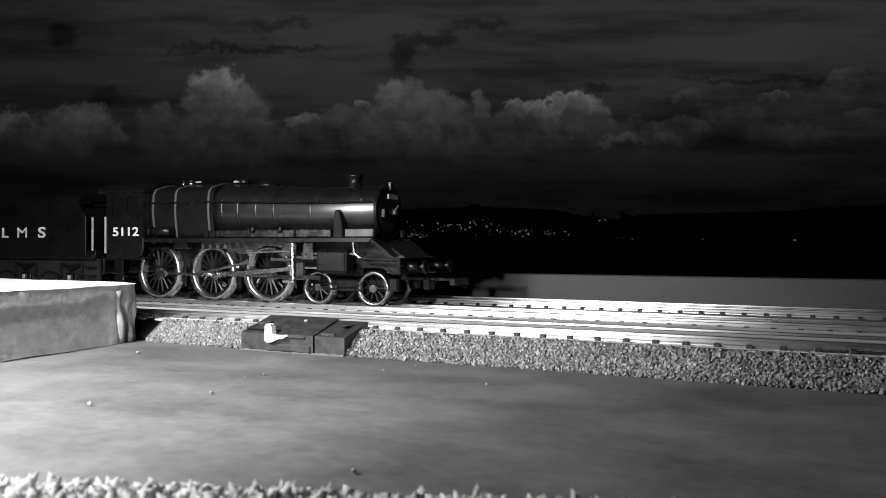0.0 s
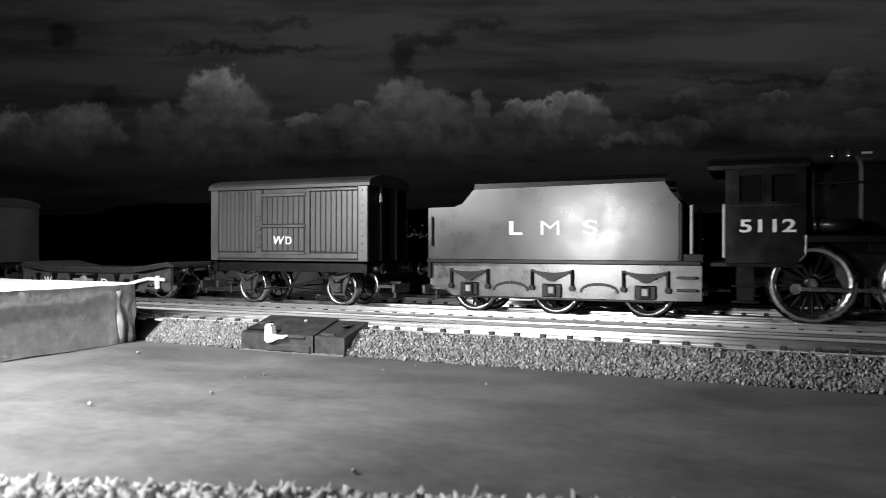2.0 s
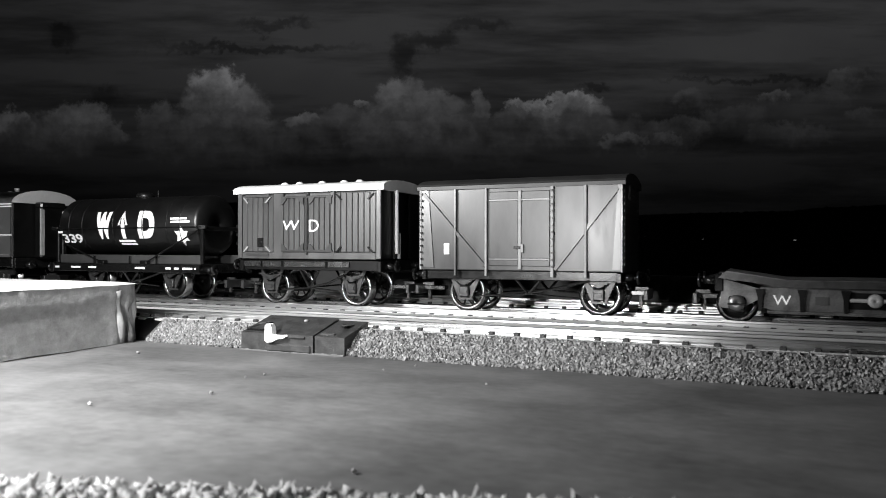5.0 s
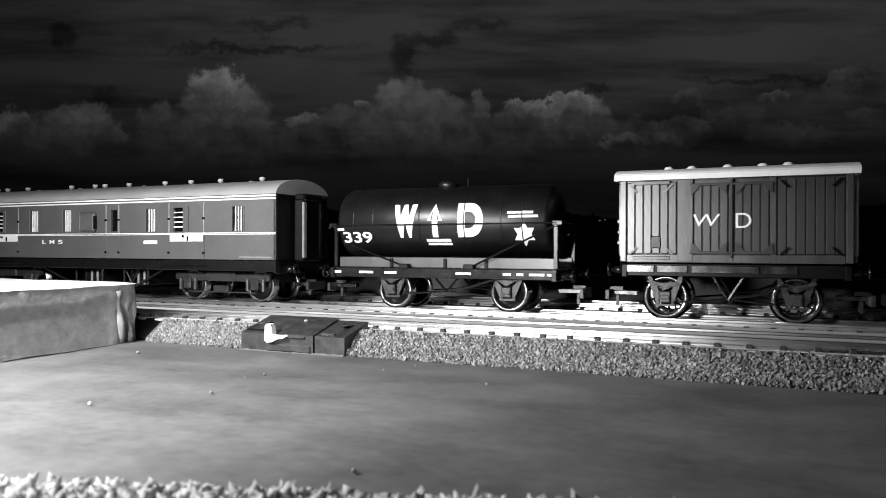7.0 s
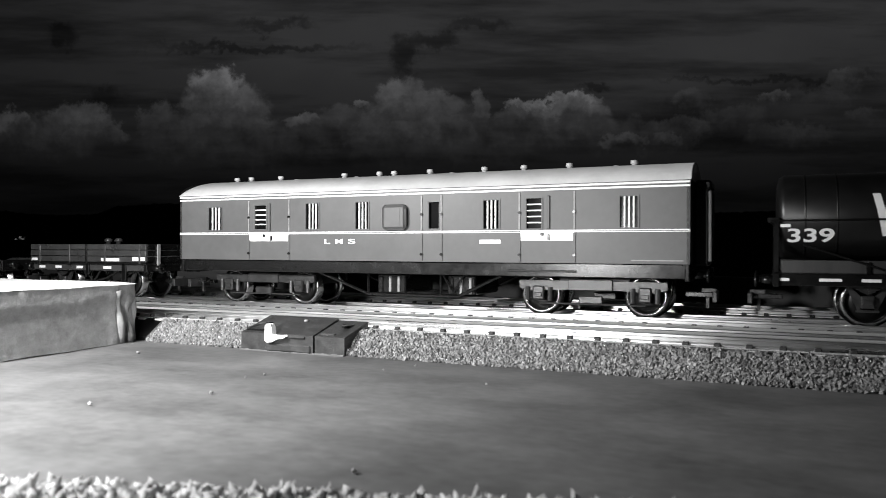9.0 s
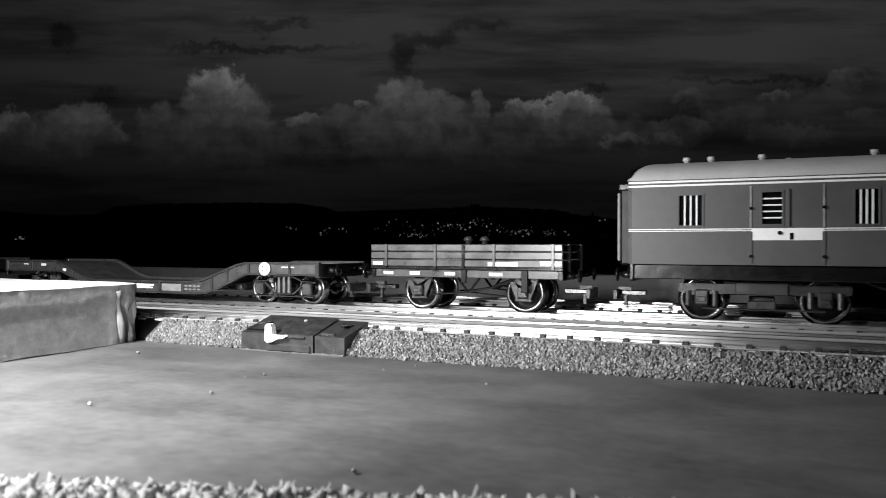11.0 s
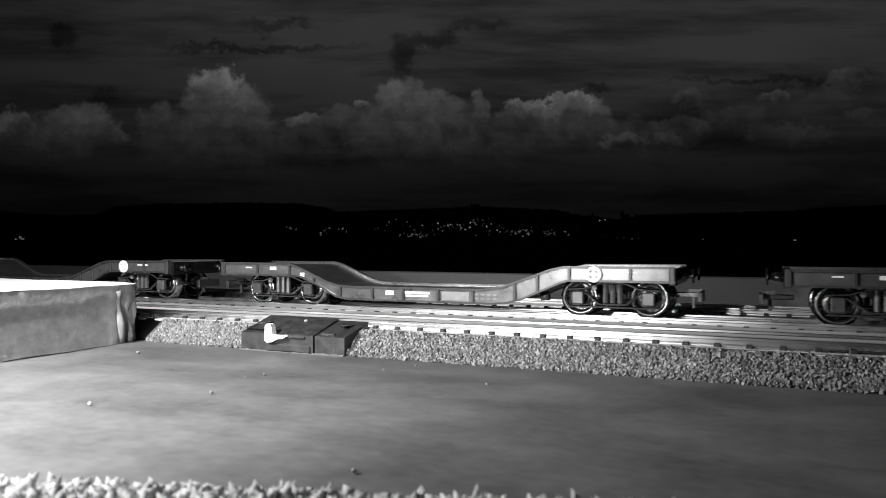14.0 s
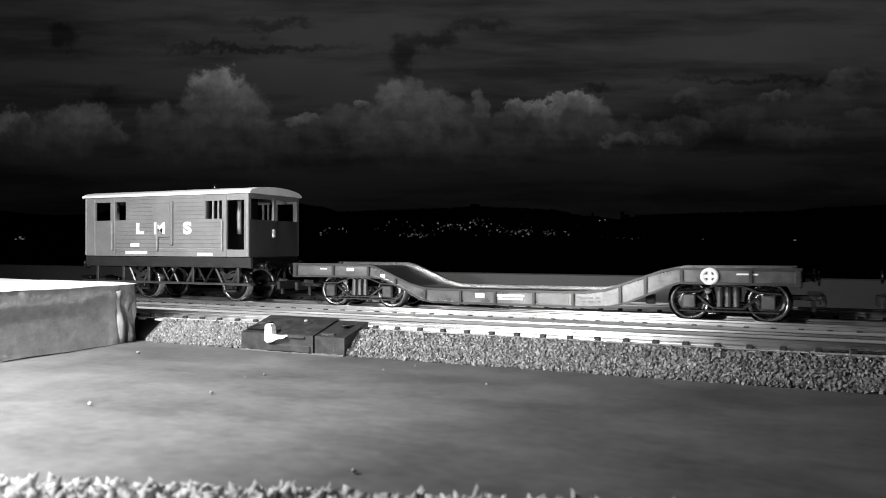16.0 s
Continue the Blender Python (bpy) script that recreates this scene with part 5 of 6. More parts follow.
def open_wagon():
    qa, qb, h = -900.0, -826.2, 16.2
    p, o = vehicle("open_wagon", qa, qb, "low three-plank open wagon with glossy sides", "open wagon")
    part("wagon_floor", Shape(*o).box(qa + 0.4, qb - 0.4, -h + 0.5, h - 0.5, 24.6, 26.2), FRAME, p)
    for z in (25.4, 28.2, 31.0):
        for side in (-1, 1):
            part("side_plank", Shape(*o).box(qa, qb, side * h, side * (h - 1.2), z + 0.1, z + 2.65, 0.25), OPENP, p)
        for q, d in ((qa, 1), (qb, -1)):
            part("end_plank", Shape(*o).box(q, q + d * 1.2, -h + 1.2, h - 1.2, z + 0.1, z + 2.65, 0.25), FRAME, p)
    for side in (-1, 1):
        for q in (-893.4, -873.4, -862.4, -850.8, -829.6):
            part("strap", Shape(*o).box(q - 0.55, q + 0.55, side * h, side * (h + 0.4), 24.8, 33.7, 0.12), FRAME if q == -862.4 else OPENP, p)
        part("hinge_rail", Shape(*o).box(qa, qb, side * (h - 0.4), side * (h + 0.2), 24.6, 25.3, 0.1), FRAME, p)
        for q in (-894, -874, -850.6):
            part("door_catch", Shape(*o).box(q - 1.2, q + 1.2, side * h, side * (h + 0.8), 24.4, 25.6, 0.2), FRAME, p)
        part("solebar", Shape(*o).box(qa + 1, qb - 1, side * 15.2, side * 13, 21.6, 24.5, 0.2), OPENP, p)
        part("door_stop", Shape(*o).box(-863.4, -861.4, side * 15.0, side * 15.9, 19.8, 25.2, 0.2), BLACK, p)
        part("door_stop", Shape(*o).box(-841, -838.6, side * 15.0, side * 15.9, 16.8, 24.6, 0.2), BLACK, p)
    for q in (-866.8, -860.2):
        part("bollard", Shape(*o).lathe([(0.01, 0), (1.2, 0), (1.0, 1.6), (1.9, 1.9), (1.7, 2.8), (0.9, 3.4), (0.01, 3.6)], (q, 0, 33.2), "z", 14), VANG2, p, "dull turned bollard")
    part("bollard_beam", Shape(*o).box(-869, -858, -1.5, 1.5, 26, 33.3, 0.3), FRAME, p)
    for q0, q1, z0, z1 in ((-853, -842, 25.9, 27.3), (-834, -826.6, 26.2, 27.8), (-899, -895, 26.0, 27.2)):
        part("number_bar", Shape(*o).box(q0, q1, -h - 0.1, -h + 0.1, z0, z1), WHITE, p, "white number bar")
    for q0, q1 in ((-895, -891), (-884, -880), (-870, -866), (-853, -848)):
        part("data_bar", Shape(*o).box(q0, q1, -15.3, -15.1, 22.4, 23.6), WHITE, p)
    for q in (qa, qb):
        d = 1 if q == qa else -1
        part("headstock", Shape(*o).box(q, q + d * 1.8, -15.6, 15.6, 21.2, 24.5, 0.2), FRAME, p)
        for y in (-9, 9):
            part("end_post", Shape(*o).box(q - d * 0.8, q, y - 0.9, y + 0.9, 24, 33.6, 0.2), PALE if q == qb else FRAME, p)
    for q in (-881.8, -841.4):
        wheelset(p, o, q, 7.0, 0)
        axleguards(p, o, q, 21.6)
    brake_gear(p, o, -881.8, -841.4, 21.6)
    buffers(p, o, qa, qb, 22.8)
    couplings(p, o, qa, qb)


def well_wagon(shift, label):
    qa, qb, h = -1523.4 + shift, -1343.0 + shift, 17.3
    p, o = vehicle("well_wagon", qa, qb, label, "well wagon", "bogie well wagons")
    top = [(-1523.4, 25.9), (-1490, 25.9), (-1486.5, 25.2), (-1471.5, 19.0), (-1466, 17.7), (-1458, 17.5), (-1408, 17.7), (-1401, 18.6), (-1383.5, 25.0), (-1379, 26.0), (-1343, 26.2)]
    bot = [(-1343, 21.4), (-1377.5, 21.4), (-1380, 20.6), (-1393.8, 14.6), (-1399, 13.2), (-1405, 12.7), (-1463, 12.7), (-1468, 13.6), (-1477, 18.2), (-1484, 20.8), (-1490, 21.3), (-1523.4, 21.0)]
    top = [(a + shift, b) for a, b in top]
    bot = [(a + shift, b) for a, b in bot]
    for side in (-1, 1):
        part("side_girder", Shape(*o).prism(top + bot, side * h, side * (h - 1.0)), WELL, p, "cranked side girder")
        # flanges follow the girder's edges
        fl = Shape(*o)
        for (xa, za), (xb, zb) in zip(top, top[1:]):
            fl.prism([(xa, za + 0.3), (xb, zb + 0.3), (xb, zb - 0.5), (xa, za - 0.5)], side * (h - 1), side * (h + 0.7))
        part("top_flange", fl, WELLEDGE, p, "girder edge in paint dulled against sheen")
        fl = Shape(*o)
        for (xa, za), (xb, zb) in zip(bot, bot[1:]):
            fl.prism([(xa, za + 0.5), (xb, zb + 0.5), (xb, zb - 0.25), (xa, za - 0.25)], side * (h - 1), side * (h + 0.7))
        part("bottom_flange", fl, WELLEDGE, p, "girder edge in paint dulled against sheen")
        for q, z0, z1 in ((-1505, 21.2, 25.6), (-1489.5, 21.2, 25.6), (-1478, 18.2, 21.8), (-1466, 13.2, 17.6), (-1452, 13, 17.4), (-1439, 13, 17.4), (-1425, 13, 17.4), (-1411.5, 13, 17.4), (-1396, 14, 20.2), (-1388, 17.2, 23.4), (-1377, 21.4, 25.8), (-1357, 21.4, 26)):
            part("rib", Shape(*o).box(q + shift - 0.5, q + shift + 0.5, side * h, side * (h + 0.75), z0, z1, 0.12), WELLEDGE, p)
        for q in (qa, qb):
            d = 1 if q == qa else -1
            part("corner_post", Shape(*o).box(q, q + d * 2.0, side * (h + 0.9), side * (h - 2), 20.6, 26.2, 0.4), VANG2, p)
    part("deck", Shape(*o).prism([(a, b - 0.9) for a, b in top] + [(a, b - 2.0) for a, b in top[::-1]], -h + 1.05, h - 1.05), WELLEDGE, p)
    for q, d in ((qa, 1), (qb, -1)):
        part("headstock", Shape(*o).box(q - d * 0.3, q + d * 1.2, -h + 2.1, h - 2.1, 20.4, 25.8, 0.3), FRAME, p)
    # white roundel with a cross-shaped opening
    s = Shape(*o)
    c = (-1368.7 + shift, -h - 0.75, 23.7)
    s.lathe([(1.5, -0.2), (2.7, -0.2), (2.7, 0.2), (1.5, 0.2)], c, "y", 28)
    s.box(c[0] - 2.3, c[0] + 2.3, c[1] - 0.2, c[1] + 0.2, c[2] - 0.55, c[2] + 0.55)
    s.box(c[0] - 0.55, c[0] + 0.55, c[1] - 0.22, c[1] + 0.22, c[2] - 2.3, c[2] + 2.3)
    part("roundel", s, WHITE, p, "white roundel with a cross")
    for q0, q1, z0, z1 in ((-1438.4, -1428.4, 15.4, 16.3), (-1438, -1429, 14.4, 15.1), (-1423.6, -1413, 13.6, 16.6), (-1446.4, -1443, 14.8, 16.4), (-1361, -1355, 24.2, 24.7), (-1499, -1496, 23.4, 24.6), (-1511, -1508, 23.9, 24.4), (-1484.5, -1482.6, 20.9, 22.4)):
        part("data_panel", Shape(*o).box(q0 + shift, q1 + shift, -h - 0.16, -h + 0.05, z0, z1, 0.0), WHITE if q0 != -1423.6 else PALE, p)
    for k in range(8):
        q = -1411 + shift + (k % 4) * 2.3
        z = 14.2 + (k // 4) * 1.4
        part("data_mark", Shape(*o).box(q, q + 1.5, -h - 0.14, -h + 0.05, z, z + 0.6), PALE, p)
    for axles in ((-1509.0, -1484.0), (-1375.2, -1352.0)):
        ax = [a + shift for a in axles]
        mid = sum(ax) / 2
        for q in ax:
            wheelset(p, o, q, 6.2, 0, centre=WMETAL)
        part("bogie_bolster", Shape(*o).box(mid - 3, mid + 3, -11.5, 11.5, 17, 21, 0.3), BLACK, p)
        for side in (-1, 1):
            y = side * 11.8
            bar = Shape(*o).path([(ax[0] - 3.6, y, 18.4), (ax[0] + 3, y, 18.8), (mid - 4.4, y, 20.6), (mid + 4.4, y, 20.6), (ax[1] - 3, y, 18.8), (ax[1] + 3.6, y, 18.4)], 0.55, 6)
            bar.path([(ax[0] + 2, y, 17.8), (mid - 4.4, y, 13.6), (mid + 4.4, y, 13.6), (ax[1] - 2, y, 17.8)], 0.5, 6)
            bar.path([(ax[0] - 3, y, 12.6), (ax[1] + 3, y, 12.6)], 0.45, 6)
            part("diamond_frame", bar, WMETAL, p, "diamond-framed bogie side")
            for q in ax:
                part("axlebox", Shape(*o).box(q - 2.0, q + 2.0, y - side * 0.4, y + side * 1.6, 13.4, 17.8, 0.4), BOGIE, p)
            for d in (-2.4, 0.0, 2.4):
                part("bogie_spring", Shape(*o).rod((mid + d, y, 14.0), (mid + d, y, 20.2), 0.95, 8), BOGIE, p)
            part("frame_bolt", Shape(*o).lathe([(0.01, 0), (0.9, 0), (0.9, side * 1.0), (0.01, side * 1.0)], (mid - 6, y, 18.9), "y", 10), PALE, p)
    part("brake_cylinder", Shape(*o).rod((-1389 + shift, -9, 15.6), (-1386 + shift, -9, 15.6), 1.6, 12), BOGIE, p)
    buffers(p, o, qa, qb, 23.4)
    couplings(p, o, qa, qb, z=16.8)


def brake_van():
    qa, qb, h = -1638.0, -1545.4, 17.2
    p, o = vehicle("brake_van", qa, qb, "guard's brake van with open verandas and white letters", "brake van")
    def wall(q0, q1, z0, z1, name="side_wall", out=0.0, m=BRAKE, bev=0.0):
        for side in (-1, 1):
            part(name, Shape(*o).box(q0, q1, side * (h + out), side * (h - 1.0), z0, z1, bev), m, p)
    wall(-1632, -1622.4, 28.4, 44.2)
    wall(-1620, -1613.2, 28.4, 44.2)
    wall(-1613.2, -1568.0, 28.4, 54.6)
    wall(-1568.0, -1559.2, 28.4, 43.4)
    wall(-1632, -1613.2, 52.4, 54.6)
    wall(-1568.0, -1547.6, 51.8, 54.6)
    wall(qa, -1632, 28.4, 54.6, "corner_post", 0.3, BRAKE, 0.2)
    wall(-1622.4, -1619.6, 28.4, 54.4, "door_post", 0.4, BRAKE, 0.2)
    wall(-1559.2, -1556.8, 28.4, 54.4, "door_post", 0.4, BRAKE, 0.2)
    wall(-1547.8, qb, 28.4, 54.6, "corner_post", 0.3, BRAKE, 0.2)
    wall(-1556.8, -1547.8, 28.4, 31.4, "step_plate", 0.0, BRAKE)
    wall(-1621, -1558, 31.6, 32.0, "bottom_trim", 0.4, PALE, 0.1)
    for side in (-1, 1):
        for k in range(14):
            z = 30.4 + k * 1.75
            q0, q1 = (-1613.0, -1568.2) if z > 43 else (-1619.4, -1559.4)
            part("side_plank", Shape(*o).box(q0, q1, side * h, side * (h + 0.18), z, z + 1.6, 0.07), BRAKE, p)
        part("ducket", Shape(*o).box(-1597, -1587.5, side * h, side * (h + 0.9), 36.5, 51.4, 0.3), BRAKE, p, "shallow projecting side lookout")
        part("ducket_post", Shape(*o).box(-1587.0, -1585.4, side * h, side * (h + 1.3), 33.2, 52, 0.3), BRAKE, p)
        for q in (-1558.6, -1620.6, -1594.0):
            part("handrail", Shape(*o).rod((q, side * (h + 1.0), 31), (q, side * (h + 1.0), 43.5), 0.45, 8), PALE, p, "pale painted handrail")
        part("solebar", Shape(*o).box(qa - 0.8, qb + 0.2, side * 16.6, side * 14.6, 23.8, 28.3, 0.25), GUARD, p)
        part("footboard", Shape(*o).box(qa - 1.5, qb + 1, side * 17.6, side * 14.2, 16.6, 17.5, 0.2), VANG, p, "long wooden footboard")
        for q in (-1632, -1616, -1601, -1576, -1552):
            part("footboard_hanger", Shape(*o).box(q - 0.6, q + 0.6, side * 15.4, side * 16.2, 17, 24, 0.15), VANG, p)
        for q in (-1590, -1570):
            part("leg_stay", Shape(*o).path([(q - 4, side * 15, 23.8), (q, side * 15, 17.5), (q + 4, side * 15, 23.8)], 0.5, 6), FRAME, p)
        part("end_step", Shape(*o).box(qa - 3.4, qa + 3, side * 17.2, side * 13, 17.6, 19.4, 0.3), FRAME, p)
        for q in (-1564.4, -1561.6):
            part("window_bar", Shape(*o).box(q - 0.35, q + 0.35, side * (h - 0.3), side * (h - 0.8), 43.4, 51.8), PALE, p, "pale window bar")
        for q in (qa + 0.6, qb - 0.6):
            part("corner_strip", Shape(*o).box(q - 0.4, q + 0.4, side * (h + 0.3), side * (h + 0.6), 28.6, 54.4, 0.1), PALE, p, "pale worn corner strip")
        for q in (-1607.6, -1558.8, -1583):
            part("axle_stay", Shape(*o).rod((q - 6, side * 14.6, 23.6), (q - 2.2, side * 14.6, 16.6), 0.5, 6).rod((q + 6, side * 14.6, 23.6), (q + 2.2, side * 14.6, 16.6), 0.5, 6), VANG, p)
    # inner cabin ends and veranda fronts
    prof = [(-h + 1, 28.4), (-h + 1, 54.6)] + [((h - 1) * math.sin((k / 10 - 0.5) * math.pi), 54.6 + 2.2 * math.cos((k / 10 - 0.5) * math.pi)) for k in range(1, 10)] + [(h - 1, 54.6), (h - 1, 28.4)]
    for q in (-1613, -1568):
        part("cabin_end", Shape(*o).prismx(prof, q, q + 1.0), BLACK, p)
    part("cabin_door_post", Shape(*o).box(-1566.8, -1566.0, -8, -6.4, 28.4, 54, 0.2), PALE, p)
    part("stove_pipe_inside", Shape(*o).rod((-1562, -3, 38), (-1562, -3, 54), 1.0, 8), PALE, p)
    for q, d in ((qa, 1), (qb, -1)):
        # the qb front gets a darker paint because less light falls on it
        part("veranda_front", Shape(*o).box(q, q + d * 1.0, -h + 0.4, h - 0.4, 28.4, 43.8), BRAKE if q == qa else VANG3, p)
        for y in (-h + 0.5, 0.0, h - 0.5):
            part("veranda_post", Shape(*o).box(q, q + d * 1.1, y - 0.9, y + 0.9, 43.6, 55.2, 0.15), BRAKE, p)
        arch = [(-h, 52.6), (-h, 54.8)] + [(h * math.sin((k / 10 - 0.5) * math.pi), 54.8 + 2.4 * math.cos((k / 10 - 0.5) * math.pi)) for k in range(1, 10)] + [(h, 54.8), (h, 52.6)]
        part("end_arch", Shape(*o).prismx(arch, q, q + d * 1.0), BRAKE, p)
        part("tail_plate", Shape(*o).box(q - d * 0.3, q, -1.6, -0.2, 36.6, 40.0), WHITE, p)
        part("headstock", Shape(*o).box(q - d * 0.9, q + d * 1.0, -16, 16, 23.4, 28.2, 0.2), FRAME, p)
    part("veranda_floor", Shape(*o).box(qa + 0.5, qb - 0.5, -h + 1.2, h - 1.2, 27.2, 28.6), FRAME, p)
    # roof and edge are white to carry the strong light along the curve
    part("roof", Shape(*o).prismx(roof_arc(17.8, 55.2, 57.9, thick=0.6), qa - 1.4, qb + 1.2), ROOFW, p, "curved roof, whitened for the light on it")
    for side in (-1, 1):
        part("roof_edge", Shape(*o).box(qa - 1.4, qb + 1.2, side * 17.6, side * 18.2, 54.5, 55.5, 0.15), ROOFW, p, "roof edge whitened as if brightly lit")
    part("chimney", Shape(*o).rod((-1578, 0, 57.8), (-1578, 0, 60.4), 1.0, 10), FRAME, p)
    lettering("L", -1606.8, -1602.4, 38.0, 43.0, -h - 0.2, o, p, bold=0.05)
    lettering("M", -1595.6, -1589.6, 38.0, 43.0, -h - 0.9, o, p, bold=0.03)
    lettering("S", -1580.0, -1575.4, 37.8, 43.2, -h - 0.2, o, p, bold=0.05)
    for q0, q1, z0, z1 in ((-1610, -1605, 32.4, 34), (-1613, -1600.6, 29.2, 30.6), (-1572, -1564, 28.8, 30)):
        part("number_bar", Shape(*o).box(q0, q1, -h - 0.45, -h + 0.1, z0, z1), WHITE, p)
    for q in (-1607.6, -1558.8):
        wheelset(p, o, q, 7.0, 0)
        axleguards(p, o, q, 23.8, ya=12.2)
    buffers(p, o, qa - 0.8, qb + 0.6, 24.6)
    couplings(p, o, qa, qb)


def tender():
    qa, qb, h = -58.6, 35.4, 17.2
    p, o = vehicle("tender", qa, qb, "dark six-wheeled locomotive tender with white letters", "tender")
    zb = 28.3
    prof = [(-58.2, zb), (-58.2, 46.8), (-47.8, 46.9), (-45.0, 48.0), (-42.6, 50.6), (-40.6, 52.8), (24.4, 53.6), (26.0, 50.6), (29.4, 46.6), (29.4, zb)]
    for side in (-1, 1):
        part("tank_side", Shape(*o).prism(prof, side * h, side * (h - 1.2)), TENDER, p, "smooth dark side sheet")
        fl = Shape(*o)
        fl.prismx([(side * h, 52.6), (side * (h - 0.4), 54.8), (side * (h - 3.2), 56.4), (side * (h - 3.8), 56.0), (side * (h - 1.2), 54.4), (side * (h - 1.2), 52.4)], -40.4, 24.6)
        part("coping", fl, BLACK, p)
        part("side_edge", Shape(*o).box(28.6, 29.8, side * (h + 0.2), side * (h - 1.2), zb, 46.6, 0.2), LOCO, p)
        part("frame_top", Shape(*o).box(qa, qb, side * (h + 0.6), side * (h - 2), 27.0, 28.4, 0.2), LOCO, p)
        fr = [(qa, 27), (qb, 27), (qb, 15.6), (24, 15.4), (-50, 15.4), (-52, 17), (qa, 19)]
        part("outer_frame", Shape(*o).prism(fr, side * 14.6, side * 13.4), TFRAME, p)
        for q in (-27.6, 3.2):
            for rx, rz, y0, y1, m, nm in ((6.6, 3.0, 14.5, 14.75, BLACK, "frame_rim"), (5.6, 2.0, 14.6, 14.9, TFRAME, "frame_opening")):
                pts = [(q + rx * math.cos(a), 17.8 + rz * math.sin(a)) for a in [k * math.pi / 10 for k in range(11)]] + [(q - rx, 17.4), (q + rx, 17.4)]
                part(nm, Shape(*o).prism(pts, side * y1, side * y0), m, p)
        for q in (-43.0, -12.8, 18.2):
            sp = Shape(*o)
            for k, half in enumerate((7.0, 6.0, 4.8, 3.4, 2.0)):
                z0 = 23.4 - 0.62 * k
                sp.prism([(q - half, z0 + 0.9), (q - half * 0.5, z0 + 0.25), (q, z0), (q + half * 0.5, z0 + 0.25), (q + half, z0 + 0.9), (q + half, z0 + 1.45), (q + half * 0.5, z0 + 0.8), (q, z0 + 0.55), (q - half * 0.5, z0 + 0.8), (q - half, z0 + 1.45)], side * 14.6, side * 16.0)
            part("leaf_spring", sp, BLACK, p)
            for d in (-7, 7):
                part("spring_hanger", Shape(*o).rod((q + d, side * 15.2, 18.4), (q + d, side * 15.2, 25), 0.6, 8).rod((q + d, side * 14.8, 18.8), (q + d, side * 16.2, 18.8), 1.0, 8), BLACK, p)
            part("axlebox", Shape(*o).box(q - 3.4, q + 3.4, side * 14.5, side * 15.6, 15.6, 20.2, 0.3).box(q - 1.6, q + 1.6, side * 15.4, side * 16.4, 16.2, 19.8, 0.3), BLACK, p)
            part("axlebox_cover", Shape(*o).box(q - 0.9, q + 0.9, side * 16.3, side * 16.7, 17.0, 19.2, 0.1), PALE, p)
        part("guard_rail", Shape(*o).box(-49, 24, side * 14.5, side * 15.2, 14.7, 15.4, 0.1), BLACK, p)
        part("step", Shape(*o).box(28, 34, side * 14.6, side * 16.6, 18.6, 19.4, 0.2).box(28, 34, side * 14.6, side * 16.6, 22.6, 23.4, 0.2), TENDER, p)
        part("handrail", Shape(*o).rod((32.4, side * 15.6, 28.2), (32.4, side * 15.6, 46), 0.5, 8), PALE, p, "bright upright handrail")
        part("rear_handrail", Shape(*o).rod((-56.4, side * (h + 0.7), 33), (-56.4, side * (h + 0.7), 43.5), 0.35, 8), LOCO, p)
        part("bracket", Shape(*o).box(30, 36, side * (h - 4), side * h, 27.8, 30.6, 0.2), LOCO, p)
    part("back_plate", Shape(*o).box(-58.2, -57, -h + 1.2, h - 1.2, zb, 46.6), LOCO, p)
    part("tank_top", Shape(*o).box(-57, -40.4, -h + 1.2, h - 1.2, 45.6, 46.6), LOCO, p)
    part("bunker_back", Shape(*o).box(-42, -40.6, -h + 1.2, h - 1.2, 46.6, 52.4), LOCO, p)
    part("front_plate", Shape(*o).box(24, 25.4, -h + 1.2, h - 1.2, zb, 50), BLACK, p)
    part("coal_plate", Shape(*o).prism([(-40.6, 50), (24, 46), (24, 44.8), (-40.6, 48.8)], -h + 1.3, h - 1.3), BLACK, p)
    for q in (-22, -14, -8, -32):
        part("filler_lid", Shape(*o).lathe([(0.01, 0), (2.6, 0), (2.6, 1.0), (0.01, 1.6)], (q, 2, 55.2 - 0.02 * q), "z", 14), LOCO, p)
    part("top_deck", Shape(*o).box(-40.4, -2, -h + 4, h - 4, 54.4, 55.6, 0.2), LOCO, p)
    part("chassis", Shape(*o).box(qa, qb, -12, 12, 20, 28, 0.2), BLACK, p)
    part("rear_beam", Shape(*o).box(qa - 0.6, qa + 1, -16, 16, 21.5, 27.5, 0.3), LOCO, p)
    part("drawbar", Shape(*o).box(qb - 2, qb + 8, -1.5, 1.5, 18, 19, 0.2), FRAME, p)
    lettering("L", -27.4, -22.6, 36.8, 41.6, -h, o, p, bold=0.025, material=GILT)
    lettering("M", -16.2, -9.6, 36.8, 41.6, -h, o, p, bold=0.0, material=GILT)
    lettering("S", -1.8, 3.4, 36.6, 41.8, -h, o, p, bold=0.025, material=GILT)
    for q in (-43.0, -12.8, 18.2):
        wheelset(p, o, q, 8.2, 10)
    buffers(p, o, qa - 0.6, qb, 24.4, (True, False))
    couplings(p, o, qa, qb, (True, False))


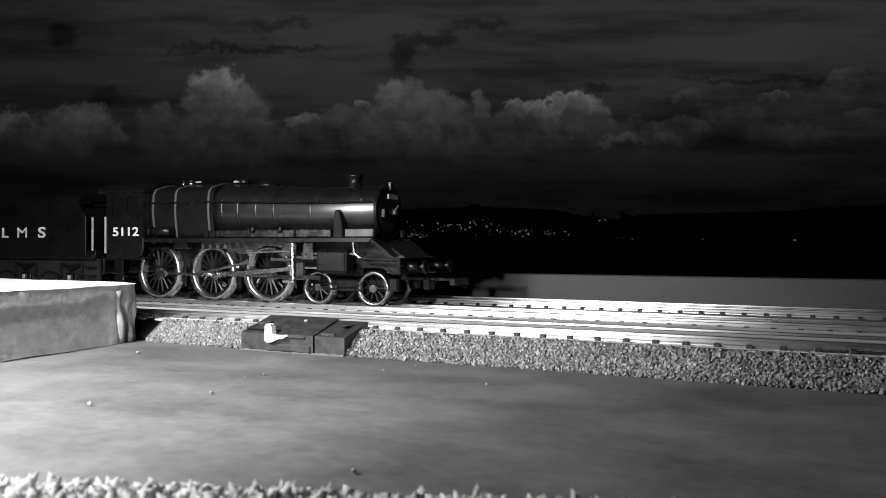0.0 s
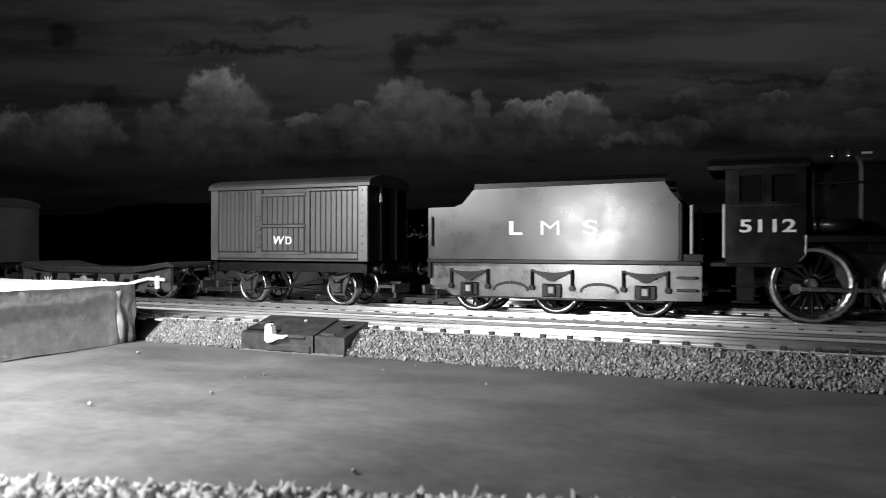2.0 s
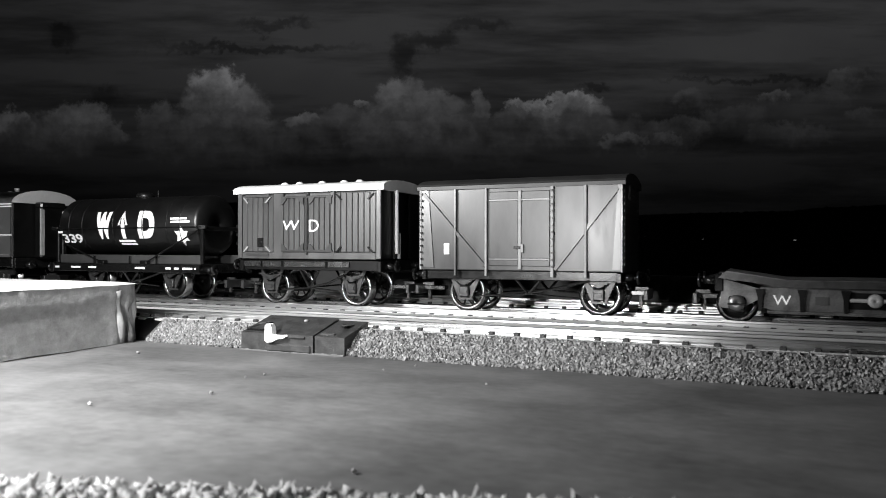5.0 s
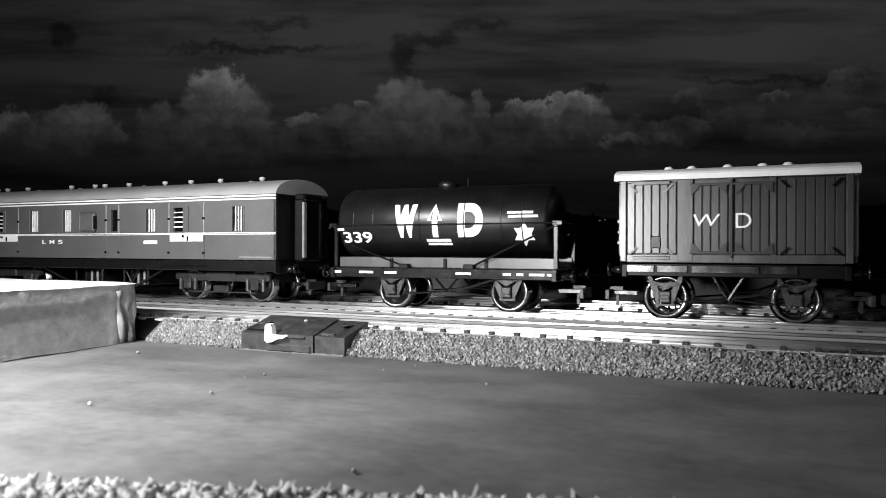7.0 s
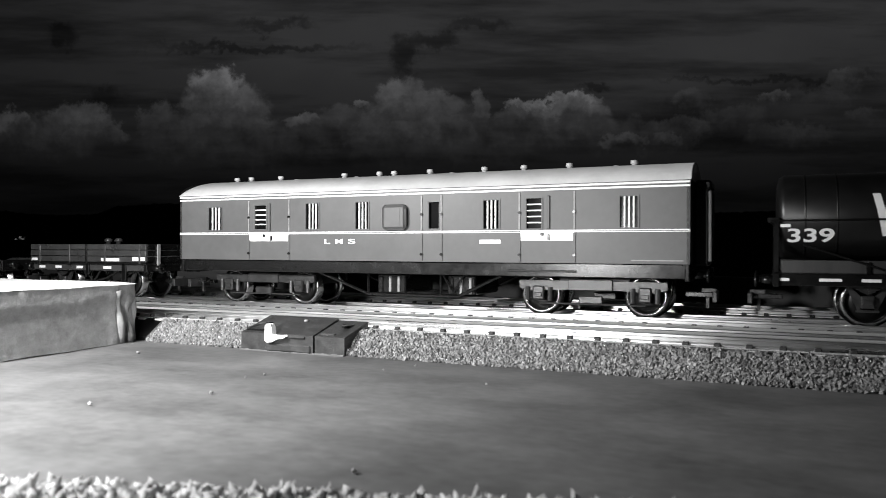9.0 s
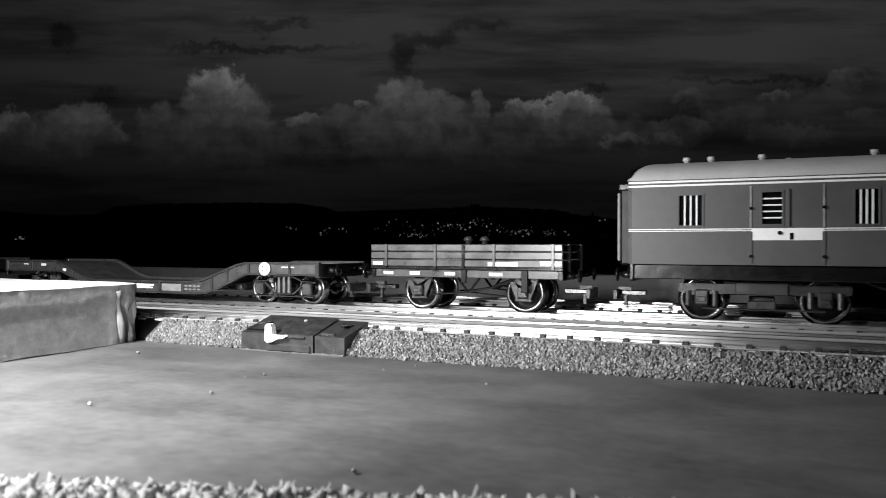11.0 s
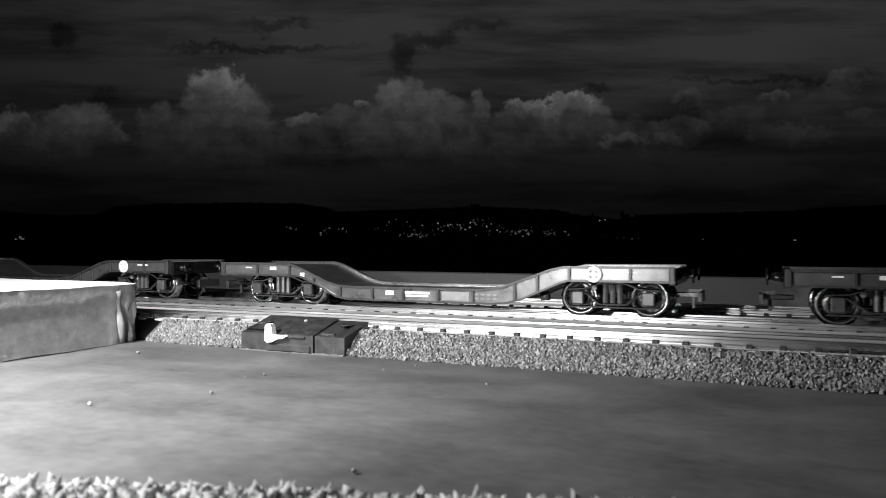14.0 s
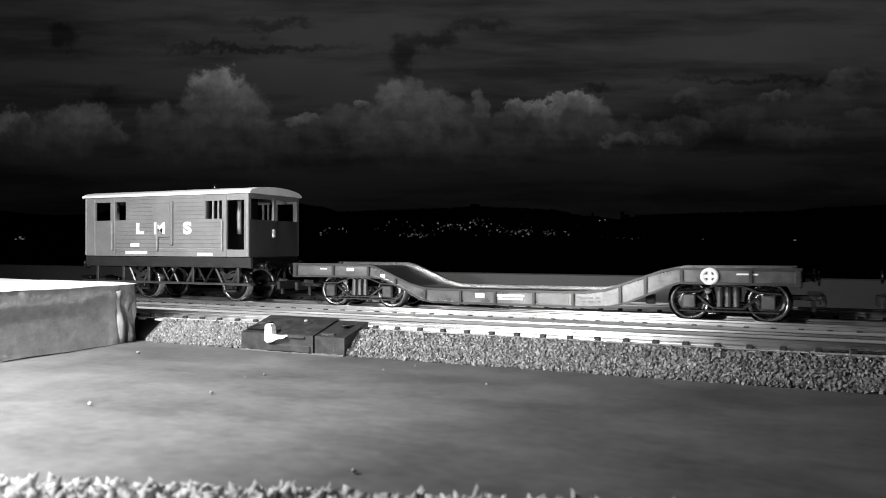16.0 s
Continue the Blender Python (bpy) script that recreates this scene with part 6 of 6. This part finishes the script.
def locomotive():
    qa, qb = 37.0, 200.0
    p, o = vehicle("steam_locomotive", qa, qb, "black six-coupled steam locomotive with taper boiler", "locomotive")
    # boiler: a tapered barrel whose top falls to the smokebox
    s = Shape(*o)
    rings = []
    for q, r, z in ((99, 12.4, 48.4), (103, 12.3, 48.3), (118, 11.6, 47.6), (142, 10.8, 46.6), (148, 10.7, 46.4), (176.6, 10.7, 46.4), (177.6, 10.3, 46.4)):
        rings.append([s.v((q, r * math.sin(k * math.tau / 48), z + r * math.cos(k * math.tau / 48))) for k in range(48)])
    for a, b in zip(rings, rings[1:]):
        for k in range(48):
            s.bm.faces.new((a[k], a[(k + 1) % 48], b[(k + 1) % 48], b[k])).smooth = True
    s.bm.faces.new(rings[0])
    s.bm.faces.new(rings[-1][::-1])
    bmesh.ops.recalc_face_normals(s.bm, faces=list(s.bm.faces))
    part("boiler", s, BOILER, p, "glossy black taper boiler and smokebox")
    for q, r, z in ((104, 12.3, 48.25), (112, 11.95, 47.9), (121, 11.55, 47.5), (130, 11.25, 47.2), (147.6, 10.75, 46.4)):
        part("boiler_band", Shape(*o).lathe([(r - 0.2, -0.45), (r + 0.07, -0.4), (r + 0.07, 0.4), (r - 0.2, 0.45)], (q, 0, z), "x", 48), BOILER, p, "raised boiler band")
    half_fb = [(11.6, 36.5), (11.8, 38.5), (12.1, 41), (12.5, 44), (12.75, 47), (12.8, 49.5), (12.65, 52)]
    half_fb += [(8.4 + 4.1 * math.cos(a * 0.157), 54.2 + 4.3 * math.sin(a * 0.157)) for a in range(0, 9)] + [(7.4, 58.9), (4.5, 59.9), (1.6, 60.3)]
    fb = [(-y, z) for y, z in half_fb] + half_fb[::-1]
    part("firebox", Shape(*o).prismx(fb, 64, 100, smooth=True), LOCO, p, "square-topped black firebox")
    for q in (66.4, 79.2, 97.6):
        band = [(y * 1.015, 36.5 + (z - 36.5) * 1.012) for y, z in fb]
        part("firebox_band", Shape(*o).prismx(band, q - 0.5, q + 0.5, smooth=True), WALLM if q != 80.8 else TENDER, p)
    part("smokebox_door", Shape(*o).lathe([(0.01, 2.4), (4, 2.1), (7.4, 1.2), (8.8, 0.2), (8.8, 0), (0.01, 0)], (177.6, 0, 46.4), "x", 36), LOCO, p)
    part("smokebox_ring", Shape(*o).lathe([(9.4, 0), (10.9, 0), (10.9, -1.2), (9.4, -1.2)], (178, 0, 46.4), "x", 40), LOCO, p)
    part("door_handle", Shape(*o).rod((180, 0, 46.4), (180.6, 2.5, 49), 0.35, 6).rod((179.6, 0, 46.4), (181, 0, 46.4), 0.9, 8), PALE, p)
    part("lamp_iron", Shape(*o).box(178, 179.4, -1, 1, 55, 58.4, 0.2).box(179, 180.5, -8.5, -6.5, 44, 47.5, 0.2), FRAME, p)
    part("number_board", Shape(*o).box(179.4, 179.8, -4, 4, 51.5, 53.5), PALE, p, "plain pale front number board")
    part("chimney", Shape(*o).lathe([(0.01, -2), (4.2, -2), (3.4, 0), (2.6, 1.4), (2.5, 3.6), (3.3, 4.0), (3.2, 4.9), (2.0, 5.0), (1.9, 3.0), (0.01, 3.0)], (162.4, 0, 57.0), "z", 24), LOCO, p)
    part("dome", Shape(*o).lathe([(0.01, 0), (5.2, 0), (4.6, 1.0), (4.2, 2.0), (2.8, 2.7), (0.01, 2.9)], (119.5, 0, 58.3), "z", 24), LOCO, p)
    part("top_feed", Shape(*o).lathe([(0.01, 0), (2.6, 0), (2.4, 1.6), (1.2, 2.2), (0.01, 2.3)], (107.5, -1, 60.0), "z", 18), LOCO, p)
    part("top_feed_cap", Shape(*o).lathe([(0.01, 0), (1.4, 0), (1.2, 0.7), (0.01, 0.9)], (105, -3.5, 60.4), "z", 14), PALE, p)
    for q in (73.0, 77.4):
        part("safety_valve", Shape(*o).lathe([(0.01, 0), (1.3, 0), (1.3, 1.0), (1.0, 1.2), (1.2, 2.2), (0.01, 2.4)], (q, -1.0, 60.4), "z", 12), RODSTEEL, p, "bright safety valve")
    part("whistle", Shape(*o).box(80.5, 83.5, -2, -1, 61.2, 62, 0.2), PALE, p)
    for side in (-1, 1):
        rail = Shape(*o).path([(66, side * 13.4, 51.8), (99, side * 13.4, 51.8), (148, side * 11.6, 50.4), (176, side * 11.4, 50.2)], 0.35, 8)
        part("handrail", rail, FRAME, p, "thin boiler handrail")
        for q in (71, 86, 104, 130, 152, 172):
            part("handrail_knob", Shape(*o).rod((q, side * (11.0 if q > 110 else 12), 51), (q, side * (11.8 if q > 140 else 12.8 if q > 100 else 13.6), 51), 0.5, 8), FRAME, p)
        # cab side with two windows
        y0, y1 = side * 16.8, side * 15.8
        for a, b, c, d in ((42.4, 46.2, 32, 57.4), (52.9, 55.2, 46.2, 57.4), (61.9, 64.6, 32, 57.4), (46.2, 61.9, 32, 46.4), (46.2, 52.9, 54.6, 57.4), (55.2, 61.9, 54.6, 57.4)):
            part("cab_side", Shape(*o).box(a, b, y0, y1, c, d), CABP, p)
        low = [(42.4, 32), (64.6, 32), (64.4, 30), (63, 28.4), (60, 27.6), (42.4, 27.4)]
        part("cab_side_foot", Shape(*o).prism(low, y0, y1), CABP, p)
        edge = Shape(*o).path([(42.6, side * 16.9, 27.5), (60, side * 16.9, 27.7), (63, side * 16.9, 28.6), (64.5, side * 16.9, 30.4), (64.7, side * 16.9, 36.4)], 0.4, 6)
        part("cab_beading", edge, TENDER, p)
        for a, b in ((46.2, 52.9), (55.2, 61.9)):
            w = part("cab_window", Shape(*o).box(a - 0.35, a + 0.1, y0, side * 17.05, 46.2, 54.8).box(b - 0.1, b + 0.35, y0, side * 17.05, 46.2, 54.8).box(a, b, y0, side * 17.05, 54.5, 54.95).box(a, b, y0, side * 17.05, 46.1, 46.5), CABP, p)
            part("pane", Shape(*o).box(a, b, side * 16.2, side * 16.3, 46.4, 54.6), GLASS, w)
        part("cab_rail", Shape(*o).box(42.6, 64.4, y0, side * 17.0, 45.2, 45.6), TENDER, p)
        part("cab_handrail", Shape(*o).rod((42.0, side * 16.9, 29.5), (42.0, side * 16.9, 46), 0.5, 8), PALE, p, "bright cab handrail")
        # running plate
        plate = [(64, 35.9), (178, 35.9), (180, 35.2), (188.6, 28.8), (191, 28.4), (191, 27.6), (188, 28.0), (179.4, 34.2), (177.6, 34.8), (64, 34.8)]
        part("running_plate", Shape(*o).prism(plate, side * 16.6, side * 9.5), CABP, p, "black running plate with sloping front")
        part("plate_edge", Shape(*o).box(64, 178.6, side * 16.6, side * 17.0, 34.4, 36.2, 0.15), TENDER, p)
        part("front_frame", Shape(*o).prism([(168, 34.8), (178, 34.8), (190, 28), (190, 22.4), (184, 22), (180, 24.4), (172, 24.4), (168, 27)], side * 9.5, side * 8.4), CABP, p)
        part("front_step", Shape(*o).path([(170.6, side * 15.6, 34.4), (171.2, side * 15.6, 30.2), (174, side * 15.6, 28.2), (190, side * 15.6, 27.6)], 0.7, 8), CABP, p)
        part("main_frame", Shape(*o).box(45, 170, side * 6.6, side * 5.4, 21, 35, 0.2), BLACK, p)
        part("valance_block", Shape(*o).box(81, 88, side * 15.6, side * 12, 31.6, 34.8, 0.2), CABP, p)
        part("injector", Shape(*o).rod((67.5, side * 14.6, 39.2), (79, side * 14.6, 39.2), 2.0, 14), LOCO, p, "round ejector beside the firebox")
        part("injector_nut", Shape(*o).rod((66.6, side * 14.6, 39.2), (67.8, side * 14.6, 39.2), 2.3, 12), CABP, p)
        for q in (98.5, 101.2):
            part("pipe_bracket", Shape(*o).box(q - 1, q + 1, side * 13.6, side * 15.6, 36.2, 39.4, 0.3), FRAME, p)
        part("sand_box", Shape(*o).box(102, 142, side * 11, side * 13.6, 36.4, 39.6, 0.3), WMETAL, p, "long shiny splasher box")
        part("sand_box", Shape(*o).box(142.6, 159.4, side * 11, side * 13.5, 36.4, 39.6, 0.3), WMETAL, p)
        part("sand_box", Shape(*o).box(165.6, 178.4, side * 11, side * 13.6, 36.4, 39.6, 0.3), VANG, p)
        for q in (121.6, 135.4):
            part("support", Shape(*o).rod((q, side * 13.8, 38.2), (q, side * 13.0, 41.4), 1.1, 10), BLACK, p)
        part("steam_pipe", Shape(*o).prism([(159.6, 36), (164.6, 36), (164.2, 42), (162.8, 46.8), (161.2, 47.4), (160.2, 46)], side * 9.4, side * 13.0, 0.5), LOCO, p, "outside steam pipe")
        # cylinder
        cy = Shape(*o).prismx([(side * 9.6, 22.4), (side * 13.4, 22.0), (side * 15.6, 23.4), (side * 15.8, 30.4), (side * 14.6, 31.8), (side * 9.6, 31.8)], 155, 166.6)
        part("cylinder", cy, TENDER, p, "grey cylinder casing")
        part("cylinder_cover", Shape(*o).prismx([(side * 10, 22.8), (side * 15.2, 23.4), (side * 15.4, 30.8), (side * 10, 31.2)], 153.8, 155), LOCO, p)
        part("cylinder_cover", Shape(*o).prismx([(side * 10, 22.8), (side * 15.2, 23.4), (side * 15.4, 30.8), (side * 10, 31.2)], 166.6, 167.6), LOCO, p)
        part("valve_rod", Shape(*o).rod((146, side * 13.4, 29.8), (171, side * 13.4, 29.8), 0.6, 8), RODSTEEL, p)
        part("piston_rod", Shape(*o).rod((139, side * 13.6, 24.3), (155, side * 13.6, 24.3), 0.5, 8), RODSTEEL, p)
        for qx, qy, z, w in ((131, 155, 20.5, 0.75), (131, 143.4, 27.5, 0.75), (143.6, 155, 28.4, 0.6)):
            part("slide_bar", Shape(*o).box(qx, qy, side * 13.0, side * 14.4, z - w, z + w, 0.2), WMETAL, p, "bright metal slide bar")
        part("link_bracket", Shape(*o).prism([(108.6, 34.7), (144, 34.7), (143.6, 29.2), (138, 28.6), (136.6, 32.6), (128.4, 33.0), (124.6, 31.2), (121.6, 29.4), (116, 29.6), (109, 30.2)], side * 14.6, side * 13.6), WMETAL, p, "metal pierced bracket above the wheels")
        part("link_girder", Shape(*o).box(95, 108.4, side * 14.2, side * 13.4, 31.6, 34.7, 0.2), VANG2, p)
        part("slide_bar_bracket", Shape(*o).prism([(147.6, 34.4), (151.6, 34.4), (152.2, 27.6), (146.8, 27.6)], side * 12.4, side * 14.8), WMETAL, p, "metal cast bracket behind the cylinder")
        # solid black blocks paint the shade of holes in the bracket
        for q in (98, 102, 106, 112.6, 116.6):
            part("bracket_hole", Shape(*o).box(q - 1.0, q + 1.0, side * 14.66, side * 13.0, 31.9, 33.7), BLACK, p)
        part("expansion_link", Shape(*o).prism([(119.4, 31), (122.6, 31.2), (123.8, 28.4), (123.0, 24.8), (120.6, 24.6), (121.4, 28)], side * 15.2, side * 14.6), RODSTEEL, p)
        part("radius_rod", Shape(*o).rod((121.5, side * 14.9, 30.4), (142, side * 14.4, 31.0), 0.6, 8), RODSTEEL, p)
        part("combination_lever", Shape(*o).path([(142.4, side * 15.0, 34), (142.6, side * 15.2, 26), (143.0, side * 15.2, 18.4)], 0.8, 8), WMETAL, p)
        part("valve_guide", Shape(*o).box(140.8, 144, side * 14.4, side * 15.6, 31.0, 34.4, 0.5), VANG, p)
        part("union_link", Shape(*o).rod((138, side * 15.2, 18.8), (143.4, side * 15.2, 18.6), 0.7, 8), RODSTEEL, p)
        part("buffer", Shape(*o).rod((191, side * 11.4, 25.2), (196.6, side * 11.4, 25.2), 1.8, 14, 1.4).rod((196.6, side * 11.4, 25.2), (199, side * 11.4, 25.2), 0.8, 10).lathe([(0.01, 199), (2.6, 199), (2.6, 199.7), (0.01, 200.2)], (0, side * 11.4, 25.2), "x", 18), TENDER, p, "round-headed front buffer")
        part("cab_step", Shape(*o).box(44, 52, side * 14.4, side * 16.2, 15.6, 16.4, 0.2).box(44, 52, side * 14.4, side * 16.2, 20.4, 21.2, 0.2).box(45.6, 50.6, side * 14.6, side * 15.2, 15.8, 27.4, 0.15), CABP, p)
        for q in (81.4, 111.6):
            part("brake_shoe", Shape(*o).box(q - 0.8, q + 0.8, side * 8.2, side * 9.8, 15, 24, 0.3), BLACK, p)
    # cab front, roof and floor
    part("cab_front", Shape(*o).box(63.6, 64.8, -15.8, 15.8, 36, 57), CABP, p)
    part("cab_floor", Shape(*o).box(38, 64, -15.8, 15.8, 26.6, 28, 0.2), BLACK, p)
    part("cab_roof", Shape(*o).prismx(roof_arc(17.2, 57.6, 61.6, thick=1.0), 37.2, 65.6), BLACK, p, "curved cab roof")
    part("roof_rib", Shape(*o).box(37.6, 44.6, -17.0, -15.6, 56.4, 58.0, 0.2), CABP, p)
    part("backhead", Shape(*o).box(58, 63, -9, 9, 30, 54, 0.8), BLACK, p)
    part("backhead_pipe", Shape(*o).rod((57.4, -6, 36), (57.4, -6, 52), 0.6, 8).rod((57.4, 3, 36), (57.4, 3, 50), 0.5, 8), PALE, p)
    part("buffer_beam", Shape(*o).box(189.8, 191.4, -16.4, 16.4, 22.2, 28.6, 0.3), CABP, p)
    part("saddle", Shape(*o).box(160, 176, -8.4, 8.4, 26, 40, 0.4), BLACK, p)
    part("front_apron", Shape(*o).prism([(176, 36), (179, 35.4), (190, 28.4), (190, 27.6), (176, 33)], -9.4, 9.4), CABP, p)
    part("frame_stretcher", Shape(*o).box(45, 160, -5.2, 5.2, 25, 36, 0.2), BLACK, p)
    part("bogie_frame", Shape(*o).box(146, 181, -6.5, 6.5, 14.5, 20, 0.5), BLACK, p)
    part("bogie_bar", Shape(*o).box(154, 172, -10.4, -9.8, 15.4, 16.2, 0.1).box(154, 172, -10.4, -9.8, 17.6, 18.2, 0.1), FRAME, p)
    part("front_coupling", Shape(*o).box(184, 208, -1.6, 1.6, 19.6, 20.8, 0.2).box(207, 209.4, -6.8, 6.8, 18.0, 20.8, 0.3).box(194, 197, -2.5, 2.5, 16, 20.4, 0.4), FRAME, p, "front coupling with a drop hook")
    part("guard_iron", Shape(*o).box(183.6, 187, -10.5, -8.4, 15.6, 20.6, 0.4).box(183.6, 187, 8.4, 10.5, 15.6, 20.6, 0.4), FRAME, p)
    part("rear_pony", Shape(*o).rod((48, -9, 21), (60, -9, 21), 0.4, 6), FRAME, p)
    lettering("5112", 46.4, 62.0, 37.2, 41.2, -16.8, o, p, bold=0.02, material=GILT)
    ph = PHASE
    for q in (66.6, 97.0, 126.2):
        w = wheelset(p, o, q, 12.2, 18, crank=4.8, half=9.9, phase=ph, label="large spoked driving wheels")
        if q == 97.0:
            ca, sa = 4.8 * math.cos(ph), 4.8 * math.sin(ph)
            ea, eb = 1.3 * math.cos(ph - 2.6), 1.3 * math.sin(ph - 2.6)
            k = Shape(q, 0, 21.7).rod((q + ca, -14.3, 21.7 + sa), (q + ea, -14.3, 21.7 + eb), 0.9, 10).rod((q + ea, -15.6, 21.7 + eb), (q + ea, -13.9, 21.7 + eb), 1.4, 12).rod((q + ca, -14.9, 21.7 + sa), (q + ca, -9.9, 21.7 + sa), 1.3, 12)
            part("return_crank", k, RODSTEEL, w, "polished return crank").location = (0, 0, 0)
    for q in (150.8, 176.0):
        wheelset(p, o, q, 6.9, 10, half=9.7, hub=True)
    # rods that swing with the cranks
    rod = Shape(96.4, -11.4, 21.7)
    rod.box(66.6, 126.2, -11.6, -10.9, 21.1, 22.3, 0.12)
    for q in (66.6, 97.0, 126.2):
        rod.rod((q, -12.0, 21.7), (q, -10.6, 21.7), 1.7, 14)
    r1 = part("coupling_rod", rod, RODSTEEL, p, "polished coupling rod")
    con = Shape(0, 0, 0).box(0, 43.5, -0.35, 0.35, -0.9, 0.9, 0.12).rod((0, -0.8, 0), (0, 0.6, 0), 2.1, 14).rod((43.5, -0.8, 0), (43.5, 0.6, 0), 1.4, 12)
    r2 = part("connecting_rod", con, RODSTEEL, p, "polished connecting rod")
    cross = Shape(0, 0, 0).box(-2.4, 2.4, -0.9, 0.9, -3.6, 3.6, 0.4)
    r3 = part("crosshead", cross, WMETAL, p, "polished crosshead")
    r4 = part("eccentric_rod", Shape(0, 0, 0).box(0, 24.9, -0.3, 0.3, -0.55, 0.55, 0.12).rod((24.9, -0.5, 0), (24.9, 0.5, 0), 1.1, 10), STEEL, p, "steel eccentric rod")
    RODS.extend([(r1, "side", o), (r2, "main", o), (r3, "cross", o), (r4, "eccentric", o)])


PHASE = 6.06


def crumbs():
    """Loose grit on the board, each crumb a thing of its own."""
    rng = random.Random(3)
    spots = [(-118, 146), (-116, 151), (-112, 127), (-87, 179), (-175, 166), (-92, 170), (-127, 108), (-60, 162), (-198, 185), (-54, 91), (-48, 195)]
    for k, (x, y) in enumerate(spots):
        r = rng.uniform(0.3, 0.6)
        s = Shape(x, y, 0)
        bmesh.ops.create_icosphere(s.bm, subdivisions=1, radius=r * MM)
        for v in s.bm.verts:
            v.co *= rng.uniform(0.7, 1.15)
            v.co.z = max(v.co.z * 0.8 + r * 0.45 * MM, -0.0002)
        ob = new("crumb", finish("crumb", s, PALE))
        ob.location = (x * MM, y * MM, 0)
        tagged(ob, "pale loose grit crumb lying on the board", "crumb", "loose crumbs")
    pin = tagged(new("track_pin", finish("track_pin", Shape(-78, 219.5, 6.4).rod((-78, 219.5, 6.0), (-78, 219.5, 9.0), 0.3, 8).rod((-78, 219.5, 8.9), (-78, 219.5, 9.5), 0.8, 8), CHAIR)), "small dark pin stuck in the trackbed", "track pin")
    pin.location = (-0.078, 0.2195, 0.0064)


def motions():
    """The train rolls past; its wheels turn and its rods swing."""
    dense = [k / 15 for k in range(241)]
    tenths = [k / 10 for k in range(161)]
    for e, qc in VEHICLES:
        walk(e, [(t, pose((come(t) + qc) * MM, TRACK_Y * MM, RAIL_Z * MM)) for t in tenths])
    for w, loc, r in WHEELS:
        walk(w, [(t, pose(loc[0] * MM, loc[1] * MM, loc[2] * MM, 0, math.degrees((come(t) - COME[0]) / r), 0)) for t in dense])
    for ob, kind, o in RODS:
        rows = []
        for t in dense:
            a = PHASE - (come(t) - COME[0]) / 12.2
            cx, cz = 4.8 * math.cos(a), 4.8 * math.sin(a)
            if kind == "side":
                rows.append((t, pose((96.4 + cx - o[0]) * MM, -11.4 * MM, (21.7 + cz - o[2]) * MM)))
                continue
            px, pz = 97.0 + cx, 21.7 + cz
            if kind == "eccentric":
                ex, ez = 97.0 + 1.3 * math.cos(a - 2.6), 21.7 + 1.3 * math.sin(a - 2.6)
                rows.append((t, pose((ex - o[0]) * MM, -15.3 * MM, (ez - o[2]) * MM, 0, -math.degrees(math.asin((26.2 - ez) / 24.9)), 0)))
                continue
            hx = px + math.sqrt(43.5 ** 2 - (pz - 24.0) ** 2)
            if kind == "main":
                rows.append((t, pose((px - o[0]) * MM, -12.9 * MM, (pz - o[2]) * MM, 0, math.degrees(math.atan2(pz - 24.0, hx - px)), 0)))
            else:
                rows.append((t, pose((hx - o[0]) * MM, -13.7 * MM, (23.0 - o[2]) * MM)))
        walk(ob, rows)


setting()
backdrop()
platform_block()
motor_box()
locomotive()
tender()
van_one()
flat_wagon()
van_two()
van_three()
tank_wagon()
coach()
open_wagon()
well_wagon(420.9, "dark bogie well wagon coupled behind the open wagon")
well_wagon(209.3, "dark bogie well wagon between two others alike")
well_wagon(0.0, "dark bogie well wagon coupled before the brake van")
brake_van()
crumbs()
far_pebbles("ballast_shoulder", 24000, lambda: (lambda x, u: (x, 187.2 + 8.6 * u + random.uniform(-0.6, 0.3), 0.2 + 6.3 * u + random.uniform(-0.3, 0.6)))(random.uniform(-193, 110), random.random()), (0.28, 0.68), BALLAST, "crumbly grey ballast along the track edge", "ballast", False, 1.5)
# sparkle on the ballast, put in as tiny white grains
far_pebbles("ballast_glints", 170, lambda: (lambda x, u: (x, 186.6 + 8.6 * u, 0.5 + 6.4 * u))(random.uniform(-193, 90), random.random()), (0.16, 0.3), WHITE, "white grains that stand in for glints in the ballast", "ballast", True)
far_pebbles("foreground_ballast", 16000, lambda: (lambda a, b: (-99.7 + 0.953 * a + 0.303 * b, 69.6 + 0.303 * a - 0.953 * b - 0.8, random.uniform(0.0, 1.7)))(random.uniform(-60, 190), random.uniform(6.2, 30)), (0.4, 1.0), FLOCK, "pale crumbly ballast strip close to the camera", "ballast", True, 1.9)
tracks()
motions()
